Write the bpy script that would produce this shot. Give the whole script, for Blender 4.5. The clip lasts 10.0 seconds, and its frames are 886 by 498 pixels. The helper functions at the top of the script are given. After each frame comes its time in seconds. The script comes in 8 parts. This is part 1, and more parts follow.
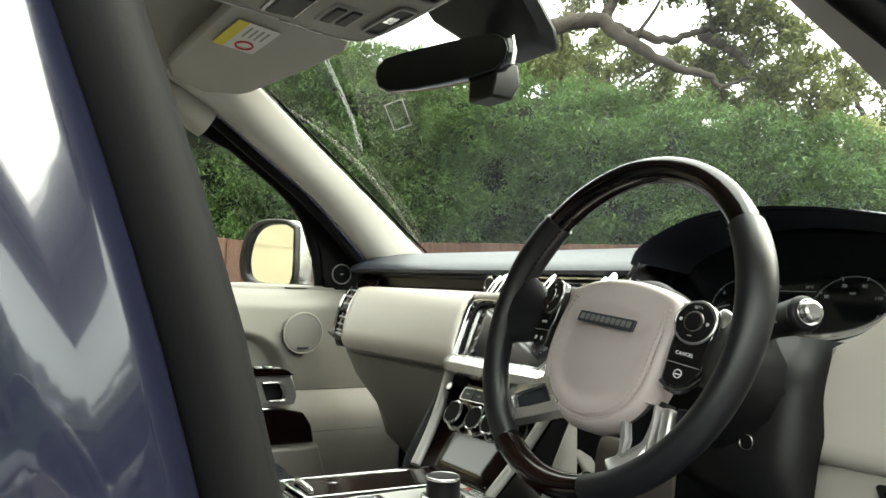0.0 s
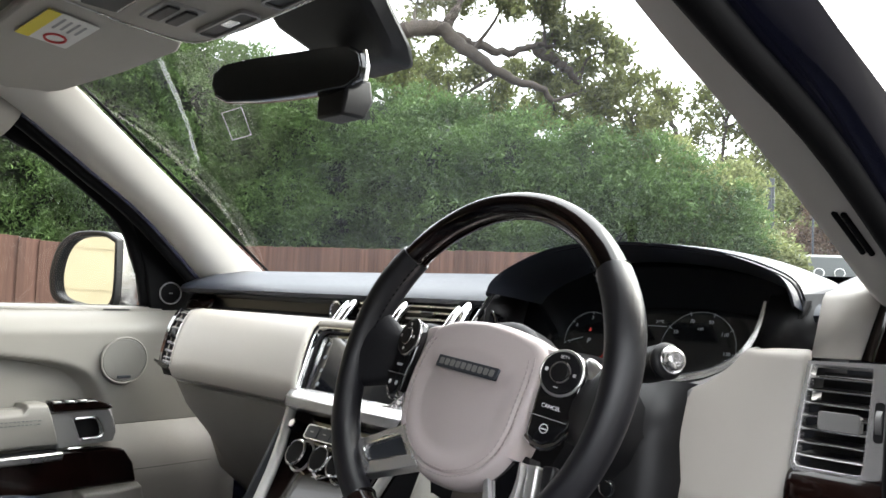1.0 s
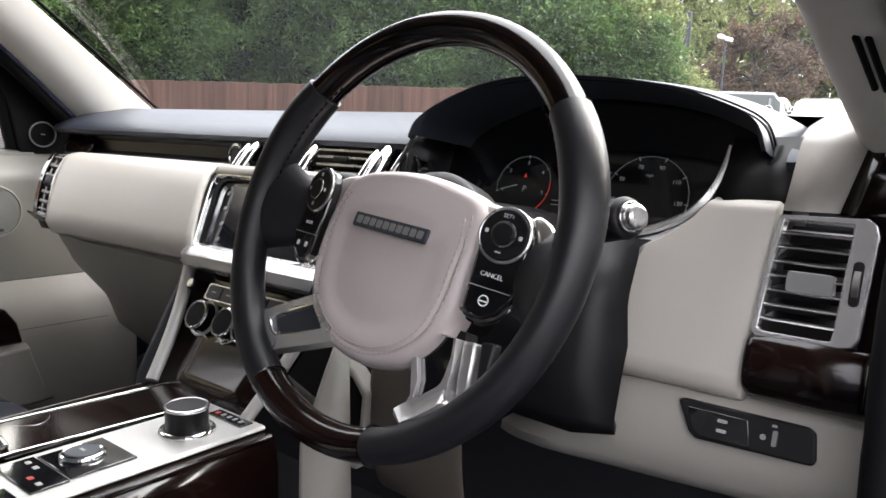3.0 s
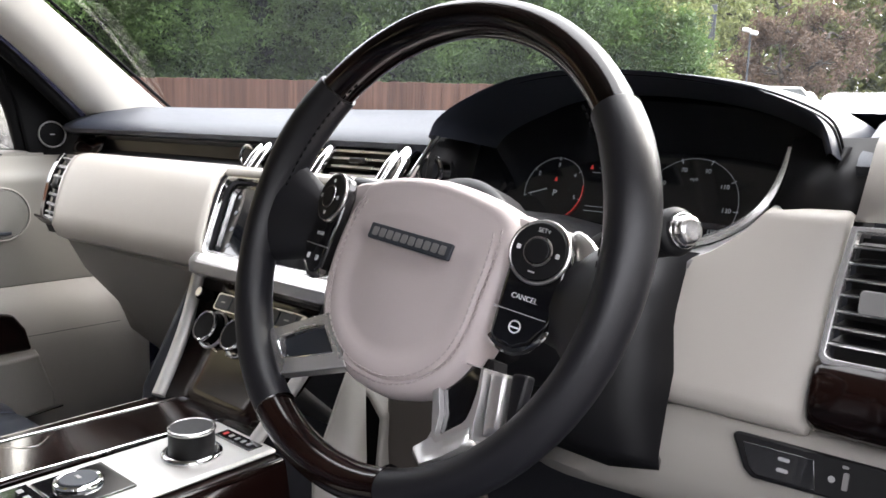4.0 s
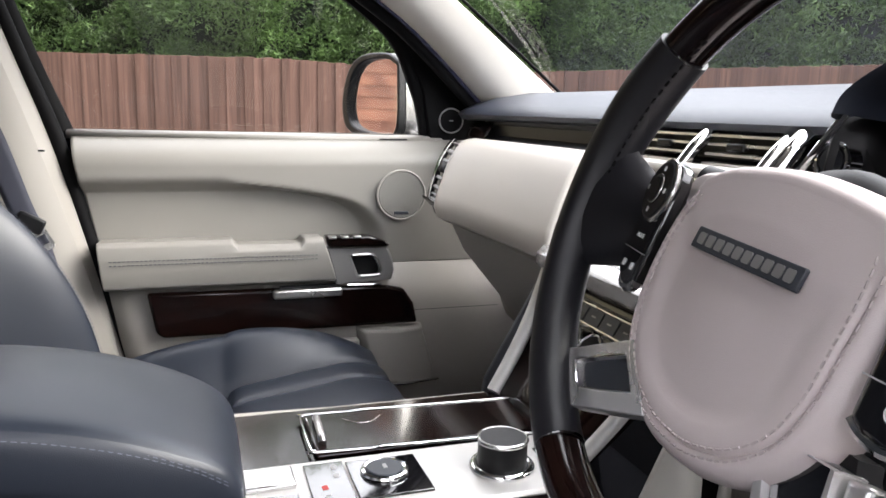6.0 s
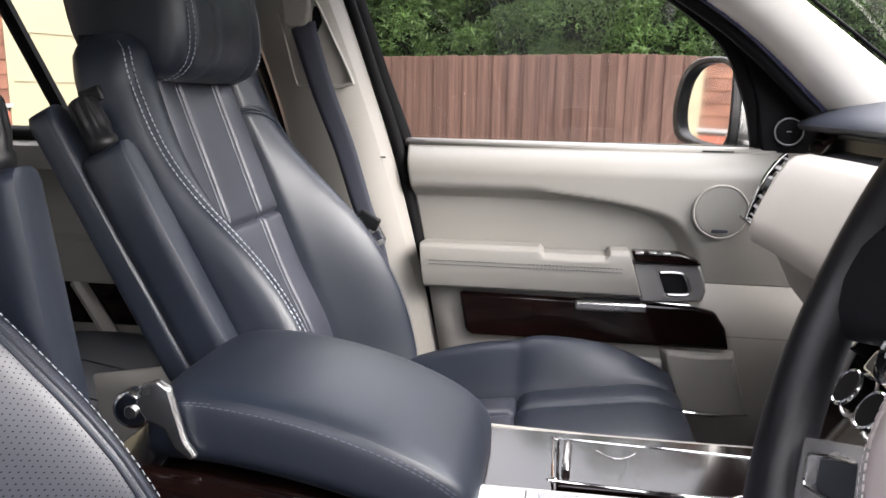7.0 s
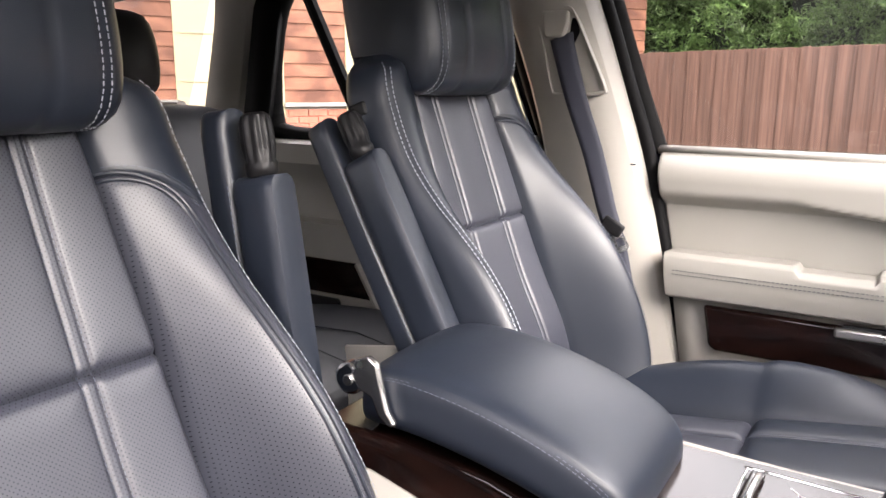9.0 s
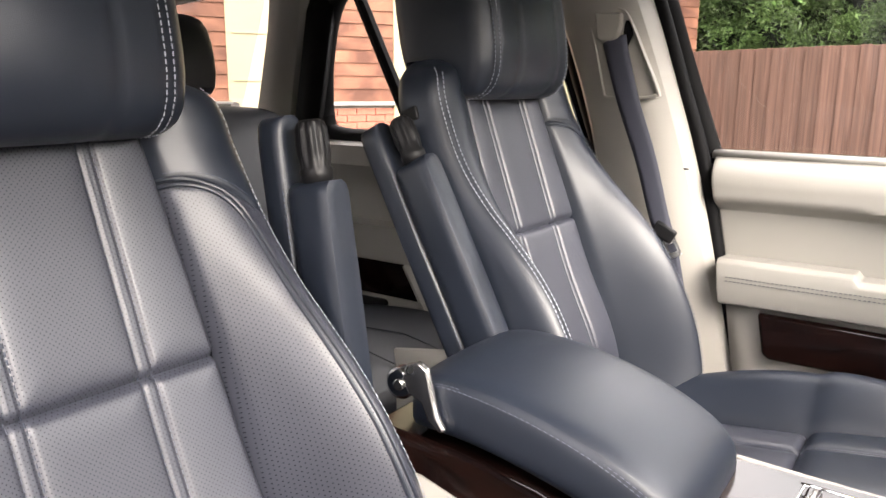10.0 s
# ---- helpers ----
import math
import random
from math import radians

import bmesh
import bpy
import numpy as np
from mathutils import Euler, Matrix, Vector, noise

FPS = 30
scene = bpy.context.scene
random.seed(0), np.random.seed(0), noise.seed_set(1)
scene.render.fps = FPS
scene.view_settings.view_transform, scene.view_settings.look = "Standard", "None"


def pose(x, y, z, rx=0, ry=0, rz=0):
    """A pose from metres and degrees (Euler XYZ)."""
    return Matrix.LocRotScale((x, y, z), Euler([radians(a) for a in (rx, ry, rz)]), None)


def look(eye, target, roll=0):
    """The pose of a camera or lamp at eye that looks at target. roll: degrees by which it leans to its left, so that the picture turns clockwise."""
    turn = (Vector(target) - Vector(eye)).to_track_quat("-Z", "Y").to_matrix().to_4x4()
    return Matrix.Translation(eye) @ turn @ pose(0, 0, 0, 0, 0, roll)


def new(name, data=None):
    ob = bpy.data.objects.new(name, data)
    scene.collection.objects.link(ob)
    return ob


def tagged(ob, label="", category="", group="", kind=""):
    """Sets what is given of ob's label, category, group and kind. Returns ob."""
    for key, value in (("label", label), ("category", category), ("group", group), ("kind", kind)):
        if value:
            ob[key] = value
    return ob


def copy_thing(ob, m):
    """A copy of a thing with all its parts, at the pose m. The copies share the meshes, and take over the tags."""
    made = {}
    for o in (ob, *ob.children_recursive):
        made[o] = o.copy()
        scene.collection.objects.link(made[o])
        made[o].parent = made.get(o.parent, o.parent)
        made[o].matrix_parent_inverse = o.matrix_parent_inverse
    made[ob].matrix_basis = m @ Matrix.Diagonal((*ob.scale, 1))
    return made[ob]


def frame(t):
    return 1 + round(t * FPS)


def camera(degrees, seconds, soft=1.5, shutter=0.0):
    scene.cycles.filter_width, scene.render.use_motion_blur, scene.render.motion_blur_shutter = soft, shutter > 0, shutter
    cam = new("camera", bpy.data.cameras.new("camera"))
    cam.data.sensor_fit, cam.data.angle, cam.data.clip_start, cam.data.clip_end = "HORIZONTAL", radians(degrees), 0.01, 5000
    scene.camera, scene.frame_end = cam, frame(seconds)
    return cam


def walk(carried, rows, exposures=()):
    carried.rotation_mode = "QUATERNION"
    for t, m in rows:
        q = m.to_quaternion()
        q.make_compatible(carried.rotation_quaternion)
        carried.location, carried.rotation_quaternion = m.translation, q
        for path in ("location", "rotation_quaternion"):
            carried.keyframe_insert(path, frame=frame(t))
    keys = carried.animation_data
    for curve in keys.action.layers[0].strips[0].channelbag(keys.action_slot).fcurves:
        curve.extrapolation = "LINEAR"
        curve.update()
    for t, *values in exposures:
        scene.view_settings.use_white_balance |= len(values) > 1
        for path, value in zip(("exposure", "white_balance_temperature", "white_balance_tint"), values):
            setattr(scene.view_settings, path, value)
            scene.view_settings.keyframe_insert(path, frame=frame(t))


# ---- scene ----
cam = camera(61.0, 10.0, soft=1.6)
PATH = [
    (0, (0.938, 0.358, 1.252), (-0.743, 1.436, 1.352), 2.3),
    (0.5, (0.9, 0.376, 1.279), (-0.666, 1.614, 1.389), 2.1),
    (1, (0.874, 0.388, 1.292), (-0.542, 1.795, 1.414), 2.2),
    (1.5, (0.839, 0.41, 1.301), (-0.467, 1.919, 1.431), 2.3),
    (2, (0.816, 0.443, 1.301), (-0.437, 1.996, 1.435), 2.0),
    (2.2, (0.81, 0.448, 1.299), (-0.436, 2.009, 1.399), 2.1),
    (2.5, (0.799, 0.457, 1.297), (-0.429, 2.029, 1.149), 1.8),
    (2.7, (0.792, 0.464, 1.297), (-0.422, 2.028, 1.015), 1.8),
    (3.8, (0.752, 0.514, 1.305), (-0.496, 2.046, 0.996), 1.8),
    (4, (0.739, 0.525, 1.303), (-0.527, 2.042, 0.991), 1.8),
    (4.5, (0.703, 0.548, 1.295), (-0.644, 1.991, 0.977), 1.9),
    (5, (0.687, 0.562, 1.293), (-0.808, 1.848, 0.961), 1.7),
    (5.2, (0.685, 0.576, 1.287), (-0.882, 1.77, 0.946), 1.6),
    (6.3, (0.675, 0.69, 1.296), (-1.256, 1.053, 0.924), 1.1),
    (6.5, (0.669, 0.709, 1.3), (-1.285, 0.895, 0.919), 0.9),
    (6.8, (0.667, 0.737, 1.313), (-1.291, 0.632, 0.918), 1.3),
    (7, (0.673, 0.75, 1.323), (-1.265, 0.453, 0.927), 0.9),
    (7.5, (0.673, 0.791, 1.333), (-1.178, 0.144, 0.937), 0.7),
    (8, (0.673, 0.814, 1.338), (-1.116, 0.012, 0.944), 0.5),
    (8.5, (0.679, 0.833, 1.347), (-1.05, -0.086, 0.942), 0.5),
    (9, (0.686, 0.861, 1.347), (-0.98, -0.165, 0.932), 0.3),
    (9.5, (0.681, 0.868, 1.349), (-0.943, -0.224, 0.939), 0.5),
    (10, (0.69, 0.855, 1.356), (-0.91, -0.27, 0.936), 0.3),
]
# the white balance drifts with the view: greener at the start, pinker towards the seats
EXPOSE = [(0, 1.15, 7000, -8), (1.2, 1.2, 6380, 6), (2.0, 1.35, 6450, 8), (2.5, 1.1, 6450, 8), (3.8, 1.25, 6450, 9), (4.5, 1.47, 6450, 9), (6.4, 1.15, 6400, 10), (7.2, 1.4, 6400, 12), (8.0, 1.66, 6500, 14), (8.5, 1.75, 6600, 15), (10, 1.86, 6950, 12)]
walk(cam, [(t, look(eye, target, roll)) for t, eye, target, roll in PATH], EXPOSE)

# ---------------------------------------------------------------- sky and sun
world = bpy.data.worlds.new("overcast_sky")
scene.world = world
world.use_nodes = True
wt = world.node_tree
wt.nodes.clear()
sky = wt.nodes.new("ShaderNodeTexSky")
sky.sky_type, sky.sun_disc = "NISHITA", False
sky.sun_elevation, sky.sun_rotation = radians(36), radians(25)
sky.air_density, sky.dust_density = 1.0, 4.0
grey = wt.nodes.new("ShaderNodeMixRGB")
grey.inputs[0].default_value = 0.8
# an bright overcast sky is twice as bright overhead as at the horizon
tc = wt.nodes.new("ShaderNodeTexCoord")
xyz = wt.nodes.new("ShaderNodeSeparateXYZ")
lum = wt.nodes.new("ShaderNodeMapRange")
lum.inputs["From Min"].default_value, lum.inputs["From Max"].default_value = 0.0, 1.0
lum.inputs["To Min"].default_value, lum.inputs["To Max"].default_value = 0.52, 1.40
cloud = wt.nodes.new("ShaderNodeVectorMath")
cloud.operation = "SCALE"
cloud.inputs[0].default_value = (9.6, 9.2, 9.6)
wt.links.new(tc.outputs["Generated"], xyz.inputs[0])
wt.links.new(xyz.outputs["Z"], lum.inputs["Value"])
wt.links.new(lum.outputs[0], cloud.inputs["Scale"])
wt.links.new(cloud.outputs[0], grey.inputs[2])
back = wt.nodes.new("ShaderNodeBackground")
back.inputs[1].default_value = 0.33
out = wt.nodes.new("ShaderNodeOutputWorld")
wt.links.new(sky.outputs[0], grey.inputs[1])
wt.links.new(grey.outputs[0], back.inputs[0])
wt.links.new(back.outputs[0], out.inputs[0])
sun_data = bpy.data.lights.new("sun", "SUN")
sun_data.energy, sun_data.angle, sun_data.color = 3.4, radians(48), (1.0, 0.955, 0.925)
sun = new("sun", sun_data)
# the sky's sun_rotation runs clockwise from +y: 25 degrees is ahead, somewhat to the right of the car
sun.matrix_world = look((30 * math.sin(radians(25)), 30 * math.cos(radians(25)), 21.8), (0, 0, 0))


# ---------------------------------------------------------------- materials
def mat(name, base, rough=0.5, metal=0.0, coat=0.0, bump=0.0, bscale=400.0, vary=0.12, vscale=3.0, spec=0.5, sheen=0.0, kind="noise", trans=0.0, isle=0.0):
    m = bpy.data.materials.new(name)
    m.use_nodes = True
    nt = m.node_tree
    b = nt.nodes["Principled BSDF"]
    b.inputs["Roughness"].default_value = rough
    b.inputs["Metallic"].default_value = metal
    b.inputs["Coat Weight"].default_value = coat
    b.inputs["Coat Roughness"].default_value = 0.04
    b.inputs["Specular IOR Level"].default_value = spec
    b.inputs["Sheen Weight"].default_value = sheen
    tc = nt.nodes.new("ShaderNodeTexCoord")
    n1 = nt.nodes.new("ShaderNodeTexNoise")
    n1.inputs["Scale"].default_value, n1.inputs["Detail"].default_value = vscale, 6
    nt.links.new(tc.outputs["Object"], n1.inputs["Vector"])
    ramp = nt.nodes.new("ShaderNodeMapRange")
    ramp.inputs["From Min"].default_value, ramp.inputs["From Max"].default_value = 0.25, 0.75
    ramp.inputs["To Min"].default_value, ramp.inputs["To Max"].default_value = 1 - vary, 1 + vary
    nt.links.new(n1.outputs["Fac"], ramp.inputs["Value"])
    mul = nt.nodes.new("ShaderNodeVectorMath")
    mul.operation = "SCALE"
    mul.inputs[0].default_value = base
    value = ramp.outputs[0]
    if isle:
        geo = nt.nodes.new("ShaderNodeNewGeometry")
        r2 = nt.nodes.new("ShaderNodeMapRange")
        r2.inputs["To Min"].default_value, r2.inputs["To Max"].default_value = 1 - isle, 1 + isle
        nt.links.new(geo.outputs["Random Per Island"], r2.inputs["Value"])
        m2 = nt.nodes.new("ShaderNodeMath")
        m2.operation = "MULTIPLY"
        nt.links.new(value, m2.inputs[0])
        nt.links.new(r2.outputs[0], m2.inputs[1])
        value = m2.outputs[0]
    nt.links.new(value, mul.inputs["Scale"])
    nt.links.new(mul.outputs[0], b.inputs["Base Color"])
    r3 = nt.nodes.new("ShaderNodeMapRange")
    r3.inputs["To Min"].default_value, r3.inputs["To Max"].default_value = max(rough - 0.07, 0.0), min(rough + 0.07, 1)
    nt.links.new(n1.outputs["Fac"], r3.inputs["Value"])
    nt.links.new(r3.outputs[0], b.inputs["Roughness"])
    if bump:
        if kind == "leather":
            n2 = nt.nodes.new("ShaderNodeTexVoronoi")
            n2.feature = "DISTANCE_TO_EDGE"
            hgt = n2.outputs["Distance"]
        else:
            n2 = nt.nodes.new("ShaderNodeTexNoise")
            n2.inputs["Detail"].default_value = 5
            hgt = n2.outputs["Fac"]
        n2.inputs["Scale"].default_value = bscale
        nt.links.new(tc.outputs["Object"], n2.inputs["Vector"])
        bp = nt.nodes.new("ShaderNodeBump")
        bp.inputs["Strength"].default_value, bp.inputs["Distance"].default_value = bump, 0.001
        nt.links.new(hgt, bp.inputs["Height"])
        nt.links.new(bp.outputs[0], b.inputs["Normal"])
    if trans:
        b.inputs["Subsurface Weight"].default_value = 0
        tr = nt.nodes.new("ShaderNodeBsdfTranslucent")
        mx = nt.nodes.new("ShaderNodeMixShader")
        mx.inputs[0].default_value = trans
        nt.links.new(mul.outputs[0], tr.inputs[0])
        nt.links.new(b.outputs[0], mx.inputs[1])
        nt.links.new(tr.outputs[0], mx.inputs[2])
        nt.links.new(mx.outputs[0], nt.nodes["Material Output"].inputs[0])
    return m


def wood(name, dark, light, coat, stretch=(2, 30, 30), rough=0.35, by_object=False):
    m = bpy.data.materials.new(name)
    m.use_nodes = True
    nt = m.node_tree
    b = nt.nodes["Principled BSDF"]
    b.inputs["Roughness"].default_value = rough
    b.inputs["Coat Weight"].default_value, b.inputs["Coat Roughness"].default_value = coat, 0.03
    b.inputs["Specular IOR Level"].default_value = 0.34
    tc = nt.nodes.new("ShaderNodeTexCoord")
    mp = nt.nodes.new("ShaderNodeMapping")
    mp.inputs["Scale"].default_value = stretch
    n1 = nt.nodes.new("ShaderNodeTexNoise")
    n1.inputs["Scale"].default_value, n1.inputs["Detail"].default_value, n1.inputs["Distortion"].default_value = 1.0, 9, 0.8
    cr = nt.nodes.new("ShaderNodeValToRGB")
    cr.color_ramp.elements[0].position, cr.color_ramp.elements[1].position = 0.35, 0.7
    cr.color_ramp.elements[0].color, cr.color_ramp.elements[1].color = (*dark, 1), (*light, 1)
    nt.links.new(tc.outputs["Object"], mp.inputs["Vector"])
    vec = mp.outputs[0]
    if by_object:
        oi = nt.nodes.new("ShaderNodeObjectInfo")
        ad = nt.nodes.new("ShaderNodeVectorMath")
        ad.operation = "ADD"
        sc = nt.nodes.new("ShaderNodeMath")
        sc.operation = "MULTIPLY"
        sc.inputs[1].default_value = 50
        nt.links.new(oi.outputs["Random"], sc.inputs[0])
        nt.links.new(vec, ad.inputs[0])
        nt.links.new(sc.outputs[0], ad.inputs[1])
        vec = ad.outputs[0]
    nt.links.new(vec, n1.inputs["Vector"])
    nt.links.new(n1.outputs["Fac"], cr.inputs[0])
    col = cr.outputs[0]
    if by_object:
        mr = nt.nodes.new("ShaderNodeMapRange")
        mr.inputs["To Min"].default_value, mr.inputs["To Max"].default_value = 0.86, 1.14
        vs = nt.nodes.new("ShaderNodeVectorMath")
        vs.operation = "SCALE"
        nt.links.new(oi.outputs["Random"], mr.inputs["Value"])
        nt.links.new(col, vs.inputs[0])
        nt.links.new(mr.outputs[0], vs.inputs["Scale"])
        col = vs.outputs[0]
    nt.links.new(col, b.inputs["Base Color"])
    bp = nt.nodes.new("ShaderNodeBump")
    bp.inputs["Strength"].default_value, bp.inputs["Distance"].default_value = (0.02 if coat else 0.5), 0.002
    nt.links.new(n1.outputs["Fac"], bp.inputs["Height"])
    nt.links.new(bp.outputs[0], b.inputs["Normal"])
    return m


def perforated(name, base, rough):
    """Leather with staggered pin holes, laid out by the UV map in metres."""
    m = mat(name, base, rough, bump=0.12, bscale=900, kind="leather", vary=0.1, vscale=9)
    nt = m.node_tree
    b = nt.nodes["Principled BSDF"]
    tc = nt.nodes.new("ShaderNodeTexCoord")
    mp = nt.nodes.new("ShaderNodeMapping")
    mp.inputs["Rotation"].default_value = (0, 0, radians(45))
    mp.inputs["Scale"].default_value = (290, 290, 1)
    vo = nt.nodes.new("ShaderNodeTexVoronoi")
    vo.voronoi_dimensions = "2D"
    vo.inputs["Scale"].default_value, vo.inputs["Randomness"].default_value = 1.0, 0.0
    nt.links.new(tc.outputs["UV"], mp.inputs["Vector"])
    nt.links.new(mp.outputs[0], vo.inputs["Vector"])
    st = nt.nodes.new("ShaderNodeMapRange")
    st.inputs["From Min"].default_value, st.inputs["From Max"].default_value = 0.09, 0.16
    nt.links.new(vo.outputs["Distance"], st.inputs["Value"])
    old = b.inputs["Base Color"].links[0].from_socket
    mx = nt.nodes.new("ShaderNodeMixRGB")
    mx.inputs[1].default_value = (0.004, 0.005, 0.007, 1)
    nt.links.new(st.outputs[0], mx.inputs[0])
    nt.links.new(old, mx.inputs[2])
    nt.links.new(mx.outputs[0], b.inputs["Base Color"])
    sp = nt.nodes.new("ShaderNodeMath")
    sp.operation = "MULTIPLY"
    sp.inputs[1].default_value = 0.9
    nt.links.new(st.outputs[0], sp.inputs[0])
    nt.links.new(sp.outputs[0], b.inputs["Specular IOR Level"])
    return m


def glass_mat(name, tint, ior, film=0.0):
    m = bpy.data.materials.new(name)
    m.use_nodes = True
    nt = m.node_tree
    nt.nodes.remove(nt.nodes["Principled BSDF"])
    tr = nt.nodes.new("ShaderNodeBsdfTransparent")
    tr.inputs[0].default_value = (*tint, 1)
    gl = nt.nodes.new("ShaderNodeBsdfGlossy")
    gl.inputs["Roughness"].default_value = 0.0
    lw = nt.nodes.new("ShaderNodeLayerWeight")
    lw.inputs[0].default_value = 0.5
    pw = nt.nodes.new("ShaderNodeMath")
    pw.operation = "POWER"
    pw.inputs[1].default_value = 5.0
    fr = nt.nodes.new("ShaderNodeMapRange")
    fr.inputs["To Min"].default_value = 2 * ((ior - 1) / (ior + 1)) ** 2
    nt.links.new(lw.outputs["Facing"], pw.inputs[0])
    nt.links.new(pw.outputs[0], fr.inputs["Value"])
    mx = nt.nodes.new("ShaderNodeMixShader")
    nt.links.new(fr.outputs[0], mx.inputs[0])
    nt.links.new(tr.outputs[0], mx.inputs[1])
    nt.links.new(gl.outputs[0], mx.inputs[2])
    last = mx
    if film:
        # a thin patchy diffuse film, mixed in to imitate haze over the view
        df, tl = nt.nodes.new("ShaderNodeBsdfDiffuse"), nt.nodes.new("ShaderNodeBsdfTranslucent")
        both, mz = nt.nodes.new("ShaderNodeMixShader"), nt.nodes.new("ShaderNodeMixShader")
        tc = nt.nodes.new("ShaderNodeTexCoord")
        ns = nt.nodes.new("ShaderNodeTexNoise")
        ns.inputs["Scale"].default_value, ns.inputs["Detail"].default_value = 2.2, 5
        fm = nt.nodes.new("ShaderNodeMapRange")
        fm.inputs["From Min"].default_value, fm.inputs["From Max"].default_value = 0.35, 0.75
        fm.inputs["To Min"].default_value, fm.inputs["To Max"].default_value = film * 0.5, film * 1.6
        both.inputs[0].default_value = 0.6
        nt.links.new(tc.outputs["Object"], ns.inputs["Vector"])
        nt.links.new(ns.outputs["Fac"], fm.inputs["Value"])
        nt.links.new(fm.outputs[0], mz.inputs[0])
        nt.links.new(df.outputs[0], both.inputs[1])
        nt.links.new(tl.outputs[0], both.inputs[2])
        nt.links.new(mx.outputs[0], mz.inputs[1])
        nt.links.new(both.outputs[0], mz.inputs[2])
        last = mz
    nt.links.new(last.outputs[0], nt.nodes["Material Output"].inputs[0])
    return m


def glow(name, color, strength):
    m = bpy.data.materials.new(name)
    m.use_nodes = True
    b = m.node_tree.nodes["Principled BSDF"]
    b.inputs["Base Color"].default_value = (*[c * 0.2 for c in color], 1)
    b.inputs["Emission Color"].default_value = (*color, 1)
    b.inputs["Emission Strength"].default_value = strength
    return m


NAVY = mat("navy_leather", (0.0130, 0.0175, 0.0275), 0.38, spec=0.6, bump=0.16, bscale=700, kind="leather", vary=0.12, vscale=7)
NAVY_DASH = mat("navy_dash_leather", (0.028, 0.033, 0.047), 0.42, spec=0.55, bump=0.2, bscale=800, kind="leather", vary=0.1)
# perforated leather set lighter than NAVY; daylight on it is in the colour
NAVY_PERF_LIT = perforated("lit_perforated_navy_leather", (0.034, 0.037, 0.051), 0.40)
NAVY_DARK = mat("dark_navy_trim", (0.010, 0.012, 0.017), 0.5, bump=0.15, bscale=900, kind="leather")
THREAD = mat("pale_thread", (0.34, 0.36, 0.40), 0.7)
THREAD_MID = mat("slate_thread", (0.10, 0.11, 0.14), 0.7)
THREAD_NAVY = mat("navy_thread", (0.05, 0.06, 0.085), 0.6)
HUB_THREAD = mat("beige_thread", (0.44, 0.385, 0.375), 0.7)
THREAD_CREAM = mat("cream_thread", (0.52, 0.475, 0.44), 0.7)
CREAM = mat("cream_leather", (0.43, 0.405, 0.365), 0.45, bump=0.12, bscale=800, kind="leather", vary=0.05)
# CREAM darkened for the passenger-side doors; their shade is put into the colour
DOOR_CREAM_SHADED = mat("shaded_cream_leather", (0.25, 0.239, 0.218), 0.45, bump=0.12, bscale=800, kind="leather", vary=0.06)
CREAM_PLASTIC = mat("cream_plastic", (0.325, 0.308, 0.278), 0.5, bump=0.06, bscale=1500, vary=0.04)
HUB = mat("beige_hub_leather", (0.55, 0.485, 0.475), 0.42, bump=0.12, bscale=900, kind="leather", vary=0.05)
LINING = mat("headlining_cloth", (0.42, 0.40, 0.36), 0.95, bump=0.4, bscale=1800, vary=0.05)
PILLAR = mat("pillar_cloth", (0.58, 0.56, 0.52), 0.85, bump=0.3, bscale=1800, vary=0.04)
WOOD = wood("dark_gloss_veneer", (0.0025, 0.0012, 0.001), (0.0105, 0.0042, 0.0032), 0.15, (3, 16, 30), rough=0.14)
PIANO = mat("black_gloss", (0.006, 0.006, 0.007), 0.08, coat=1.0, vary=0.05)
PLASTIC = mat("black_plastic", (0.008, 0.008, 0.009), 0.42, spec=0.3, bump=0.1, bscale=1500)
RUBBER = mat("black_rubber", (0.004, 0.004, 0.0045), 0.62, spec=0.10, bump=0.1, bscale=600)
RIM = mat("black_rim_leather", (0.008, 0.008, 0.0105), 0.37, spec=0.5, bump=0.18, bscale=900, kind="leather")
CHROME = mat("bright_chrome", (0.80, 0.80, 0.80), 0.08, metal=1.0, vary=0.02)
SATIN = mat("satin_metal", (0.62, 0.61, 0.60), 0.27, metal=1.0, bump=0.05, bscale=2500, vary=0.04)
SILVER_TRIM = mat("bright_silver_trim", (0.68, 0.67, 0.665), 0.26, metal=0.75, vary=0.03)
SILVER = mat("silver_paint", (0.55, 0.54, 0.52), 0.40, metal=0.4, vary=0.03)
GREY_SATIN = mat("grey_satin_plastic", (0.27, 0.265, 0.26), 0.38, metal=0.4, vary=0.04)
SCREEN = mat("dark_screen", (0.006, 0.007, 0.009), 0.07, coat=1.0, vary=0.05)
SPEAKER = mat("grey_speaker_mesh", (0.20, 0.195, 0.178), 0.7, bump=0.8, bscale=1800, vary=0.06)
PAINT = mat("dark_blue_car_paint", (0.008, 0.009, 0.020), 0.18, metal=0.25, coat=0.6, spec=0.3, vary=0.1)
BELT = mat("navy_belt_webbing", (0.035, 0.038, 0.055), 0.75, bump=0.5, bscale=900)
CARPET = mat("dark_carpet", (0.012, 0.013, 0.018), 0.95, bump=0.8, bscale=900, vary=0.3)
MIRROR = mat("mirror_silver", (0.9, 0.9, 0.9), 0.0, metal=1.0, vary=0.0)
MIRROR_DIM = mat("dimmed_mirror", (0.11, 0.115, 0.12), 0.02, metal=1.0, vary=0.0)
GLASS = glass_mat("clear_glass", (0.93, 0.96, 0.94), 1.5, 0.003)
GLASS_SIDE = glass_mat("side_glass", (0.93, 0.95, 0.93), 1.3)
GLASS_REAR = glass_mat("tinted_glass", (0.75, 0.76, 0.74), 1.4)
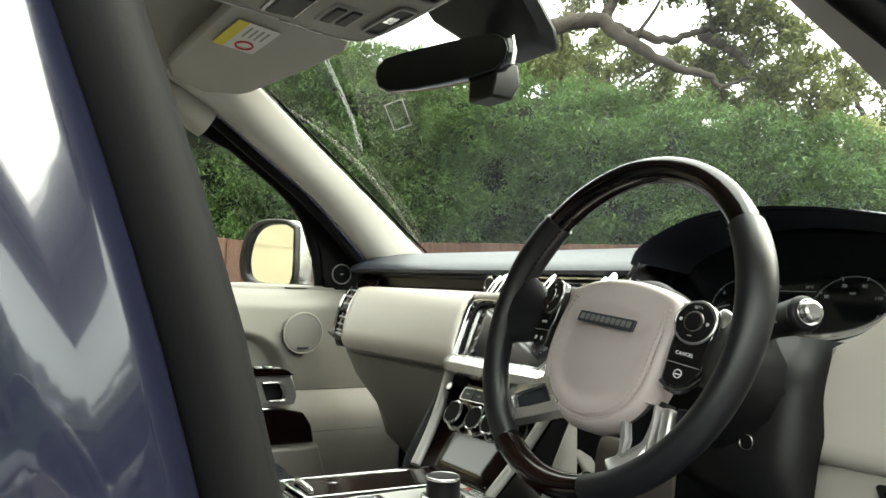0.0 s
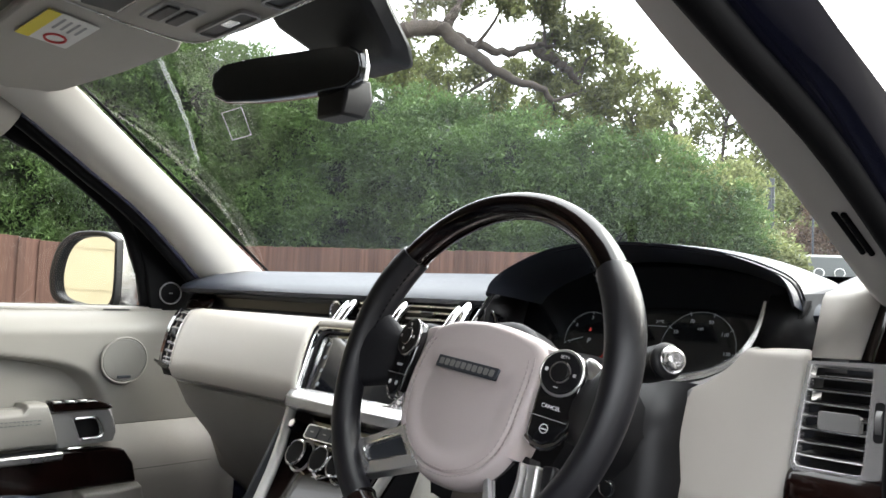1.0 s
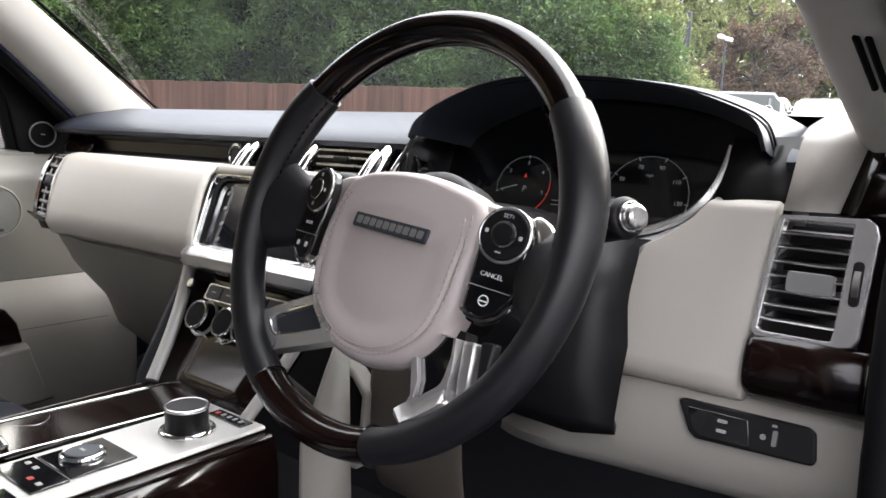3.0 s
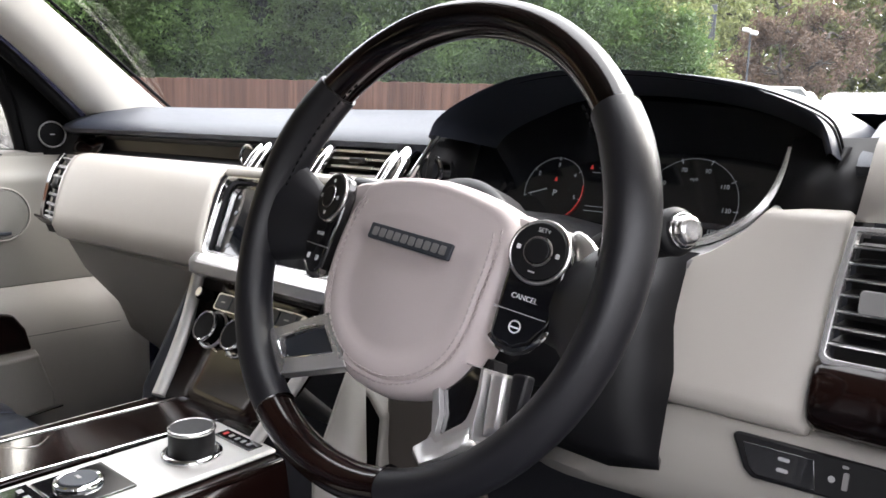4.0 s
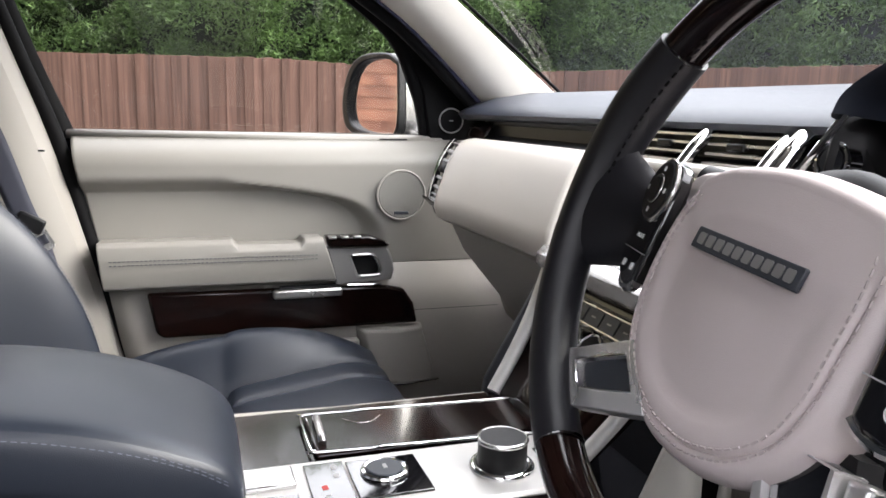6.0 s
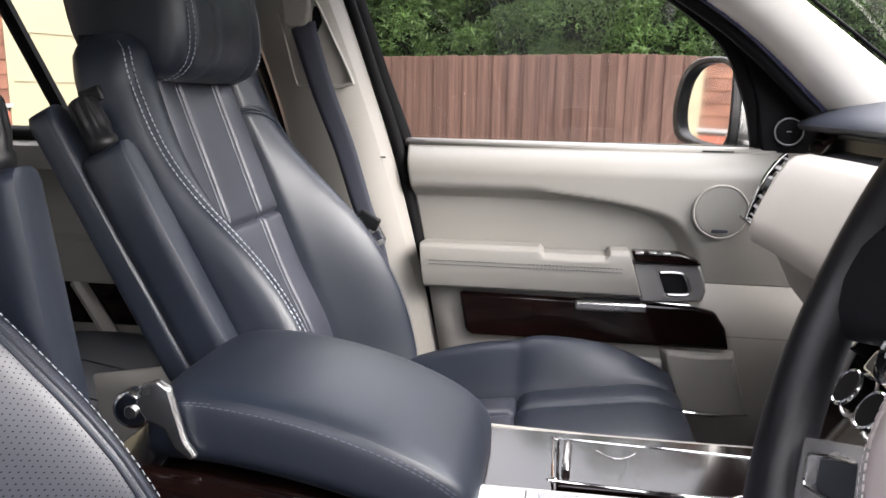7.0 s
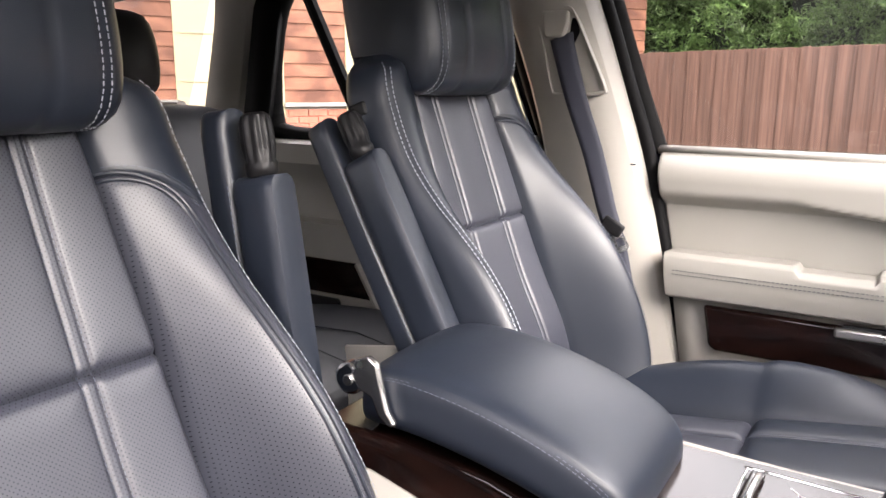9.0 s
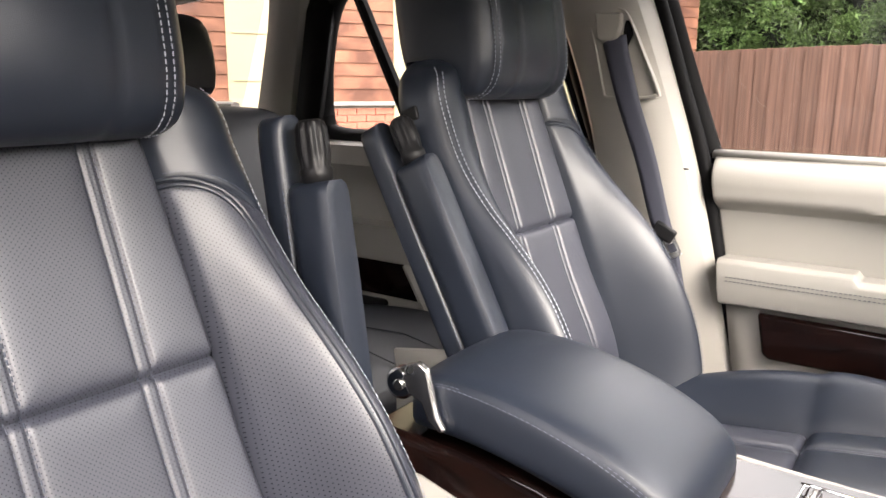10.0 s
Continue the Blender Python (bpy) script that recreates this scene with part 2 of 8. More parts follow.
WHITE_INK = glow("lit_white_marking", (0.75, 0.8, 0.85), 0.045)
RED_INK = glow("lit_red_marking", (0.9, 0.06, 0.05), 0.16)
PRINT = mat("white_print", (0.75, 0.75, 0.75), 0.6)
GREY_PRINT = mat("grey_print", (0.32, 0.32, 0.32), 0.6)
RED_PRINT = mat("red_print", (0.55, 0.03, 0.03), 0.5)
YELLOW = mat("yellow_print", (0.75, 0.62, 0.05), 0.6)
PAPER = mat("white_label_paper", (0.72, 0.71, 0.68), 0.6)
ASPHALT = mat("asphalt", (0.055, 0.055, 0.056), 0.92, bump=0.8, bscale=120, vary=0.35, vscale=1.2)
FENCE = wood("stained_fence_timber", (0.066, 0.036, 0.026), (0.122, 0.067, 0.050), 0.0, (24, 24, 1.3), 0.85, True)
CLAD = wood("red_cedar_cladding", (0.062, 0.024, 0.015), (0.19, 0.085, 0.052), 0.0, (1.2, 1.2, 24), 0.8, True)
BRICK = mat("red_brick", (0.30, 0.095, 0.062), 0.9, bump=0.7, bscale=120, vary=0.35, vscale=14)
MORTAR = mat("mortar", (0.36, 0.33, 0.29), 0.95, bump=0.5, bscale=150)
CREAM_DOOR = mat("cream_painted_door", (0.235, 0.205, 0.128), 0.6, vary=0.05)
LEAF = mat("conifer_green", (0.086, 0.146, 0.042), 0.6, vary=0.55, vscale=1.6, trans=0.3, isle=0.3)
LEAF_PALE = mat("pale_shrub_green", (0.20, 0.225, 0.085), 0.6, vary=0.4, vscale=0.9, trans=0.3, isle=0.45)
LEAF_OAK = mat("oak_green", (0.098, 0.112, 0.034), 0.65, vary=0.4, vscale=0.5, trans=0.35, isle=0.45)
LEAF_RUST = mat("rust_foliage", (0.125, 0.085, 0.058), 0.7, vary=0.4, vscale=0.5, trans=0.3, isle=0.4)
SHADE_GREEN = mat("hedge_shade", (0.010, 0.016, 0.006), 0.9, vary=0.5, vscale=2)
BARK = mat("oak_bark", (0.046, 0.037, 0.030), 0.95, bump=1.0, bscale=40, vary=0.4, vscale=6)
VAN = mat("grey_van_paint", (0.085, 0.093, 0.092), 0.42, coat=0.15, vary=0.06)
CAR_WHITE = mat("white_car_paint", (0.75, 0.75, 0.75), 0.3, coat=1.0, vary=0.03)
SIGN_GREY = mat("dark_sign_panel", (0.035, 0.04, 0.05), 0.45, vary=0.1)
LAMP_WHITE = mat("white_lamp_housing", (0.8, 0.8, 0.8), 0.5)


# ---------------------------------------------------------------- building helpers
def finish(name, bm, material, parent=None, label="", sharp=38, bevel=0.0, sub=0, solid=0.0, segs=2):
    me = bpy.data.meshes.new(name)
    bmesh.ops.remove_doubles(bm, verts=bm.verts, dist=1e-6)
    bmesh.ops.recalc_face_normals(bm, faces=bm.faces)
    bm.to_mesh(me)
    bm.free()
    me.polygons.foreach_set("use_smooth", [True] * len(me.polygons))
    me.set_sharp_from_angle(angle=radians(sharp))
    me.materials.append(material)
    ob = new(name, me)
    if solid:
        md = ob.modifiers.new("thickness", "SOLIDIFY")
        md.thickness, md.offset = solid, -1
    if bevel:
        md = ob.modifiers.new("soft_edge", "BEVEL")
        md.width, md.segments, md.limit_method, md.angle_limit = bevel, segs, "ANGLE", radians(30)
        md.harden_normals = False
    if sub:
        md = ob.modifiers.new("round", "SUBSURF")
        md.levels = md.render_levels = sub
    if parent is not None:
        ob.parent = parent
    if label:
        ob["label"] = label
    return ob


def thing(name, label, category, at=(0, 0, 0), group="", kind=""):
    ob = new(name)
    ob.empty_display_size = 0.05
    ob.location = at
    tagged(ob, label, category, group, kind)
    return ob


def part(name, bm, material, parent, label="", **k):
    ob = finish(name, bm, material, None, label, **k)
    if parent is not None:
        root, shift = parent, Vector((0, 0, 0))
        while root is not None:
            shift += root.location
            root = root.parent
        ob.parent = parent
        ob.location = -shift
    return ob


def loft(rings, closed=True, caps=True, bm=None):
    bm = bm or bmesh.new()
    rows = [[bm.verts.new(p) for p in r] for r in rings]
    for a, b in zip(rows, rows[1:]):
        n = len(a)
        for i in range(n if closed else n - 1):
            j = (i + 1) % n
            bm.faces.new((a[i], a[j], b[j], b[i]))
    if caps and closed:
        bm.faces.new(rows[0][::-1])
        bm.faces.new(rows[-1])
    return bm


def patch(rows, bm=None):
    return loft(rows, closed=False, caps=False, bm=bm)


def block(c, s, m=None, bm=None):
    bm = bm or bmesh.new()
    t = Matrix.Translation(c) @ (m or Matrix.Identity(4)) @ Matrix.Diagonal((*s, 1))
    bmesh.ops.create_cube(bm, size=1, matrix=t)
    return bm


def drum(c, r, h, axis=(0, 0, 1), n=32, r2=None, bm=None):
    bm = bm or bmesh.new()
    q = Vector(axis).to_track_quat("Z", "Y").to_matrix().to_4x4()
    bmesh.ops.create_cone(bm, cap_ends=True, segments=n, radius1=r, radius2=r if r2 is None else r2, depth=h, matrix=Matrix.Translation(c) @ q)
    return bm


def ring_band(c, r, tube_r, axis=(0, 0, 1), n=40, k=10, bm=None):
    q = Vector(axis).to_track_quat("Z", "Y").to_matrix()
    rings = []
    for i in range(n):
        a = math.tau * i / n
        e = Vector((math.cos(a), math.sin(a), 0))
        rings.append([Vector(c) + q @ (e * (r + tube_r * math.cos(b)) + Vector((0, 0, tube_r * math.sin(b)))) for b in (math.tau * j / k for j in range(k))])
    rings.append(rings[0])
    return loft(rings, True, False, bm)


def tube(path, radius, n=10, bm=None, flat=1.0, up=(0, 0, 1)):
    """A round bar along points; radius may be a list; flat squeezes it along up."""
    path = [Vector(p) for p in path]
    rings = []
    for i, p in enumerate(path):
        d = (path[min(i + 1, len(path) - 1)] - path[max(i - 1, 0)]).normalized()
        u = Vector(up)
        s = d.cross(u)
        s = (s if s.length > 1e-3 else d.cross(Vector((1, 0, 0)))).normalized()
        v = s.cross(d)
        r = radius[i] if isinstance(radius, (list, tuple)) else radius
        rings.append([p + s * (r * math.cos(a)) + v * (r * flat * math.sin(a)) for a in (math.tau * j / n for j in range(n))])
    return loft(rings, True, True, bm)


def spline(pts, n):
    """n points on a smooth curve through pts."""
    pts = [Vector(p) for p in pts]
    ext = [2 * pts[0] - pts[1]] + pts + [2 * pts[-1] - pts[-2]]
    res = []
    for i in range(n):
        u = i / (n - 1) * (len(pts) - 1)
        k = min(int(u), len(pts) - 2)
        f = u - k
        a, b, c, d = ext[k:k + 4]
        res.append(0.5 * ((2 * b) + (c - a) * f + (2 * a - 5 * b + 4 * c - d) * f * f + (3 * b - a - 3 * c + d) * f ** 3))
    return res


def slab(outline, thick, place, bm=None):
    """A plate: a 2D outline in the plane of place (x, y), thick along its z."""
    bm = bm or bmesh.new()
    lo = [bm.verts.new(place @ Vector((x, y, 0))) for x, y in outline]
    hi = [bm.verts.new(place @ Vector((x, y, thick))) for x, y in outline]
    n = len(lo)
    bm.faces.new(lo[::-1])
    bm.faces.new(hi)
    for i in range(n):
        j = (i + 1) % n
        bm.faces.new((lo[i], lo[j], hi[j], hi[i]))
    return bm


def frame_slab(outer, inner, thick, place, bm=None):
    """A plate with a hole: outer and inner outlines of as many points."""
    bm = bm or bmesh.new()
    n = len(outer)
    v = [[bm.verts.new(place @ Vector((x, y, z))) for x, y in o] for o, z in ((outer, 0), (outer, thick), (inner, thick), (inner, 0))]
    for a, b in ((0, 1), (1, 2), (2, 3), (3, 0)):
        for i in range(n):
            j = (i + 1) % n
            bm.faces.new((v[a][i], v[a][j], v[b][j], v[b][i]))
    return bm


def rounded(w, h, r, n=5, cx=0, cy=0):
    """The outline of a rectangle with round corners."""
    pts = []
    for sx, sy, a0 in ((1, 1, 0), (-1, 1, 90), (-1, -1, 180), (1, -1, 270)):
        for i in range(n):
            a = radians(a0 + 90 * i / (n - 1))
            pts.append((cx + sx * (w / 2 - r) + r * math.cos(a), cy + sy * (h / 2 - r) + r * math.sin(a)))
    return pts


def facing(c, normal, up=(0, 0, 1)):
    """The place of a plate at c: its z along the normal, its y as near to up as can be."""
    z = Vector(normal).normalized()
    x = Vector(up).cross(z).normalized()
    y = z.cross(x)
    return Matrix((( x.x, y.x, z.x, c[0]), (x.y, y.y, z.y, c[1]), (x.z, y.z, z.z, c[2]), (0, 0, 0, 1)))


def stitches(path, length=0.0045, gap=0.0025, r=0.0007, lift=None, bm=None):
    """Short threads along a path."""
    bm = bm or bmesh.new()
    path = [Vector(p) for p in path]
    dist = 0.0
    for a, b in zip(path, path[1:]):
        d = b - a
        ln = d.length
        if ln < 1e-6:
            continue
        d.normalize()
        while dist < ln:
            p = a + d * dist
            s = d.cross(Vector((0.3, 0.5, 0.8))).normalized() * r
            u = s.cross(d).normalized() * r
            e = p + d * length
            q = [bm.verts.new(v) for v in (p + s, p + u, p - s, p - u, e + s, e + u, e - s, e - u)]
            for i in range(4):
                j = (i + 1) % 4
                bm.faces.new((q[i], q[j], q[4 + j], q[4 + i]))
            bm.faces.new(q[:4])
            bm.faces.new(q[4:])
            dist += length + gap
        dist -= ln
    return bm


def lettering(text, size, place, material, parent, name="marking", thick=0.0002):
    cu = bpy.data.curves.new(name, "FONT")
    cu.body, cu.size, cu.extrude = text, size, thick
    cu.align_x, cu.align_y = "CENTER", "CENTER"
    tmp = bpy.data.objects.new(name, cu)
    scene.collection.objects.link(tmp)
    me = bpy.data.meshes.new_from_object(tmp.evaluated_get(bpy.context.evaluated_depsgraph_get()))
    bpy.data.objects.remove(tmp)
    bpy.data.curves.remove(cu)
    me.transform(place)
    me.materials.append(material)
    ob = new(name, me)
    if parent is not None:
        root, shift = parent, Vector((0, 0, 0))
        while root is not None:
            shift += root.location
            root = root.parent
        ob.parent = parent
        ob.location = -shift
    return ob


def lerp(a, b, f):
    return a + (b - a) * f


def curve(f, keys):
    """A value on a smooth line through (at, value) keys."""
    if f <= keys[0][0]:
        return keys[0][1]
    for i, ((a, va), (b, vb)) in enumerate(zip(keys, keys[1:])):
        if f <= b:
            h = b - a
            u = (f - a) / h
            s0 = (vb - va) / h
            sp = s0 if i == 0 else (va - keys[i - 1][1]) / (a - keys[i - 1][0])
            sn = s0 if i + 2 >= len(keys) else (keys[i + 2][1] - vb) / (keys[i + 2][0] - b)
            m0, m1 = (sp + s0) / 2 * h, (s0 + sn) / 2 * h
            return (2 * u ** 3 - 3 * u ** 2 + 1) * va + (u ** 3 - 2 * u ** 2 + u) * m0 + (3 * u ** 2 - 2 * u ** 3) * vb + (u ** 3 - u ** 2) * m1
    return keys[-1][1]


# ---------------------------------------------------------------- ground and surroundings
def lie(y):
    """The car park climbs gently ahead of the car."""
    f = min(1.0, max(0.0, (y - 10.8) / 8.5))
    return 0.9 * f * f * (3 - 2 * f)


bm = bmesh.new()
N = 150
for i in range(N + 1):
    for j in range(N + 1):
        x, y = (i / N - 0.5), (j / N - 0.5)
        gx, gy = math.copysign(abs(x * 2) ** 2.2, x) * 600, math.copysign(abs(y * 2) ** 2.2, y) * 600
        bm.verts.new((gx, gy, lie(gy)))
bm.verts.ensure_lookup_table()
for i in range(N):
    for j in range(N):
        a = i * (N + 1) + j
        bm.faces.new([bm.verts[k] for k in (a, a + N + 1, a + N + 2, a + 1)])
ground = finish("ground", bm, ASPHALT)
tagged(ground, "grey asphalt car park reaching to the horizon", "ground", kind="structure")


def leaf_mass(name, centres, normals, sizes, per, material, parent, seed, aspect=0.32, droop=0.25):
    """Clumps of pointed leaves round given places, all real faces in one mesh."""
    rng = np.random.default_rng(seed)
    n = len(centres)
    c = np.repeat(centres, per, 0) + rng.normal(0, 1, (n * per, 3)) * np.repeat(sizes, per)[:, None] * 0.55
    d = np.repeat(normals, per, 0) * 0.9 + rng.normal(0, 0.75, (n * per, 3))
    d[:, 2] -= droop * rng.random(n * per)
    d /= np.linalg.norm(d, axis=1, keepdims=True)
    s = np.cross(d, rng.normal(0, 1, (n * per, 3)))
    s /= np.linalg.norm(s, axis=1, keepdims=True)
    ln = (np.repeat(sizes, per) * rng.uniform(0.5, 1.1, n * per))[:, None]
    w = ln * aspect
    sag = np.cross(d, s) * ln * 0.12
    v = np.stack([c - d * ln * 0.5, c + s * w * 0.5 + sag, c + d * ln * 0.5, c - s * w * 0.5 + sag], 1).reshape(-1, 3)
    f = np.arange(n * per * 4).reshape(-1, 4)
    me = bpy.data.meshes.new(name)
    me.from_pydata(v.tolist(), [], f.tolist())
    me.materials.append(material)
    ob = new(name, me)
    ob.parent = parent
    return ob


def on_line(pts, k):
    """The place at k metres along a line on the ground, and its direction."""
    for (ax, ay), (bx, by) in zip(pts, pts[1:]):
        ln = math.hypot(bx - ax, by - ay)
        if k <= ln or (bx, by) == tuple(pts[-1]):
            return Vector((ax + (bx - ax) * k / ln, ay + (by - ay) * k / ln, 0)), Vector(((bx - ax) / ln, (by - ay) / ln, 0))
        k -= ln


# the close-boarded fence: along the passenger side, then across ahead of the car
FENCE_LINE = [(-9.95, -2.65), (-8.62, 1.35), (-8.35, 5.6), (-6.3, 6.75), (-2.6, 8.9)]
FENCE_LONG = sum(math.dist(a, b) for a, b in zip(FENCE_LINE, FENCE_LINE[1:]))
fence = thing("fence", "red-brown stained close-boarded timber fence beside the car park", "fence")
board_me = None
k = 0.06
rng = random.Random(4)
while k < FENCE_LONG - 0.05:
    p, d = on_line(FENCE_LINE, k)
    top = 1.85 - 0.13 * math.exp(-((k - 6.6) / 1.1) ** 2) + rng.uniform(-0.006, 0.006)
    if board_me is None:
        bm = block((0, 0, 0.5), (0.118, 0.018, 1.0))
        bmesh.ops.bevel(bm, geom=bm.edges[:], offset=0.003, segments=1, affect="EDGES")
        b0 = finish("board", bm, FENCE)
        board_me = b0.data
    else:
        b0 = new("board", board_me)
    b0.parent = fence
    nrm = Vector((-d.y, d.x, 0))
    off = 0.012 if int(k / 0.106) % 2 else 0.0
    b0.location = p - nrm * off
    b0.rotation_euler = (0, 0, math.atan2(d.y, d.x) + 0.11 + rng.uniform(-0.02, 0.02))
    b0.scale = (1, 1, top - 0.03)
    b0.location.z = 0.03
    k += 0.106
for z in (0.35, 1.45):
    bm = bmesh.new()
    for a, b in zip(FENCE_LINE, FENCE_LINE[1:]):
        d = Vector((b[0] - a[0], b[1] - a[1], 0))
        nrm = Vector((-d.y, d.x, 0)).normalized() * 0.04
        block((Vector((*a, 0)) + Vector((*b, 0))) / 2 + nrm + Vector((0, 0, z)), (d.length, 0.04, 0.08), Matrix.Rotation(math.atan2(d.y, d.x), 4, "Z"), bm)
    part("rail", bm, FENCE, fence)

# the conifer hedge behind the fence
hedge = thing("conifer_hedge", "tall green conifer hedge growing behind the timber fence", "hedge")
rng2 = np.random.default_rng(11)
HEDGE_LINE = [(-11.2, -3.2), (-9.9, 1.2), (-9.6, 6.2), (-7.0, 7.7), (-3.1, 9.95)]


def hedge_top(k):
    return curve(k, [(0, 5.2), (8, 5.6), (10.5, 4.6), (12.6, 4.2), (14.8, 3.6), (16.6, 2.95), (17.4, 2.3)])


HL = sum(math.dist(a, b) for a, b in zip(HEDGE_LINE, HEDGE_LINE[1:]))
cs, ns, ss = [], [], []
for i in range(int(HL / 0.50)):
    for j in range(13):
        # each bough is a rounded fan of sprays, with dark gaps between the fans
        k = min(HL - 0.01, max(0.01, (i + 0.5 + rng2.uniform(-0.45, 0.45)) * 0.50))
        p, d = on_line(HEDGE_LINE, k)
        top = hedge_top(k)
        z = (j + 0.5 + rng2.uniform(-0.45, 0.45)) / 13 * top
        nrm = Vector((d.y, -d.x, 0))
        lump = noise.noise(Vector((k * 0.55, z * 0.55, 3.0))) * 0.75
        depth = 0.15 - 0.55 * max(0, (z / top - 0.72) / 0.28) ** 2 + lump * 0.8 + rng2.uniform(-0.1, 0.3)
        r = rng2.uniform(0.26, 0.52)
        c = p + nrm * min(depth, 0.2 if z < 2.3 else 0.9) + Vector((0, 0, z))
        for _ in range(60):
            e = Vector((rng2.normal(0, 1), rng2.normal(0, 1), rng2.normal(0, 1))) + nrm * 0.9 + Vector((0, 0, 0.45))
            e.normalize()
            cs.append(tuple(c + Vector((e.x, e.y, e.z * 0.8)) * r * rng2.uniform(0.72, 1.12)))
            ns.append(tuple(e * 0.9 + nrm * 0.4 + Vector((0, 0, 0.1))))
            ss.append(rng2.uniform(0.07, 0.13))
o = leaf_mass("foliage", np.array(cs), np.array(ns), np.array(ss), 13, LEAF, hedge, 21, 0.26)
o["label"] = "feathery green conifer sprays"
# near-black sheet behind the sprays; the hedge's inner shade is in its colour
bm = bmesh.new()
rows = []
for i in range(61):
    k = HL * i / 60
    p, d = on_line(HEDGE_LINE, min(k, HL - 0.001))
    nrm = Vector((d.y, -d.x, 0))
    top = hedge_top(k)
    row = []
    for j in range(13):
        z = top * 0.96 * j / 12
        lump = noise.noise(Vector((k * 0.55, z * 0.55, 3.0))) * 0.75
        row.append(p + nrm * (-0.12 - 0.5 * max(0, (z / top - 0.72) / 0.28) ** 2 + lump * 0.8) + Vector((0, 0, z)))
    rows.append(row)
core = part("inner_growth", patch(rows), SHADE_GREEN, hedge, "dark sheet inside the hedge, coloured for the shade between sprays")

# the pale shrub where the hedge ends, beside the sign
shrub = thing("pale_shrub", "yellow-green leafy shrub at the end of the hedge", "shrub", (-4.15, 10.35, 0))
cs, ns, ss = [], [], []
for _ in range(5600):
    a, b = rng2.uniform(0, math.tau), rng2.uniform(-0.2, 1.5)
    e = Vector((math.cos(a) * math.cos(b), math.sin(a) * math.cos(b), math.sin(b)))
    rr = 0.92 + 0.3 * noise.noise(e * 2.2) + 0.12 * noise.noise(e * 7.0) - abs(rng2.normal(0, 0.08))
    cs.append((e.x * 1.3 * rr, e.y * 1.2 * rr, 1.3 + e.z * 2.15 * rr))
    ns.append(tuple(e))
    ss.append(rng2.uniform(0.05, 0.10))
leaf_mass("foliage", np.array(cs), np.array(ns), np.array(ss), 14, LEAF_PALE, shrub, 22, 0.5)
bm = bmesh.new()
for i in range(7):
    a = i * 0.9
    tube([(0.1 * math.cos(a), 0.1 * math.sin(a), 0), (0.3 * math.cos(a), 0.3 * math.sin(a), 0.9), (0.55 * math.cos(a), 0.5 * math.sin(a), 2.1)], [0.05, 0.035, 0.01], 7, bm)
o = finish("stem", bm, BARK)
o.parent = shrub


def tree(name, label, at, trunk_r, boughs, clumps, material, seed, leaf=0.10, per=16, tips_per=46):
    """A tree from its crooked boughs and the leafy clumps that they carry."""
    t = thing(name, label, "tree", (at[0], at[1], lie(at[1])))
    rg = random.Random(seed)
    wood_bm, knots = bmesh.new(), []
    low = min(p[2] for p in boughs[0])
    trunk = spline([(0, 0, -0.1), (0.08, -0.05, low * 0.35), (-0.06, 0.06, low * 0.7), boughs[0][0]], 12)
    tube(trunk, [lerp(trunk_r * 1.25, trunk_r * 0.7, i / 11) for i in range(12)], 12, wood_bm)
    for k, b in enumerate(boughs):
        line = spline(b, 26)
        for i in range(1, 25):
            line[i] = line[i] + Vector((rg.uniform(-1, 1), rg.uniform(-1, 1), rg.uniform(-1, 1))) * 0.05
        r0 = trunk_r * (0.62 if k == 0 else 0.40)
        tube(line, [lerp(r0, r0 * 0.28, i / 25) for i in range(26)], 10, wood_bm)
        knots += line[4:]
    cs, ns, ss = [], [], []
    for x, y, z, r in clumps:
        c = Vector((x, y, z))
        near = min(knots, key=lambda q: (q - c).length + (0.6 if q.z > c.z else 0))
        mid = near.lerp(c, 0.5) + Vector((rg.uniform(-0.2, 0.2), rg.uniform(-0.2, 0.2), rg.uniform(0.0, 0.25)))
        tube(spline([near, mid, c], 8), [lerp(0.05, 0.02, i / 7) for i in range(8)], 6, wood_bm)
        for _ in range(7):
            e = Vector((rg.gauss(0, 1), rg.gauss(0, 1), rg.gauss(0, 0.8))).normalized() * r * rg.uniform(0.7, 1.05)
            tube([c, c + e * 0.5 + Vector((0, 0, 0.06)), c + e], [0.018, 0.012, 0.005], 5, wood_bm)
            for _ in range(tips_per // 7):
                q = c + e * rg.uniform(0.35, 1.1) + Vector((rg.gauss(0, 1), rg.gauss(0, 1), rg.gauss(0, 0.7))) * r * 0.20
                cs.append(tuple(q))
                ns.append((e.x / r * 0.5, e.y / r * 0.5, 0.5))
                ss.append(rg.uniform(leaf, leaf * 1.9))
    o = finish("trunk", wood_bm, BARK)
    o.parent = t
    o["label"] = "dark trunk with crooked limbs and twigs"
    leaf_mass("crown", np.array(cs), np.array(ns), np.array(ss), per, material, t, seed + 1, 0.5)
    return t


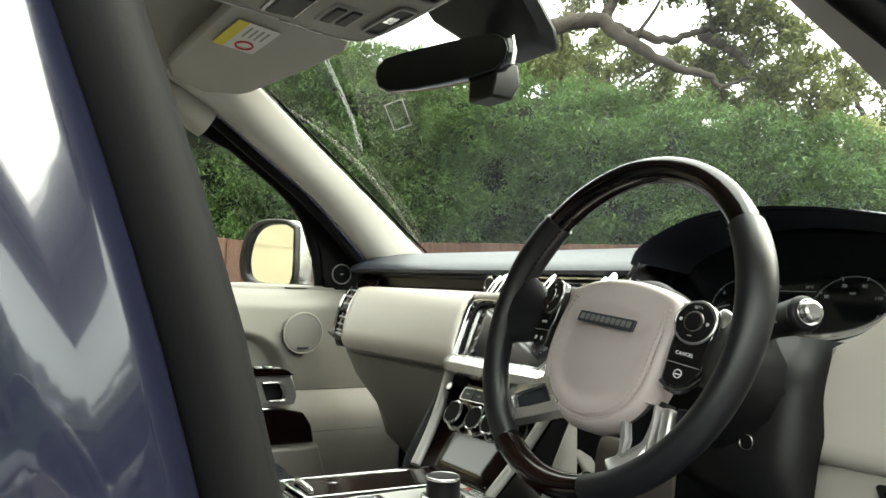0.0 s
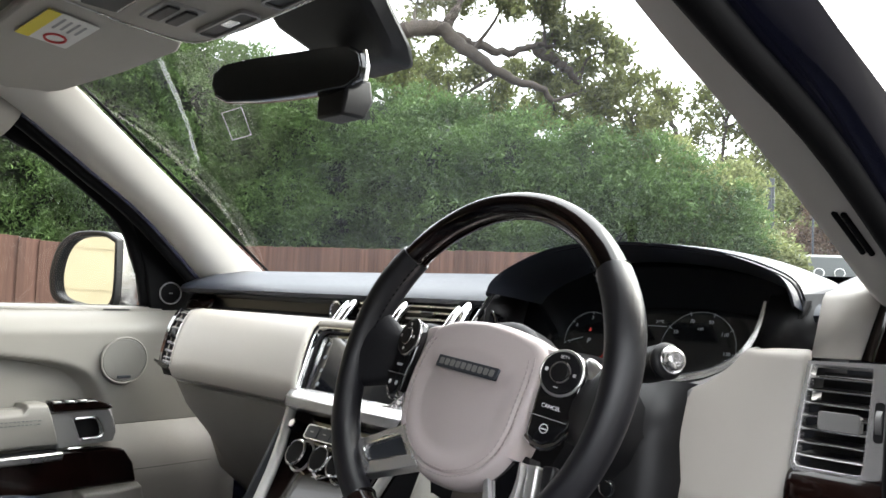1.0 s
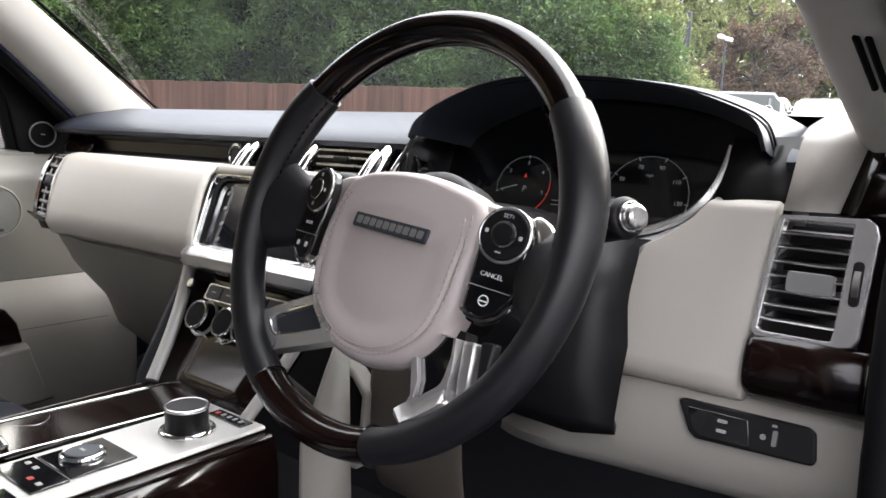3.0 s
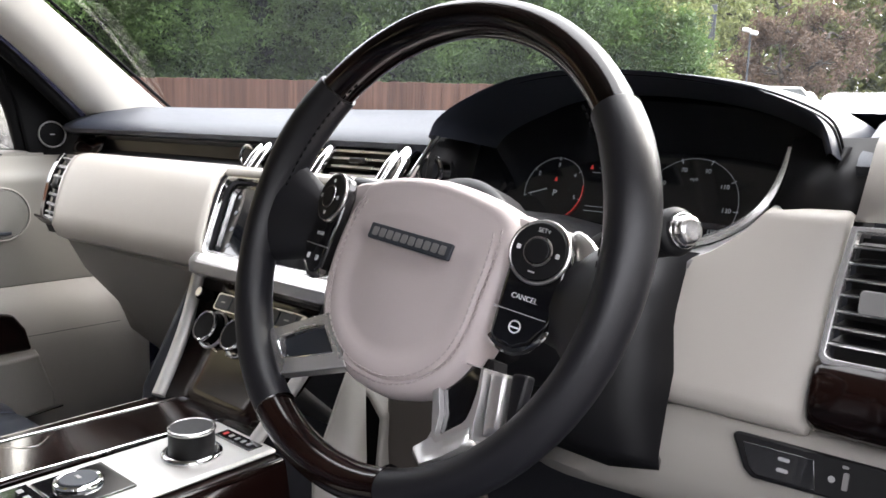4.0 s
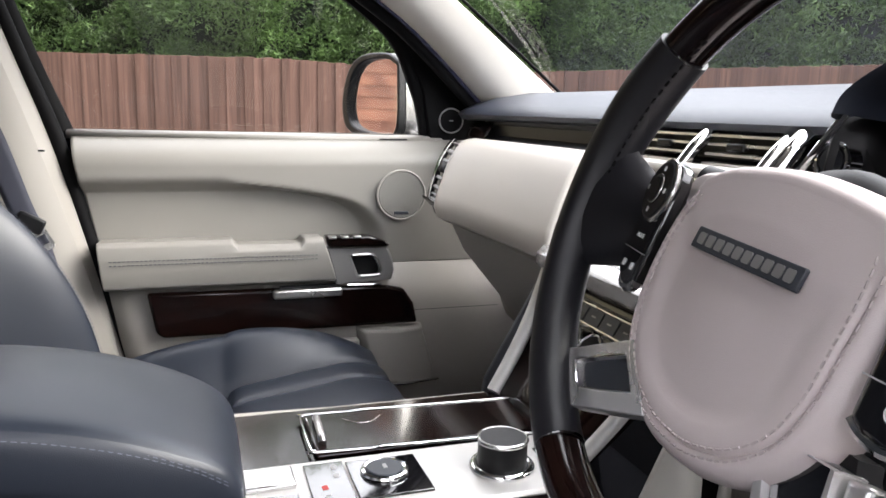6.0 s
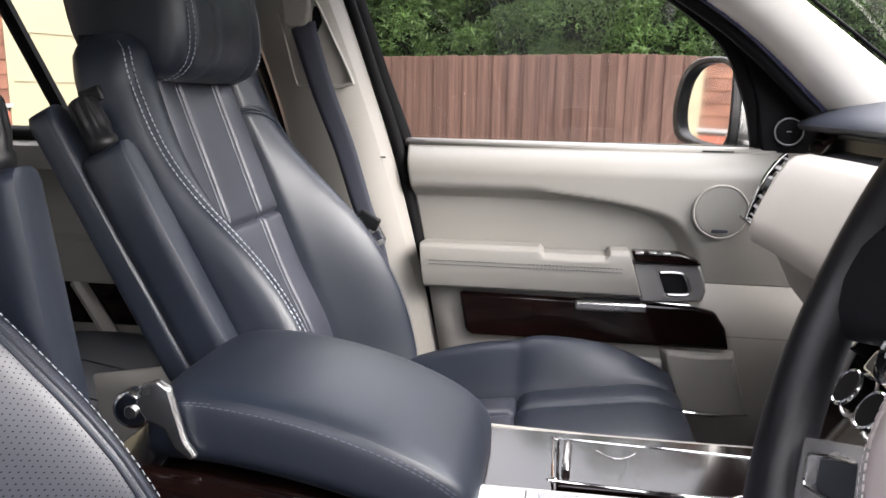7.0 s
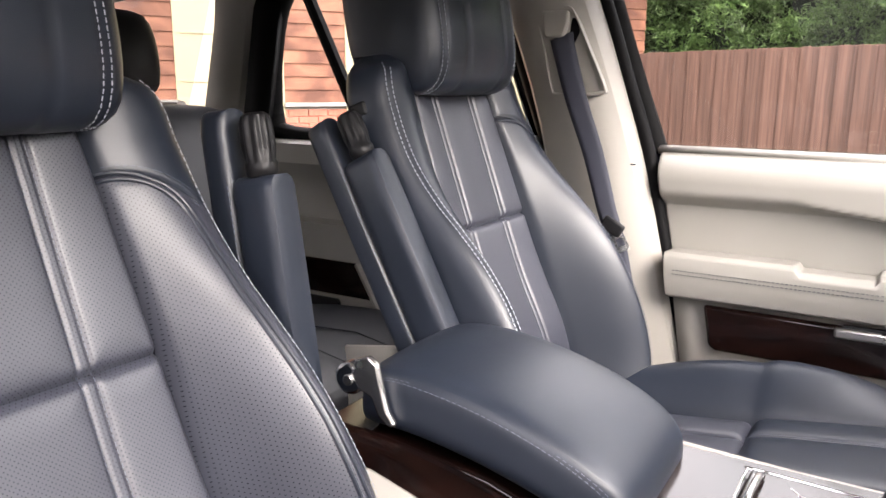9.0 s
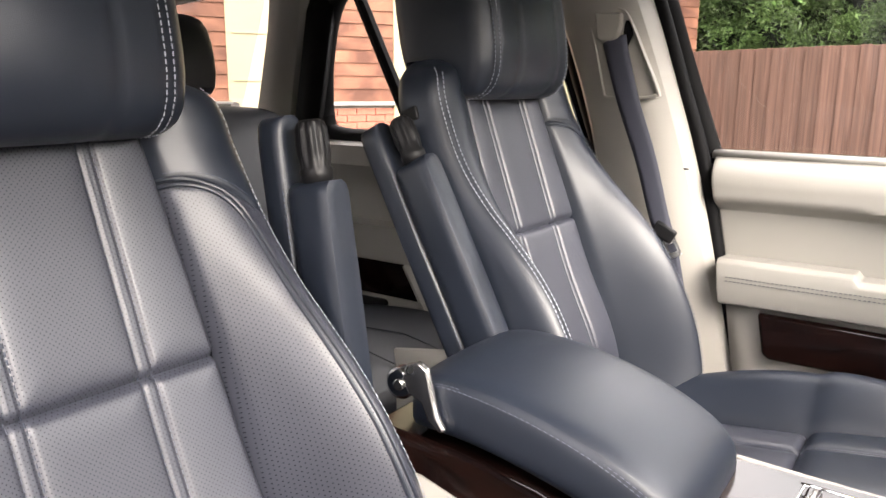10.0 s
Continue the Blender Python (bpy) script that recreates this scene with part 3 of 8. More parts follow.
tree("oak_tree", "large spreading oak with dark crooked limbs and thin leaves", (-13.0, 11.1), 0.36,
     [[(-0.13, -0.15, 7.28), (0.75, 0.46, 7.39), (1.59, 1.09, 7.44), (2.12, 1.35, 6.90), (2.51, 1.71, 6.62), (2.70, 2.16, 6.33), (3.11, 2.76, 6.20), (3.33, 3.18, 5.89)],
      [(1.63, 1.14, 7.47), (1.96, 1.75, 7.18), (2.47, 2.49, 7.05), (2.88, 3.08, 7.30), (3.33, 3.68, 7.27)], [(1.67, 1.18, 7.51), (1.72, 1.52, 7.94), (1.76, 1.69, 8.8)], [(2.9, 3.1, 7.2), (3.2, 3.9, 6.8), (3.4, 4.5, 6.3)]],
     [(0.5, 1.3, 8.3, 0.77), (1.0, 2.5, 8.7, 0.62), (3.2, 1.4, 7.9, 0.50), (3.2, 2.8, 8.0, 0.54), (-0.3, 1.6, 6.9, 0.71), (3.1, 3.5, 7.5, 0.55), (3.7, 3.8, 7.7, 0.44), (2.1, 4.5, 7.0, 0.50), (3.1, 4.6, 7.0, 0.72), (4.0, 4.6, 7.3, 0.44),
      (4.0, 4.2, 6.0, 0.72), (2.5, 4.4, 5.9, 0.55), (4.3, 4.9, 6.4, 0.51), (3.8, 6.0, 5.8, 0.62), (2.2, 6.2, 5.8, 0.67), (3.3, 5.2, 6.2, 0.60), (-0.6, 3.7, 6.5, 0.51), (1.2, 0.8, 9.3, 1.03), (2.3, 2.3, 9.4, 0.90), (3.3, 3.3, 9.1, 0.58)], LEAF_OAK, 31, 0.11, 18, 70)
tree("oak_tree", "small bare-stemmed oak behind the hedge with thin leaves", (-14.6, 15.0), 0.22,
     [[(0.0, 0.0, 3.6), (0.5, 0.3, 4.6), (0.7, 0.6, 5.4)], [(0.2, 0.1, 4.0), (-0.5, 0.8, 4.9), (-0.3, 1.2, 5.8)]],
     [(-0.7, -1.6, 7.0, 0.86), (-0.3, -0.9, 6.2, 0.86), (0.2, -0.2, 6.9, 0.70), (0.5, 0.4, 5.9, 0.78), (1.4, 0.9, 5.7, 0.78), (1.6, 1.5, 6.6, 0.62), (3.1, 0.8, 5.3, 0.86), (-0.4, -1.7, 5.8, 0.94), (-1.4, -1.8, 6.8, 0.94), (3.2, 2.1, 6.5, 0.78), (-0.4, -0.6, 8.0, 0.62), (4.4, 2.0, 5.4, 0.86), (4.6, 2.8, 5.0, 0.86), (5.5, 2.9, 4.8, 0.78), (1.3, 0.4, 7.0, 0.50), (5.1, 3.2, 5.8, 0.62),
      (-1.6, -0.6, 7.8, 0.72), (-1.7, 1.1, 6.7, 0.79), (-0.7, 0.3, 7.6, 0.69), (-0.7, 1.5, 7.3, 0.62), (0.4, 1.3, 6.5, 0.72), (0.8, 2.0, 6.2, 0.72), (0.4, 3.2, 8.1, 0.59), (1.7, 2.7, 6.5, 0.72), (-0.8, 1.3, 8.3, 0.45), (2.3, 3.6, 6.2, 0.79), (-1.6, 0.0, 7.2, 0.69)], LEAF_OAK, 35, 0.12, 16, 60)
tree("oak_tree", "open-crowned oak beyond the car park", (-10.7, 23.7), 0.3,
     [[(0.0, 0.0, 3.0), (-0.2, -0.3, 4.6), (-0.4, -0.8, 5.8), (-0.6, -1.2, 7.0)], [(0.0, 0.0, 3.4), (0.5, 0.3, 4.9), (0.7, 0.4, 6.4)], [(0.2, 0.1, 4.0), (1.0, 1.0, 5.0), (1.5, 1.6, 5.8)]],
     [(-0.8, -1.5, 7.3, 0.63), (-0.3, -1.2, 6.8, 0.71), (-0.0, -0.1, 7.2, 0.75), (0.8, -0.0, 6.8, 0.71), (1.1, 0.8, 6.3, 0.75), (1.2, 2.0, 5.8, 0.71), (-0.2, 1.1, 6.3, 0.82), (-1.2, 0.7, 6.2, 0.82), (2.0, 1.4, 5.2, 0.71), (0.9, 0.5, 5.2, 0.98), (-0.6, 0.4, 4.7, 1.18), (1.3, 1.5, 4.2, 1.18), (-1.6, 0.8, 4.6, 1.1)], LEAF_OAK, 41, 0.13, 15, 42)
tree("maple_tree", "yellow-green tree beyond the car park", (-9.2, 28.7), 0.25,
     [[(0.0, 0.0, 1.8), (0.1, 0.2, 3.4), (-0.2, 0.2, 5.2)], [(0.0, 0.1, 2.2), (0.6, 1.2, 4.0), (0.8, 1.6, 5.2)]],
     [(-0.3, -0.1, 5.5, 1.02), (-0.0, 1.0, 6.0, 0.91), (-0.8, 0.1, 4.9, 0.91), (0.2, -0.6, 3.9, 1.36), (0.3, 2.0, 5.5, 0.91), (-1.6, 1.1, 3.7, 1.14), (1.4, 2.0, 5.2, 1.14), (0.1, 1.9, 6.6, 0.68), (0.5, 0.5, 2.6, 1.3)], LEAF_PALE, 43, 0.15, 18, 60)
tree("copper_tree", "small tree with rust-brown leaves beyond the car park", (-5.9, 23.4), 0.16,
     [[(0.0, 0.0, 1.0), (-0.2, 0.2, 2.0), (-0.4, 0.4, 3.2)], [(0.0, 0.0, 1.2), (0.5, 0.1, 2.2), (0.9, 0.3, 3.2)]],
     [(-0.8, 0.4, 3.3, 0.73), (-0.2, 0.6, 3.5, 0.82), (0.5, 0.4, 3.6, 0.91), (-1.0, 0.7, 2.5, 0.82), (-0.3, 0.9, 2.5, 0.91), (1.0, -0.4, 2.5, 1.09), (1.1, 0.9, 3.3, 0.91), (-1.2, 0.1, 2.3, 0.73), (0.3, 0.2, 1.6, 1.1)], LEAF_RUST, 47, 0.09, 22, 80)
far_wood = thing("far_wood", "distant belt of green trees closing the car park", "woodland", kind="stuff")
cs, ns, ss = [], [], []
for _ in range(15000):
    a = radians(rng2.uniform(-150, 75))
    rad = rng2.uniform(46, 54)
    top = 8.6 + 2.0 * noise.noise(Vector((a * 6, 0, 1))) + 1.2 * noise.noise(Vector((a * 21, 0, 1)))
    z = rng2.uniform(0, 1) ** 0.7 * top + lie(math.cos(a) * rad)
    cs.append((-math.sin(a) * rad, math.cos(a) * rad, z))
    ns.append((math.sin(a), -math.cos(a), 0.5))
    ss.append(rng2.uniform(0.6, 1.1))
leaf_mass("foliage", np.array(cs), np.array(ns), np.array(ss), 9, LEAF_OAK, far_wood, 71, 0.5)

# the board with the car park's notice
sign = thing("notice_sign", "dark grey notice board with rows of small white writing on posts", "sign", (-4.05, 11.9, lie(11.9)))
SP = facing((-4.02, 11.4, 0), (0.42, -0.91, 0))
part("panel", slab([(-0.5, 1.1), (0.5, 1.1), (0.5, 3.15), (-0.5, 3.15)], 0.075, SP), SIGN_GREY, sign, bevel=0.006)
for sx in (-0.5, 0.5):
    part("post", slab([(sx - 0.04, 0), (sx + 0.04, 0), (sx + 0.04, 3.2), (sx - 0.04, 3.2)], 0.07, SP @ Matrix.Translation((0, 0, -0.01))), SIGN_GREY, sign, bevel=0.008)
rg = random.Random(3)
for i in range(15):
    w = 0.5 if i == 0 else rg.uniform(0.25, 0.7)
    z = 2.98 - i * 0.09
    h = 0.07 if i == 0 else 0.026
    if i in (7, 11):
        continue
    part("text_line", slab([(0.44 - w, z), (0.44, z), (0.44, z + h), (0.44 - w, z + h)], 0.079, SP), PRINT, sign)


def vehicle(name, label, at, turn, size, paint, windows, category="car"):
    """A parked vehicle seen far off: lofted body, glass, four wheels, lights."""
    t = thing(name, label, category, (at[0], at[1], lie(at[1])))
    L, W, H = size
    m = Matrix.Rotation(turn, 4, "Z")
    prof = windows["profile"]
    rings = []
    for x, zb, zt, w in prof:
        w2 = W / 2 * w
        waist = min(zt, H * 0.52)
        tuck = windows["tuck"] if zt > H * 0.6 else 1.0
        rings.append([m @ Vector((x * L, s * ww, z)) for s, ww, z in ((1, w2 * 0.92, zb), (1, w2, lerp(zb, waist, 0.5)), (1, w2 * 0.98, waist), (1, w2 * tuck, zt - 0.04), (1, w2 * tuck * 0.9, zt),
                                                               (-1, w2 * tuck * 0.9, zt), (-1, w2 * tuck, zt - 0.04), (-1, w2 * 0.98, waist), (-1, w2, lerp(zb, waist, 0.5)), (-1, w2 * 0.92, zb))])
    o = finish("body", loft(rings), paint, bevel=0.03)
    o.parent = t
    for x0, x1, z0, z1 in windows["panes"]:
        for s in (1, -1):
            bm = bmesh.new()
            w0, w1 = W / 2 * 0.985, W / 2 * lerp(0.98, windows["tuck"], (z1 - H * 0.52) / (H * 0.48)) * 1.005
            pts = [(x0 * L, s * w0, z0), (x1 * L, s * w0, z0), (x1 * L - 0.06, s * w1, z1), (x0 * L + 0.06, s * w1, z1)]
            lo = [bm.verts.new(m @ Vector(p)) for p in pts]
            bm.faces.new(lo)
            g = finish("side_window", bm, PIANO, solid=0.012)
            g.parent = t
    for fx in (0.32, -0.30):
        for s in (1, -1):
            c = m @ Vector((fx * L, s * (W / 2 - 0.1), 0.33))
            wv = finish("tyre", drum(c, 0.33, 0.22, m @ Vector((0, s, 0)), 28), RUBBER, bevel=0.03)
            wv.parent = t
            rm = finish("rim", drum(m @ Vector((fx * L, s * (W / 2 - 0.005), 0.33)), 0.21, 0.03, m @ Vector((0, s, 0)), 20), SATIN, bevel=0.01)
            rm.parent = wv
    for s in (1, -1):
        tl = finish("tail_light", block(m @ Vector((-0.495 * L, s * (W / 2 - 0.16), windows["lamp"])), (0.08, 0.16, 0.34), m), RED_PRINT, bevel=0.02)
        tl.parent = t
        hl = finish("headlight", block(m @ Vector((0.48 * L, s * (W / 2 - 0.2), 0.7)), (0.14, 0.3, 0.16), m), CHROME, bevel=0.03)
        hl.parent = t
    return t


VAN_SHAPE = dict(profile=[(-0.5, 0.35, 1.86, 0.93), (-0.48, 0.28, 1.97, 0.97), (-0.2, 0.28, 2.0, 1.0), (0.2, 0.28, 2.0, 1.0), (0.27, 0.28, 1.93, 1.0), (0.36, 0.28, 1.2, 0.98), (0.47, 0.28, 1.0, 0.92), (0.5, 0.35, 0.75, 0.85)],
                 panes=[(0.12, 0.3, 1.15, 1.7), (-0.485, -0.455, 1.35, 1.88)], tuck=0.92, lamp=1.1)
van = vehicle("parked_van", "grey panel van with pale marks on its side", (-5.05, 12.94, 0), radians(194), (4.9, 1.92, 2.0), VAN, VAN_SHAPE, "van")
mv = Matrix.Rotation(radians(194), 4, "Z")
for i, (x, w, h) in enumerate([(-1.9, 0.2, 0.3), (-1.6, 0.2, 0.3), (-1.3, 0.14, 0.3), (-1.02, 0.2, 0.3), (-0.72, 0.2, 0.3), (-0.42, 0.16, 0.3)]):
    for s in (1, -1):
        c = mv @ Vector((-x - 3.0, s * 0.925, 1.70))
        bm = ring_band(c, 0.07, 0.007, mv @ Vector((0, s, 0)), 20, 6)
        o = finish("name_mark", bm, PRINT)
        o.parent = van
CAR_SHAPE = dict(profile=[(-0.5, 0.35, 0.85, 0.88), (-0.46, 0.25, 1.0, 0.97), (-0.36, 0.22, 1.38, 1.0), (-0.15, 0.22, 1.48, 1.0), (0.05, 0.22, 1.46, 1.0), (0.2, 0.22, 1.02, 1.0), (0.44, 0.25, 0.85, 0.95), (0.5, 0.35, 0.7, 0.85)],
                 panes=[(-0.33, -0.12, 0.95, 1.34), (-0.1, 0.12, 0.95, 1.36)], tuck=0.82, lamp=0.85)
vehicle("parked_car", "white hatchback parked at the far side of the car park", (-2.55, 17.4, 0), radians(100), (4.2, 1.8, 1.48), CAR_WHITE, CAR_SHAPE)
vehicle("parked_car", "pale silver car parked behind the van", (-4.5, 18.2, 0), radians(100), (4.3, 1.8, 1.45), GREY_SATIN, CAR_SHAPE)

street_lamp = thing("lamp_post", "grey post with two white lamp heads beyond the parked van", "lamp post", (-5.79, 19.8, lie(19.8)))
part("post", tube([(-5.79, 19.8, 0.85), (-5.79, 19.8, 3.85)], 0.025, 12), SIGN_GREY, street_lamp)
for sx, sz in ((-0.09, 3.95), (0.10, 3.87)):
    part("lamp_head", block((-5.79 + sx, 19.75, sz), (0.15, 0.22, 0.10), Matrix.Rotation(radians(12), 4, "Y")), LAMP_WHITE, street_lamp, bevel=0.03)

# the garage block beside and behind the car: cedar piers on brick, cream doors between
G0, GU = Vector((-9.9, -2.5, 0)), Vector((0.886, -0.464, 0))
GN = Vector((0.464, 0.886, 0))
GM = Matrix(((GU.x, 0, GN.x, G0.x), (GU.y, 0, GN.y, G0.y), (0, 1, 0, 0), (0, 0, 0, 1)))
garage = thing("garage_block", "garage block with cedar-clad piers on red brick and cream doors", "garage", tuple(G0))
# the storey above the doors is unseen, added to darken reflections in the car
part("wall", slab([(-0.15, 0), (13, 0), (13, 5.6), (-0.15, 5.6)], -0.25, GM @ Matrix.Translation((0, 0, -0.06))), MORTAR, garage)
bm = slab([(-0.5, 5.6), (13.4, 5.6), (13.4, 5.8), (-0.5, 5.8)], -4.2, GM @ Matrix.Translation((0, 0, 0.5)))
part("roof", bm, GREY_SATIN, garage, "unseen grey felt roof with a fascia", bevel=0.01)
part("wall", slab([(-0.15, 0), (0.1, 0), (0.1, 5.6), (-0.15, 5.6)], -4.0, GM @ Matrix.Translation((0, 0, -0.06))), MORTAR, garage)
PIERS = [(-0.15, 0.86), (4.38, 5.09), (6.20, 6.92), (8.6, 9.4), (11.6, 12.4)]
for (a0, a1), (b0, b1) in zip(PIERS, PIERS[1:]):
    d = part("garage_door", slab([(a1, 0.02), (b0, 0.02), (b0, 2.35), (a1, 2.35)], -0.03, GM @ Matrix.Translation((0, 0, -0.02))), CREAM_DOOR, garage, "cream painted up-and-over door")
    for i in range(1, 5):
        z = 2.35 * i / 5
        part("ridge", slab([(a1 + 0.06, z), (b0 - 0.06, z), (b0 - 0.06, z + 0.016), (a1 + 0.06, z + 0.016)], 0.012, GM @ Matrix.Translation((0, 0, -0.02))), CREAM_DOOR, d)
    part("lintel", slab([(a1, 2.37), (b0, 2.37), (b0, 5.58), (a1, 5.58)], 0.03, GM @ Matrix.Translation((0, 0, -0.04))), CREAM_DOOR, garage, "cream painted board over the door")
brick_me = clad_me = None
for a0, a1 in PIERS:
    part("ledge", slab([(a0 - 0.01, 1.16), (a1 + 0.01, 1.16), (a1 + 0.01, 1.2), (a0 - 0.01, 1.2)], 0.07, GM @ Matrix.Translation((0, 0, -0.05))), GREY_SATIN, garage, "grey flashing over the brick plinth")
    z, i = 1.2, 0
    while z < 5.5:
        if clad_me is None:
            bm = slab([(0, 0), (1, 0), (1, 0.145), (0, 0.145)], 0.02, Matrix.Identity(4))
            for v in bm.verts:
                if v.co.y > 0.1:
                    v.co.z -= 0.014
            o = finish("cladding_board", bm, CLAD)
            clad_me = o.data
        else:
            o = new("cladding_board", clad_me)
        o.parent = garage
        o.matrix_local = Matrix.Translation(-G0) @ GM @ Matrix.Translation((a0, z, -0.045)) @ Matrix.Diagonal((a1 - a0, 1, 1, 1))
        z += 0.138
    row = 0
    z = 0.01
    while z < 1.13:
        x = a0 - (0.112 if row % 2 else 0)
        while x < a1 - 0.01:
            xa, xb = max(x, a0), min(x + 0.215, a1)
            if xb - xa > 0.03:
                if brick_me is None:
                    bm = slab([(0, 0), (1, 0), (1, 0.065), (0, 0.065)], 0.02, Matrix.Identity(4))
                    o = finish("brick", bm, BRICK)
                    brick_me = o.data
                else:
                    o = new("brick", brick_me)
                o.parent = garage
                o.matrix_local = Matrix.Translation(-G0) @ GM @ Matrix.Translation((xa, z, -0.055 + rng.uniform(0, 0.003))) @ Matrix.Diagonal((xb - xa, 1, 1, 1))
            x += 0.225
        z += 0.075
        row += 1
part("notice", slab([(5.42, 2.1), (5.62, 2.1), (5.62, 2.2), (5.42, 2.2)], 0.01, GM @ Matrix.Translation((0, 0, -0.015))), YELLOW, garage, "small yellow notice on the door")


# ---------------------------------------------------------------- car shell
def ws_base(x):
    return Vector((x, 1.52 - 0.17 * (x / 0.66) ** 2, 1.318))


def ws_top(x):
    return Vector((x, 0.985 - 0.125 * (x / 0.6) ** 2, 1.695 - 0.035 * (x / 0.6) ** 2))


rows = []
for j in range(9):
    f = j / 8
    rows.append([ws_base(lerp(-0.70, 0.70, i / 16)).lerp(ws_top(lerp(-0.615, 0.615, i / 16)), f) + Vector((0, 0.03, 0.02)) * math.sin(math.pi * f) for i in range(17)])
windscreen = finish("window_1", patch(rows), GLASS)
windscreen.visible_shadow = False
tagged(windscreen, "curved clear car windscreen with faint reflections", "windscreen", kind="structure")

car = thing("car_shell", "dark blue painted body of a large estate car", "car body")
# roof skin, bonnet, wings, rear, floor pan
rows = []
for y, z, w in ((-2.12, 1.66, 0.64), (-1.6, 1.82, 0.70), (-0.6, 1.87, 0.72), (0.4, 1.86, 0.72), (0.8, 1.81, 0.70), (1.0, 1.755, 0.66)):
    rows.append([(lerp(-w, w, i / 12), y - (0.11 * (2 * i / 12 - 1) ** 2 if y > 0.9 else 0), z - 0.07 * abs(2 * i / 12 - 1) ** 3) for i in range(13)])
part("roof", patch(rows), PAINT, car, solid=0.012, sub=1)
rows = []
for y, z, w in ((1.54, 1.27, 0.82), (1.8, 1.21, 0.84), (2.2, 1.15, 0.84), (2.42, 1.05, 0.80), (2.47, 0.9, 0.76), (2.47, 0.4, 0.74)):
    rows.append([(lerp(-w, w, i / 12), y - 0.10 * (2 * i / 12 - 1) ** 2, z - 0.10 * abs(2 * i / 12 - 1) ** 3) for i in range(13)])
part("bonnet", patch(rows), PAINT, car, solid=0.012, sub=1)
for s in (-1, 1):
    rows = []
    for z, x in ((0.32, 0.90), (0.6, 0.96), (0.9, 0.98), (1.10, 0.955), (1.19, 0.86)):
        rows.append([(s * (x - 0.16 * max(0, (y - 1.6) / 0.85) ** 2), y, z) for y in (1.16, 1.4, 1.7, 2.0, 2.25, 2.40)])
    part("wing", patch(rows), PAINT, car, solid=0.012)
    rows = []
    for z, x in ((0.32, 0.90), (0.6, 0.96), (0.9, 0.98), (1.10, 0.965), (1.19, 0.93)):
        rows.append([(s * (x - 0.10 * max(0, (-y - 1.2) / 0.9) ** 2), y, z) for y in (-0.75, -1.2, -1.7, -2.1)])
    part("rear_wing", patch(rows), PAINT, car, solid=0.012)
    part("sill", block((s * 0.88, 0.25, 0.42), (0.14, 2.0, 0.14)), PAINT, car, bevel=0.03)
rows = [[(x, -2.1 - d, z) for x in (-0.8, -0.4, 0, 0.4, 0.8)] for z, d in ((0.4, 0.1), (0.8, 0.14), (1.1, 0.1), (1.2, 0.05))]
part("tailgate", patch(rows), PAINT, car, solid=0.015)
for sx in (-1, 1):
    for fy in (1.62, -1.30):
        w = part("wheel", drum((sx * 0.86, fy, 0.38), 0.38, 0.24, (1, 0, 0), 40), RUBBER, car, "black tyre on an alloy wheel", bevel=0.03)
        part("rim", drum((sx * 0.965, fy, 0.38), 0.27, 0.04, (1, 0, 0), 30), SATIN, w, bevel=0.01)
floor_pan = finish("floor", block((0, -0.1, 0.60), (1.6, 3.6, 0.06)), CARPET)
tagged(floor_pan, "dark carpeted car floor", "floor", kind="structure")
bulk = finish("wall_front", block((0, 1.47, 0.92), (1.62, 0.05, 0.62)), CARPET)
tagged(bulk, "dark carpeted footwell bulkhead", "bulkhead", kind="structure")

# headlining with its curved edges
rows = []
for y in (-1.95, -1.5, -0.8, 0.0, 0.45, 0.75, 0.93):
    rows.append([(x, y - (0.10 * (x / 0.6) ** 2 if y > 0.7 else 0), 1.757 - (0.035 if y > 0.9 else 0) - 0.09 * (abs(x) / 0.66) ** 4) for x in (-0.66, -0.6, -0.5, -0.3, 0, 0.3, 0.5, 0.6, 0.66)])
lining = finish("ceiling", patch(rows), LINING, solid=-0.02, sub=1)
tagged(lining, "light grey cloth headlining of the car roof", "headlining", kind="structure")

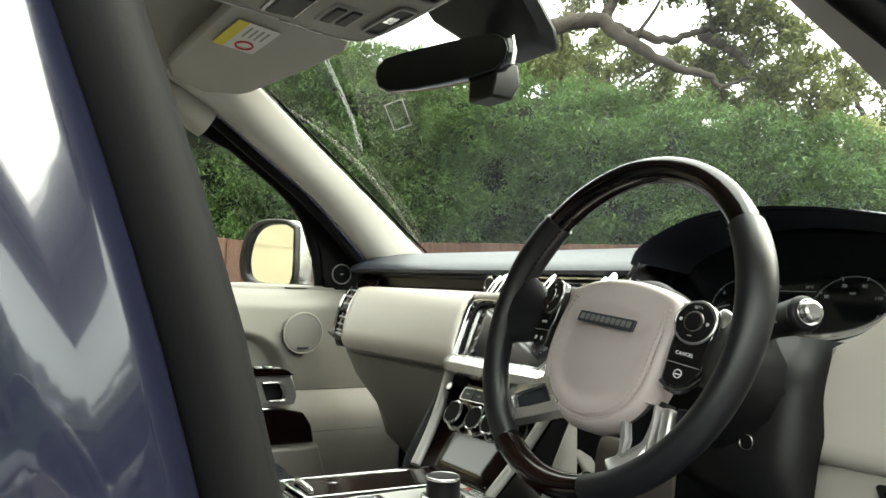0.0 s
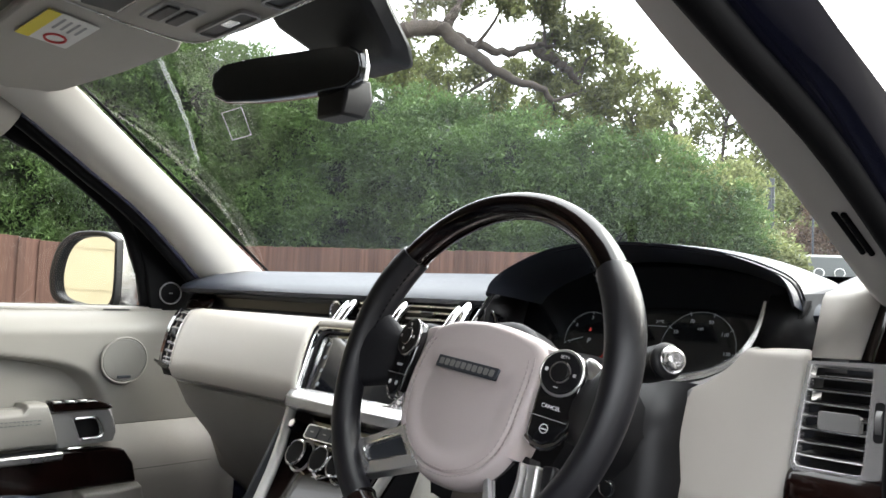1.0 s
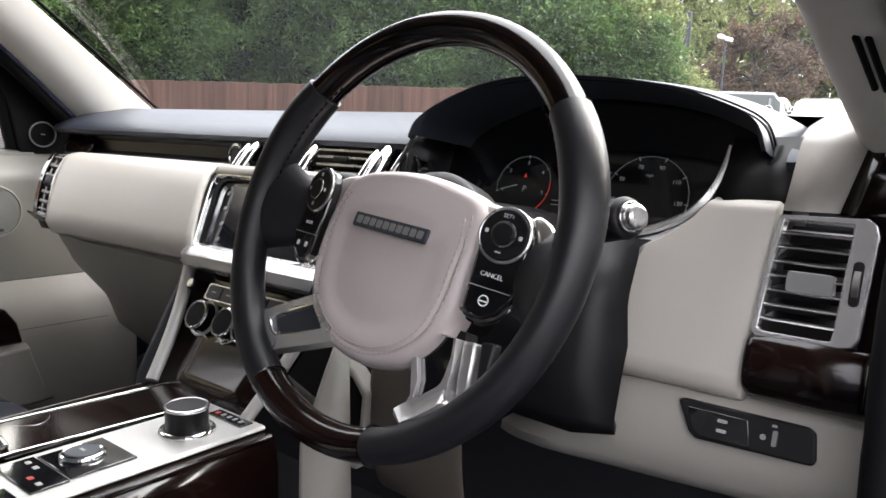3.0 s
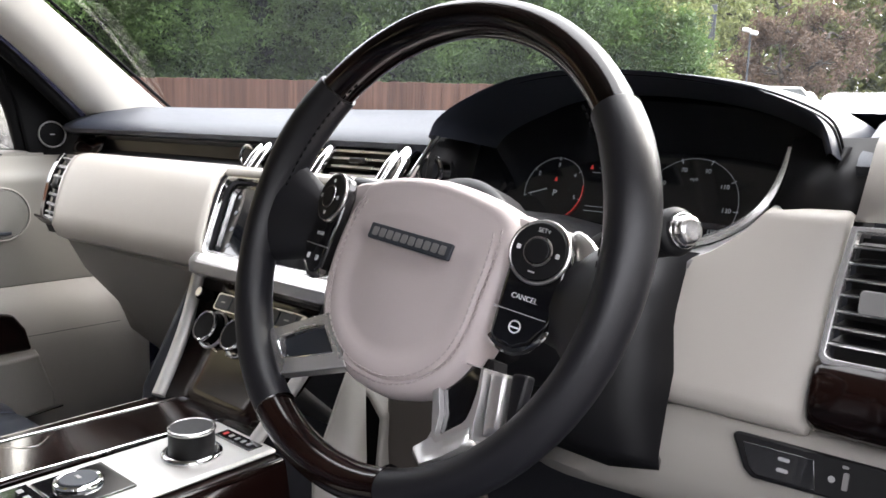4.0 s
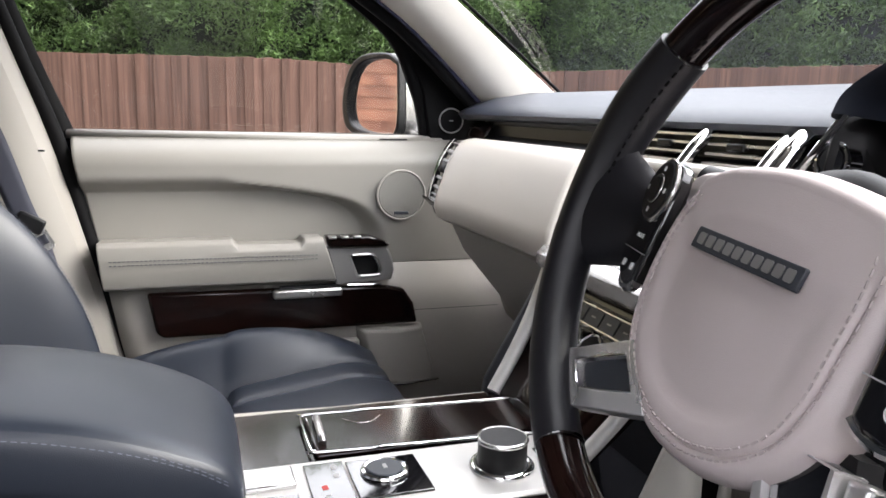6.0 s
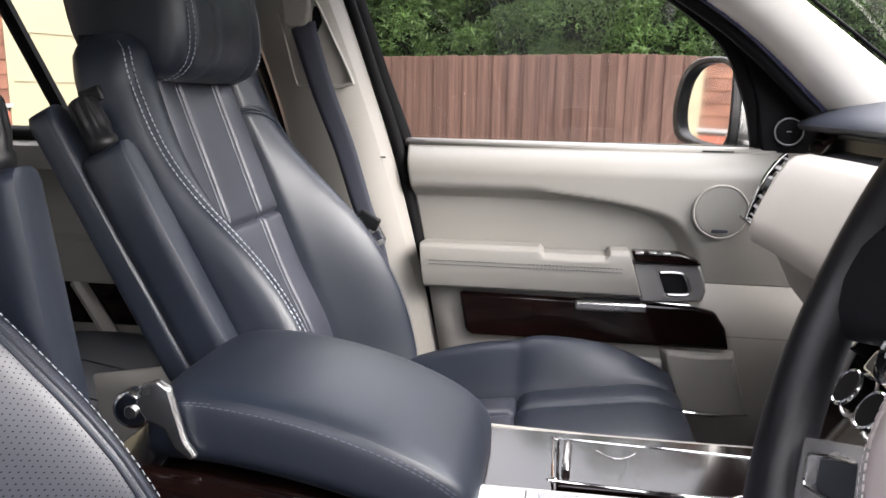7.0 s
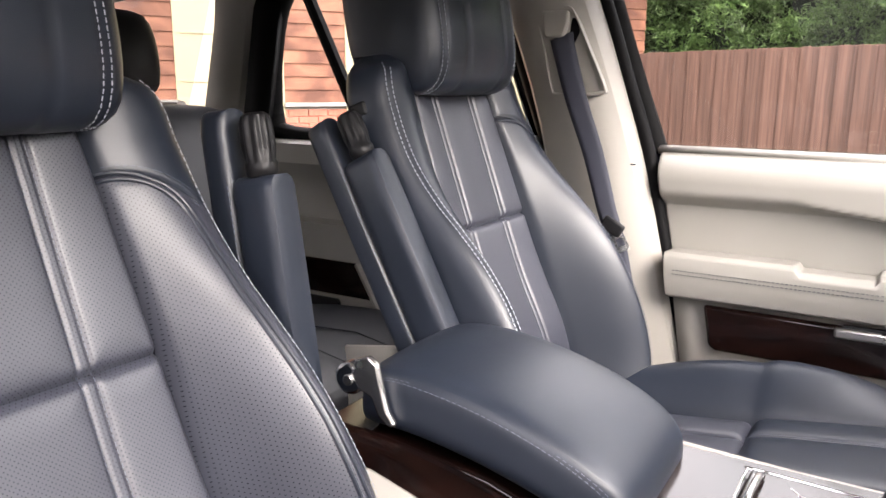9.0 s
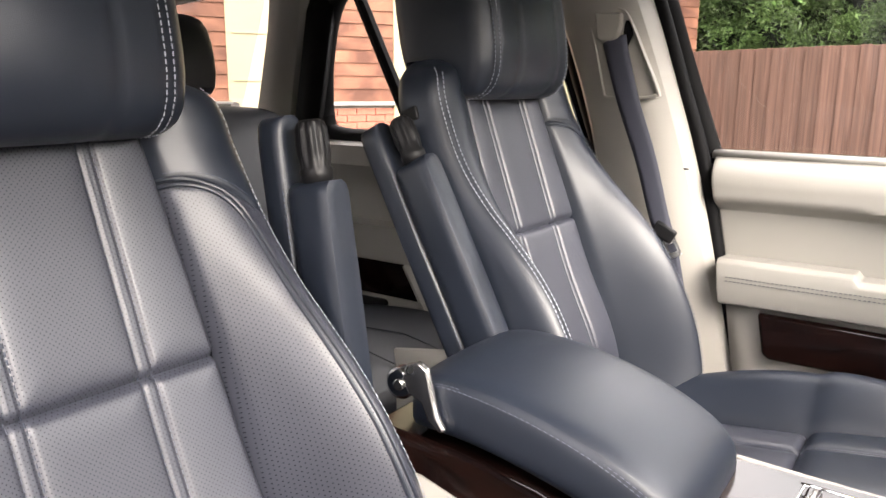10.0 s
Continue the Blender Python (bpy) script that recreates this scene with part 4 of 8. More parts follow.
# A-pillar trims, from dash to roof
for s, name in ((-1, "trim_1"), (1, "trim_2")):
    inner = [(0.665, 1.365, 1.305), (0.645, 1.20, 1.425), (0.622, 1.03, 1.545), (0.60, 0.875, 1.655), (0.59, 0.80, 1.70)]
    outer = [(0.713, 1.212, 1.290), (0.702, 1.062, 1.428), (0.687, 0.938, 1.511), (0.672, 0.80, 1.600), (0.655, 0.67, 1.664)]
    if s > 0:
        inner = [(0.662, 1.26, 1.303), (0.630, 1.028, 1.434), (0.603, 0.922, 1.513), (0.587, 0.83, 1.585), (0.575, 0.75, 1.66)]
        outer = [(0.718, 1.09, 1.298), (0.706, 0.888, 1.392), (0.697, 0.757, 1.434), (0.688, 0.65, 1.475), (0.676, 0.55, 1.53)]
    a, b = spline(inner, 18), spline(outer, 18)
    rows = []
    for p, q in zip(a, b):
        row = []
        for i in range(9):
            f = i / 8
            bulge = math.sin(math.pi * f) * 0.028
            row.append(Vector((s * (p.x + (q.x - p.x) * f), p.y + (q.y - p.y) * f - bulge * 0.8, p.z + (q.z - p.z) * f - bulge * 0.35)) - Vector((s * bulge * 0.6, 0, 0)))
        rows.append(row)
    o = finish(name, patch(rows), PILLAR, solid=-0.012, sub=1)
    tagged(o, "pale cloth-covered windscreen pillar trim", "pillar trim", kind="structure")
    rows = [[p + Vector((-0.001, 0.003, 0.002)), p + Vector((-0.004, 0.005, 0.006))] for p in a]
    rows = [[Vector((s * v.x, v.y, v.z)) for v in r] for r in rows]
    o = part("windscreen_seal", patch(rows), RUBBER, car, solid=0.003)
    # painted pillar outside
    rows = [[Vector((s * (q.x + dx), q.y + dy, q.z + dz)) for dx, dy, dz in ((0.012, -0.012, -0.006), (0.06, 0.02, 0.004), (0.045, 0.08, 0.014), (-0.005, 0.115, 0.016))] for q in b]
    part("front_pillar", patch(rows), PAINT, car, solid=0.012, sub=1)
    part("door_seal", tube([Vector((s * (q.x + (0.008 if s < 0 else 0.013)), q.y - 0.012, q.z - 0.006)) for q in b], 0.011 if s < 0 else 0.009, 10), RUBBER, car)

# the vent slot in the driver's pillar trim
grille = thing("demister_grille", "narrow black slotted vent in the pillar trim", "vent", (0.685, 1.02, 1.34))
for k in (0, 1):
    a = Vector((0.6895 + 0.0072 * k, 0.9670 - 0.003 * k, 1.3618 - 0.0015 * k))
    b = Vector((0.6940 + 0.0072 * k, 1.0180 - 0.003 * k, 1.3366 - 0.0015 * k))
    part("slot", tube([a, b], 0.0022, 8), RUBBER, grille)


def side_frame(s):
    """B-pillar, roof rail and rear pillars of one side."""
    # cream inner trim of the B-pillar
    rows = []
    back_off = 0.05 if s > 0 else 0.0
    for z, y0, y1, x in ((0.62, 0.36, 0.60, 0.70), (0.80, 0.33, 0.545, 0.705), (1.0, 0.295, 0.495, 0.70), (1.21, 0.255, 0.435, 0.695), (1.35, 0.22, 0.39, 0.69), (1.52, 0.16, 0.33, 0.675), (1.64, 0.12, 0.29, 0.645), (1.68, 0.10, 0.28, 0.61)):
        y1 -= back_off
        rows.append([(s * (x + 0.05), y0 - 0.01, z), (s * (x + 0.006), y0, z), (s * (x - 0.012), lerp(y0, y1, 0.3), z), (s * (x - 0.014), lerp(y0, y1, 0.65), z), (s * (x + 0.004), y1 - 0.012, z), (s * (x + 0.05), y1, z)])
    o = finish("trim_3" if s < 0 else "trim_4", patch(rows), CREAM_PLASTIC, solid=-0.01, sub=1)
    tagged(o, "cream plastic trim of the middle door pillar", "pillar trim", kind="structure")
    edge = [(s * 0.722, 0.60, 0.62), (s * 0.728, 0.548, 0.80), (s * 0.732, 0.497, 1.0), (s * 0.738, 0.447, 1.213), (s * 0.735, 0.397, 1.36), (s * 0.725, 0.343, 1.52), (s * 0.69, 0.300, 1.64)]
    e = [p + Vector((0, lerp(-0.027, -0.034, min(1, max(0, (p.z - 1.05) / 0.4))) if s > 0 else 0.0, 0)) for p in spline(edge, 24)]
    part("door_seal", tube(e, 0.013, 10), RUBBER, car)
    rows = [[p + Vector((s * 0.008, -0.004, 0)), p + Vector((s * 0.034, -0.034, 0)), p + Vector((s * 0.046, -0.046, 0)), p + Vector((s * 0.082, -0.056, 0)), p + Vector((s * 0.095, -0.085, 0)), p + Vector((s * 0.09, -0.26, 0)), p + Vector((s * 0.05, -0.27, 0))] for p in e]
    if s > 0:
        # the painted face leans in towards the roof
        rows = [[v_ + Vector((0.30 * (1.25 - v_.z) * min(1, i / 2), 0, 0)) for i, v_ in enumerate(r)] for r in rows]
    part("middle_pillar", patch(rows), PAINT, car, solid=0.01, sub=1)
    # roof rail
    rail = spline(([(s * 0.700, 0.790, 1.590), (s * 0.684, 0.70, 1.630)] if s < 0 else []) + [(s * 0.67, 0.60, 1.63), (s * 0.675, 0.3, 1.66), (s * 0.675, -0.1, 1.66), (s * 0.67, -0.6, 1.64), (s * 0.66, -1.1, 1.61), (s * 0.64, -1.8, 1.56)], 20)
    part("roof_rail_trim", tube(rail, 0.035, 12, flat=1.2), LINING, car, "grey cloth roof rail")
    part("roof_rail", tube([p + Vector((s * 0.05, 0, 0.03)) for p in rail], 0.05, 12), PAINT, car)
    # rear pillar trims
    rows = []
    for z, y0, y1, x in ((1.10, -0.78, -0.61, 0.68), (1.22, -0.765, -0.605, 0.70), (1.32, -0.735, -0.59, 0.70), (1.45, -0.69, -0.555, 0.69), (1.56, -0.64, -0.515, 0.67), (1.66, -0.60, -0.47, 0.62)):
        rows.append([(s * (x + 0.05), y0 - 0.01, z), (s * x, y0 + 0.01, z), (s * (x - 0.012), (y0 + y1) / 2, z), (s * x, y1 - 0.01, z), (s * (x + 0.05), y1, z)])
    o = finish("trim_5" if s < 0 else "trim_6", patch(rows), CREAM_PLASTIC, solid=-0.01, sub=1)
    tagged(o, "cream plastic trim of the rear pillar", "pillar trim", kind="structure")
    # load bay sides and quarter window
    part("quarter_panel", patch([[(s * 0.70, -0.86, 0.6), (s * 0.68, -2.0, 0.6)], [(s * 0.72, -0.86, 1.29), (s * 0.69, -2.0, 1.29)]]), CARPET, car, solid=0.02)
    part("quarter_rail", tube([(s * 0.715, -0.84, 1.295), (s * 0.69, -2.0, 1.295)], 0.02, 8), CREAM_PLASTIC, car)
    q = part("quarter_window", patch([[(s * 0.735, -0.84, 1.29), (s * 0.71, -1.9, 1.29)], [(s * 0.66, -0.62, 1.62), (s * 0.63, -1.75, 1.58)]]), GLASS_REAR, car, "tinted quarter window")
    q.visible_shadow = False
    part("tail_pillar", patch([[(s * 0.71, -1.85, 1.25), (s * 0.66, -2.1, 1.25)], [(s * 0.63, -1.7, 1.62), (s * 0.6, -2.0, 1.62)]]), CREAM_PLASTIC, car, solid=0.04)


side_frame(-1)
side_frame(1)
rg_ = part("rear_window", patch([[(x, -2.12, 1.22) for x in (-0.66, 0, 0.66)], [(x, -1.98, 1.60) for x in (-0.58, 0, 0.58)]]), GLASS_REAR, car, "tinted tailgate window")
rg_.visible_shadow = False


# ---------------------------------------------------------------- front door on the passenger side
def door_skin(y, z):
    """How far out the inner face of the passenger door lies."""
    # rolled top, then the hollow above the armrest that curls down ahead of it
    x = -0.712
    x -= 0.055 * max(0, (z - 1.185) / 0.05) ** 2 if z > 1.185 else 0
    c = lambda v, a, b: min(1, max(0, (v - a) / (b - a)))
    sm = lambda u: u * u * (3 - 2 * u)
    edge = 0.985 - 0.11 * c(z, 1.04, 1.155) ** 2.2 - 0.16 * c(z, 1.10, 1.16) ** 3
    hollow = sm(1 - c(y, edge - 0.03, edge + 0.012)) * sm(1 - c(z, 1.138, 1.168))
    if z < 1.02:
        hollow = 0
    x -= 0.030 * hollow
    x += 0.012 * sm(c(z, 1.02, 0.9))
    return x


door = thing("front_door", "closed cream leather front door with dark veneer strip and open window view", "car door", (-0.76, 0.8, 0.62), "side doors")
ys = [lerp(0.462, 1.30, i / 168) for i in range(169)]
zs = [lerp(1.0, 1.229, j / 92) for j in range(93)]
rows = []
for z in zs:
    rows.append([(door_skin(y, z), lerp(0.462 + (1.229 - z) * 0.19, 1.30, (y - 0.462) / 0.838), z) for y in ys])
part("upper_panel", patch(rows), DOOR_CREAM_SHADED, door, "cream leather upper door panel", solid=-0.006)
part("top_lip", patch([[(-0.752 - 0.03 * f, 0.455, 1.230 + 0.006 * math.sin(f * 3)), (-0.752 - 0.03 * f, 1.13, 1.226 + 0.006 * math.sin(f * 3))] for f in (0, 0.25, 0.5, 0.75, 1)]), DOOR_CREAM_SHADED, door, solid=-0.01)
part("window_strip", block((-0.784, 0.80, 1.236), (0.012, 0.72, 0.014)), RUBBER, door, bevel=0.003)
part("chrome_strip", block((-0.795, 0.80, 1.240), (0.008, 0.70, 0.008)), CHROME, door)
rows = []
for z, x in ((0.62, -0.70), (0.75, -0.70), (0.88, -0.695), (1.0, -0.705)):
    rows.append([(x - 0.012 * max(0, (0.56 - y) / 0.06), y, z) for y in [lerp(0.462 + (1.229 - z) * 0.19, 1.30, i / 20) for i in range(21)]])
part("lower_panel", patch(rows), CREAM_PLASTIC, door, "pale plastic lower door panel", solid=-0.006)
part("outer_skin", patch([[(-0.90, 0.40, 0.35), (-0.90, 1.16, 0.35)], [(-0.975, 0.40, 0.85), (-0.975, 1.16, 0.85)], [(-0.955, 0.40, 1.12), (-0.955, 1.16, 1.12)], [(-0.80, 0.42, 1.225), (-0.80, 1.16, 1.225)]]), PAINT, door, solid=-0.01)
seam = [(door_skin(y, 1.045) + 0.003, y, 1.046 - 0.004 * max(0, y - 1.0)) for y in [lerp(0.985, 1.24, i / 12) for i in range(13)]]
part("seam", tube(seam, 0.0012, 6), NAVY_DARK, door)
seam = [(-0.698, y, 0.905) for y in (1.05, 1.14, 1.24)]
part("seam", tube(seam, 0.0012, 6), NAVY_DARK, door)

# armrest
arm_sec = [(-0.735, 1.056), (-0.672, 1.060), (-0.661, 1.054), (-0.657, 1.040), (-0.657, 1.005), (-0.663, 0.981), (-0.675, 0.976), (-0.735, 0.976)]
rings = []
for y in (0.508, 0.515, 0.6, 0.7, 0.722, 0.727, 0.735, 0.80, 0.84, 0.847, 0.853, 0.902):
    cut = 0.010 if 0.73 < y < 0.85 else 0.0
    rings.append([(x, y + (0.985 - z) * (0.30 if y > 0.86 else 0.1), z - (cut if z > 1.045 else 0)) for x, z in arm_sec])
arm = part("door_armrest", loft(rings), DOOR_CREAM_SHADED, door, "padded cream leather armrest", bevel=0.004, segs=3)
for z in (1.030, 1.023):
    part("stitching", stitches([(-0.6562, lerp(0.52, 0.865, i / 20), z) for i in range(21)], r=0.0009), SIGN_GREY, arm)
# veneer strip with rounded ends
out = [(0.575, 0.968), (0.80, 0.966), (1.0, 0.962), (1.035, 0.955), (1.055, 0.925), (1.064, 0.885), (0.60, 0.886), (0.588, 0.895)]
DM = Matrix(((0, 0, 1, -0.690), (1, 0, 0, 0), (0, 1, 0, 0), (0, 0, 0, 1)))
part("veneer_strip", slab(out, 0.016, DM), WOOD, door, "dark gloss wood veneer strip", bevel=0.006, segs=3)
part("pull_bar", slab(rounded(0.127, 0.017, 0.005, 5, 0.852, 0.957), 0.014, DM @ Matrix.Translation((0, 0, 0.014))), SATIN, door, "satin metal pull bar", bevel=0.004)
part("pull_shadow_gap", slab(rounded(0.104, 0.005, 0.002, 3, 0.852, 0.9675), 0.010, DM @ Matrix.Translation((0, 0, 0.010))), PLASTIC, door)
part("trim_line", tube([(-0.672, 0.925, 0.968), (-0.672, 0.99, 0.966)], 0.002, 6), CHROME, door)
# release handle in its satin bezel
HM = Matrix(((0, 0, 1, -0.700), (1, 0, 0, 0.955), (0, 1, 0, 1.005), (0, 0, 0, 1)))
out = [(-0.070, 0.034), (0.046, 0.034), (0.055, 0.012), (0.060, -0.012), (0.055, -0.030), (-0.052, -0.035)]
inn = [(-0.024, 0.020), (0.016, 0.020), (0.026, 0.010), (0.034, -0.012), (0.030, -0.022), (-0.008, -0.023)]
part("handle_bezel", frame_slab(out, inn, 0.030, HM), GREY_SATIN, door, "grey satin bezel", bevel=0.004)
part("handle_recess", slab(inn, 0.012, HM), PLASTIC, door)
loop = [(-0.672, 0.955 + y, 1.005 + z) for y, z in ((-0.004, -0.021), (0.027, -0.020), (0.032, -0.011), (0.024, 0.010), (0.014, 0.019), (-0.02, 0.019))]
part("door_handle", tube(spline(loop, 20), 0.0036, 8), SATIN, door, "chrome door release loop")
part("switch_plate", slab([(0.882, 1.062), (0.965, 1.061), (0.995, 1.050), (1.004, 1.041), (0.889, 1.0415)], 0.03, DM), WOOD, door, "veneered switch plate", bevel=0.004)
for y in (0.895, 0.918, 0.941):
    part("switch", block((-0.662, y, 1.0605), (0.018, 0.014, 0.004)), SATIN, door, bevel=0.001)
part("lock_slot", block((-0.752, 1.03, 1.2345), (0.012, 0.055, 0.003)), PLASTIC, door, bevel=0.001)
# door bin and pocket
rings = [[(-0.70, y0, z), (-0.655, y0 + 0.01, z), (-0.645, (y0 + y1) / 2, z), (-0.655, y1 - 0.01, z), (-0.70, y1, z)] for z, y0, y1 in ((0.775, 0.965, 1.10), (0.80, 0.962, 1.10), (0.872, 0.945, 1.078), (0.880, 0.945, 1.078))]
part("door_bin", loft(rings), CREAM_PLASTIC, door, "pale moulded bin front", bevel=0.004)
part("bin_trim", tube([(-0.648, 0.97, 0.776), (-0.640, 1.03, 0.776), (-0.648, 1.10, 0.778)], 0.0025, 6), CHROME, door)
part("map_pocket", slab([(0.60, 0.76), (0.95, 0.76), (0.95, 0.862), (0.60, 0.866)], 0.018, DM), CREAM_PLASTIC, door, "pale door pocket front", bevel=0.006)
# speaker
spk = part("speaker", drum((-0.7035, 1.034, 1.132), 0.0455, 0.012, (1, 0, 0), 48), SPEAKER, door, "round grey speaker grille", bevel=0.003)
part("speaker_ring", ring_band((-0.6985, 1.034, 1.132), 0.0465, 0.0020, (1, 0, 0), 56, 8), CREAM_PLASTIC, spk)
part("speaker_badge", block((-0.697, 1.034, 1.098), (0.003, 0.028, 0.006)), SIGN_GREY, spk, bevel=0.001)
# sail panel with the tweeter
SM = Matrix(((0, 0, 1, -0.766), (1, 0, 0, 0), (0, 1, 0, 0), (0, 0, 0, 1)))
part("sail_panel", slab([(1.108, 1.222), (1.20, 1.219), (1.275, 1.235), (1.28, 1.30), (1.17, 1.39), (1.075, 1.465), (1.045, 1.455), (1.062, 1.40), (1.090, 1.32)], 0.013, SM), RUBBER, door, "black triangular mirror panel", bevel=0.004)
tw = part("tweeter", drum((-0.751, 1.147, 1.2725), 0.0235, 0.008, (1, -0.1, 0), 40), RUBBER, door, "small round black tweeter", bevel=0.002)
part("tweeter_ring", ring_band((-0.7475, 1.147, 1.2725), 0.0235, 0.0016, (1, -0.1, 0), 48, 8), GREY_SATIN, tw)
part("tweeter_mark", block((-0.7465, 1.147, 1.2725), (0.0015, 0.008, 0.002)), GREY_PRINT, tw)
# window frame and glass
frame_line = spline([(-0.775, 0.447, 1.23), (-0.772, 0.398, 1.36), (-0.758, 0.352, 1.50), (-0.735, 0.325, 1.59), (-0.715, 0.36, 1.625), (-0.71, 0.50, 1.635), (-0.715, 0.66, 1.62), (-0.735, 0.81, 1.577), (-0.752, 0.95, 1.495), (-0.758, 1.035, 1.425), (-0.765, 1.075, 1.345), (-0.772, 1.094, 1.29), (-0.775, 1.106, 1.235)], 60)
part("window_frame", tube(frame_line, [0.017 if i < 36 else 0.012 for i in range(60)], 10, flat=1.3), RUBBER, door, "black window surround")
bm = bmesh.new()
face = [p + Vector((-0.006, 0, 0)) for p in frame_line]
bm.faces.new([bm.verts.new(p) for p in face])
pane = part("pane", bm, GLASS_SIDE, door)
pane.visible_shadow = False
part("window_frame", tube([(-0.79, 0.445, 1.23), (-0.785, 0.395, 1.36), (-0.77, 0.348, 1.50), (-0.745, 0.318, 1.59)], 0.020, 8, flat=1.0), GREY_PRINT, door, "grey outer frame edge")

# exterior mirror of that door
dm = thing("door_mirror", "silver-capped exterior mirror beside the passenger window", "wing mirror", (-0.95, 1.06, 1.31))
MN = Vector((0.44, -0.898, 0.02)).normalized()
MP = facing((-0.962, 1.052, 1.320), MN)
shape = [(0.076, 0.062), (0.04, 0.077), (-0.03, 0.075), (-0.07, 0.05), (-0.088, 0.005), (-0.088, -0.035), (-0.07, -0.066), (-0.01, -0.080), (0.055, -0.082), (0.075, -0.07), (0.08, -0.03)]
shape = [(x, y) for x, y, _ in [tuple(p) for p in spline([(a, b, 0) for a, b in shape + shape[:1]], 45)][:-1]]
part("mirror_glass", slab(shape, 0.003, MP @ Matrix.Translation((0, 0, 0.001))), MIRROR, dm, "mirror showing the garages behind")
big = [(x * 1.16 - 0.006, y * 1.16) for x, y in shape]
part("mirror_rim", frame_slab(big, [(x * 1.0, y * 1.0) for x, y in shape], 0.022, MP @ Matrix.Translation((0, 0, -0.004))), PLASTIC, dm, "black mirror surround", bevel=0.005)
rings = [[MP @ Vector((x * f, y * f, -d)) for x, y in big] for d, f in ((0.004, 1.0), (0.03, 1.02), (0.07, 0.93), (0.10, 0.72), (0.112, 0.4))]
part("mirror_cap", loft(rings), SATIN, dm, "silver painted mirror cap")
part("mirror_foot", tube([(-0.95, 1.075, 1.26), (-0.88, 1.12, 1.222), (-0.81, 1.15, 1.20)], [0.018, 0.016, 0.018], 12), PLASTIC, dm)

# ---------------------------------------------------------------- rear door on the passenger side
rdoor = thing("rear_door", "closed cream rear door with dark veneer behind the front seat", "car door", (-0.76, -0.15, 0.62), "side doors")
rows = []
for z, x in ((0.62, -0.69), (0.85, -0.685), (0.95, -0.68), (0.955, -0.66), (1.03, -0.66), (1.036, -0.70), (1.09, -0.715), (1.14, -0.712), (1.17, -0.695), (1.21, -0.71), (1.225, -0.755)):
    rows.append([(x, y, z) for y in (-0.62, -0.45, -0.2, 0.05, 0.25)])
part("upper_panel", patch(rows), DOOR_CREAM_SHADED, rdoor, "cream leather rear door panel", solid=-0.006)
part("veneer_strip", slab([(-0.52, 0.86), (0.2, 0.86), (0.2, 0.945), (-0.52, 0.945)], 0.012, Matrix(((0, 0, 1, -0.684), (1, 0, 0, 0), (0, 1, 0, 0), (0, 0, 0, 1)))), WOOD, rdoor, "dark gloss veneer strip", bevel=0.004)
part("door_edge", tube([(-0.67, -0.20, 0.95), (-0.665, -0.13, 0.84), (-0.665, -0.08, 0.79)], 0.016, 8), CREAM_PLASTIC, rdoor)
part("speaker", slab(rounded(0.12, 0.10, 0.01, 4, -0.33, 0.80), 0.010, Matrix(((0, 0, 1, -0.684), (1, 0, 0, 0), (0, 1, 0, 0), (0, 0, 0, 1)))), PLASTIC, rdoor, "black rear speaker grille")
part("outer_skin", patch([[(-0.90, 0.30, 0.35), (-0.90, -0.72, 0.35)], [(-0.975, 0.30, 0.85), (-0.975, -0.72, 0.85)], [(-0.955, 0.30, 1.12), (-0.955, -0.72, 1.12)], [(-0.80, 0.30, 1.225), (-0.80, -0.66, 1.225)]]), PAINT, rdoor, solid=-0.01)
fl = spline([(-0.76, 0.24, 1.23), (-0.755, 0.18, 1.40), (-0.735, 0.13, 1.56), (-0.715, 0.08, 1.615), (-0.70, -0.15, 1.62), (-0.705, -0.35, 1.61), (-0.72, -0.46, 1.56), (-0.74, -0.52, 1.42), (-0.755, -0.535, 1.27), (-0.757, -0.49, 1.232), (-0.757, -0.3, 1.226)], 48)
part("window_frame", tube(fl + fl[:1], 0.026, 10, flat=1.0), RUBBER, rdoor, "black window surround")
part("window_bar", tube([(-0.725, -0.405, 1.60), (-0.752, -0.235, 1.23)], 0.016, 8), RUBBER, rdoor, "slanting black window bar")
bm = bmesh.new()
bm.faces.new([bm.verts.new(p + Vector((-0.008, 0, 0))) for p in fl])
pane = part("pane", bm, GLASS_SIDE, rdoor)
pane.visible_shadow = False
part("pillar_blind", patch([[(-0.735, -0.53, 1.15), (-0.725, -0.61, 1.15)], [(-0.735, -0.53, 1.25), (-0.725, -0.605, 1.25)], [(-0.715, -0.44, 1.6), (-0.70, -0.51, 1.6)]]), RUBBER, rdoor, solid=0.02)

# the same door on the driver's side, shut
rdoor2 = copy_thing(rdoor, Matrix.Translation((0.76, -0.15, 0.62)) @ Matrix.Diagonal((-1, 1, 1, 1)))
rdoor2["label"] = "closed dark blue rear door behind the driver's seat"

# ---------------------------------------------------------------- the driver's door, swung wide open
ddoor = thing("driver_door", "open dark blue driver's door with its black window frame", "car door", (0.86, 1.16, 0.62), "side doors")
OPEN = Matrix.Translation((0.90, 1.17, 0)) @ Matrix.Rotation(radians(62), 4, "Z")


def swung(pts):
    return [OPEN @ Vector(p) for p in pts]


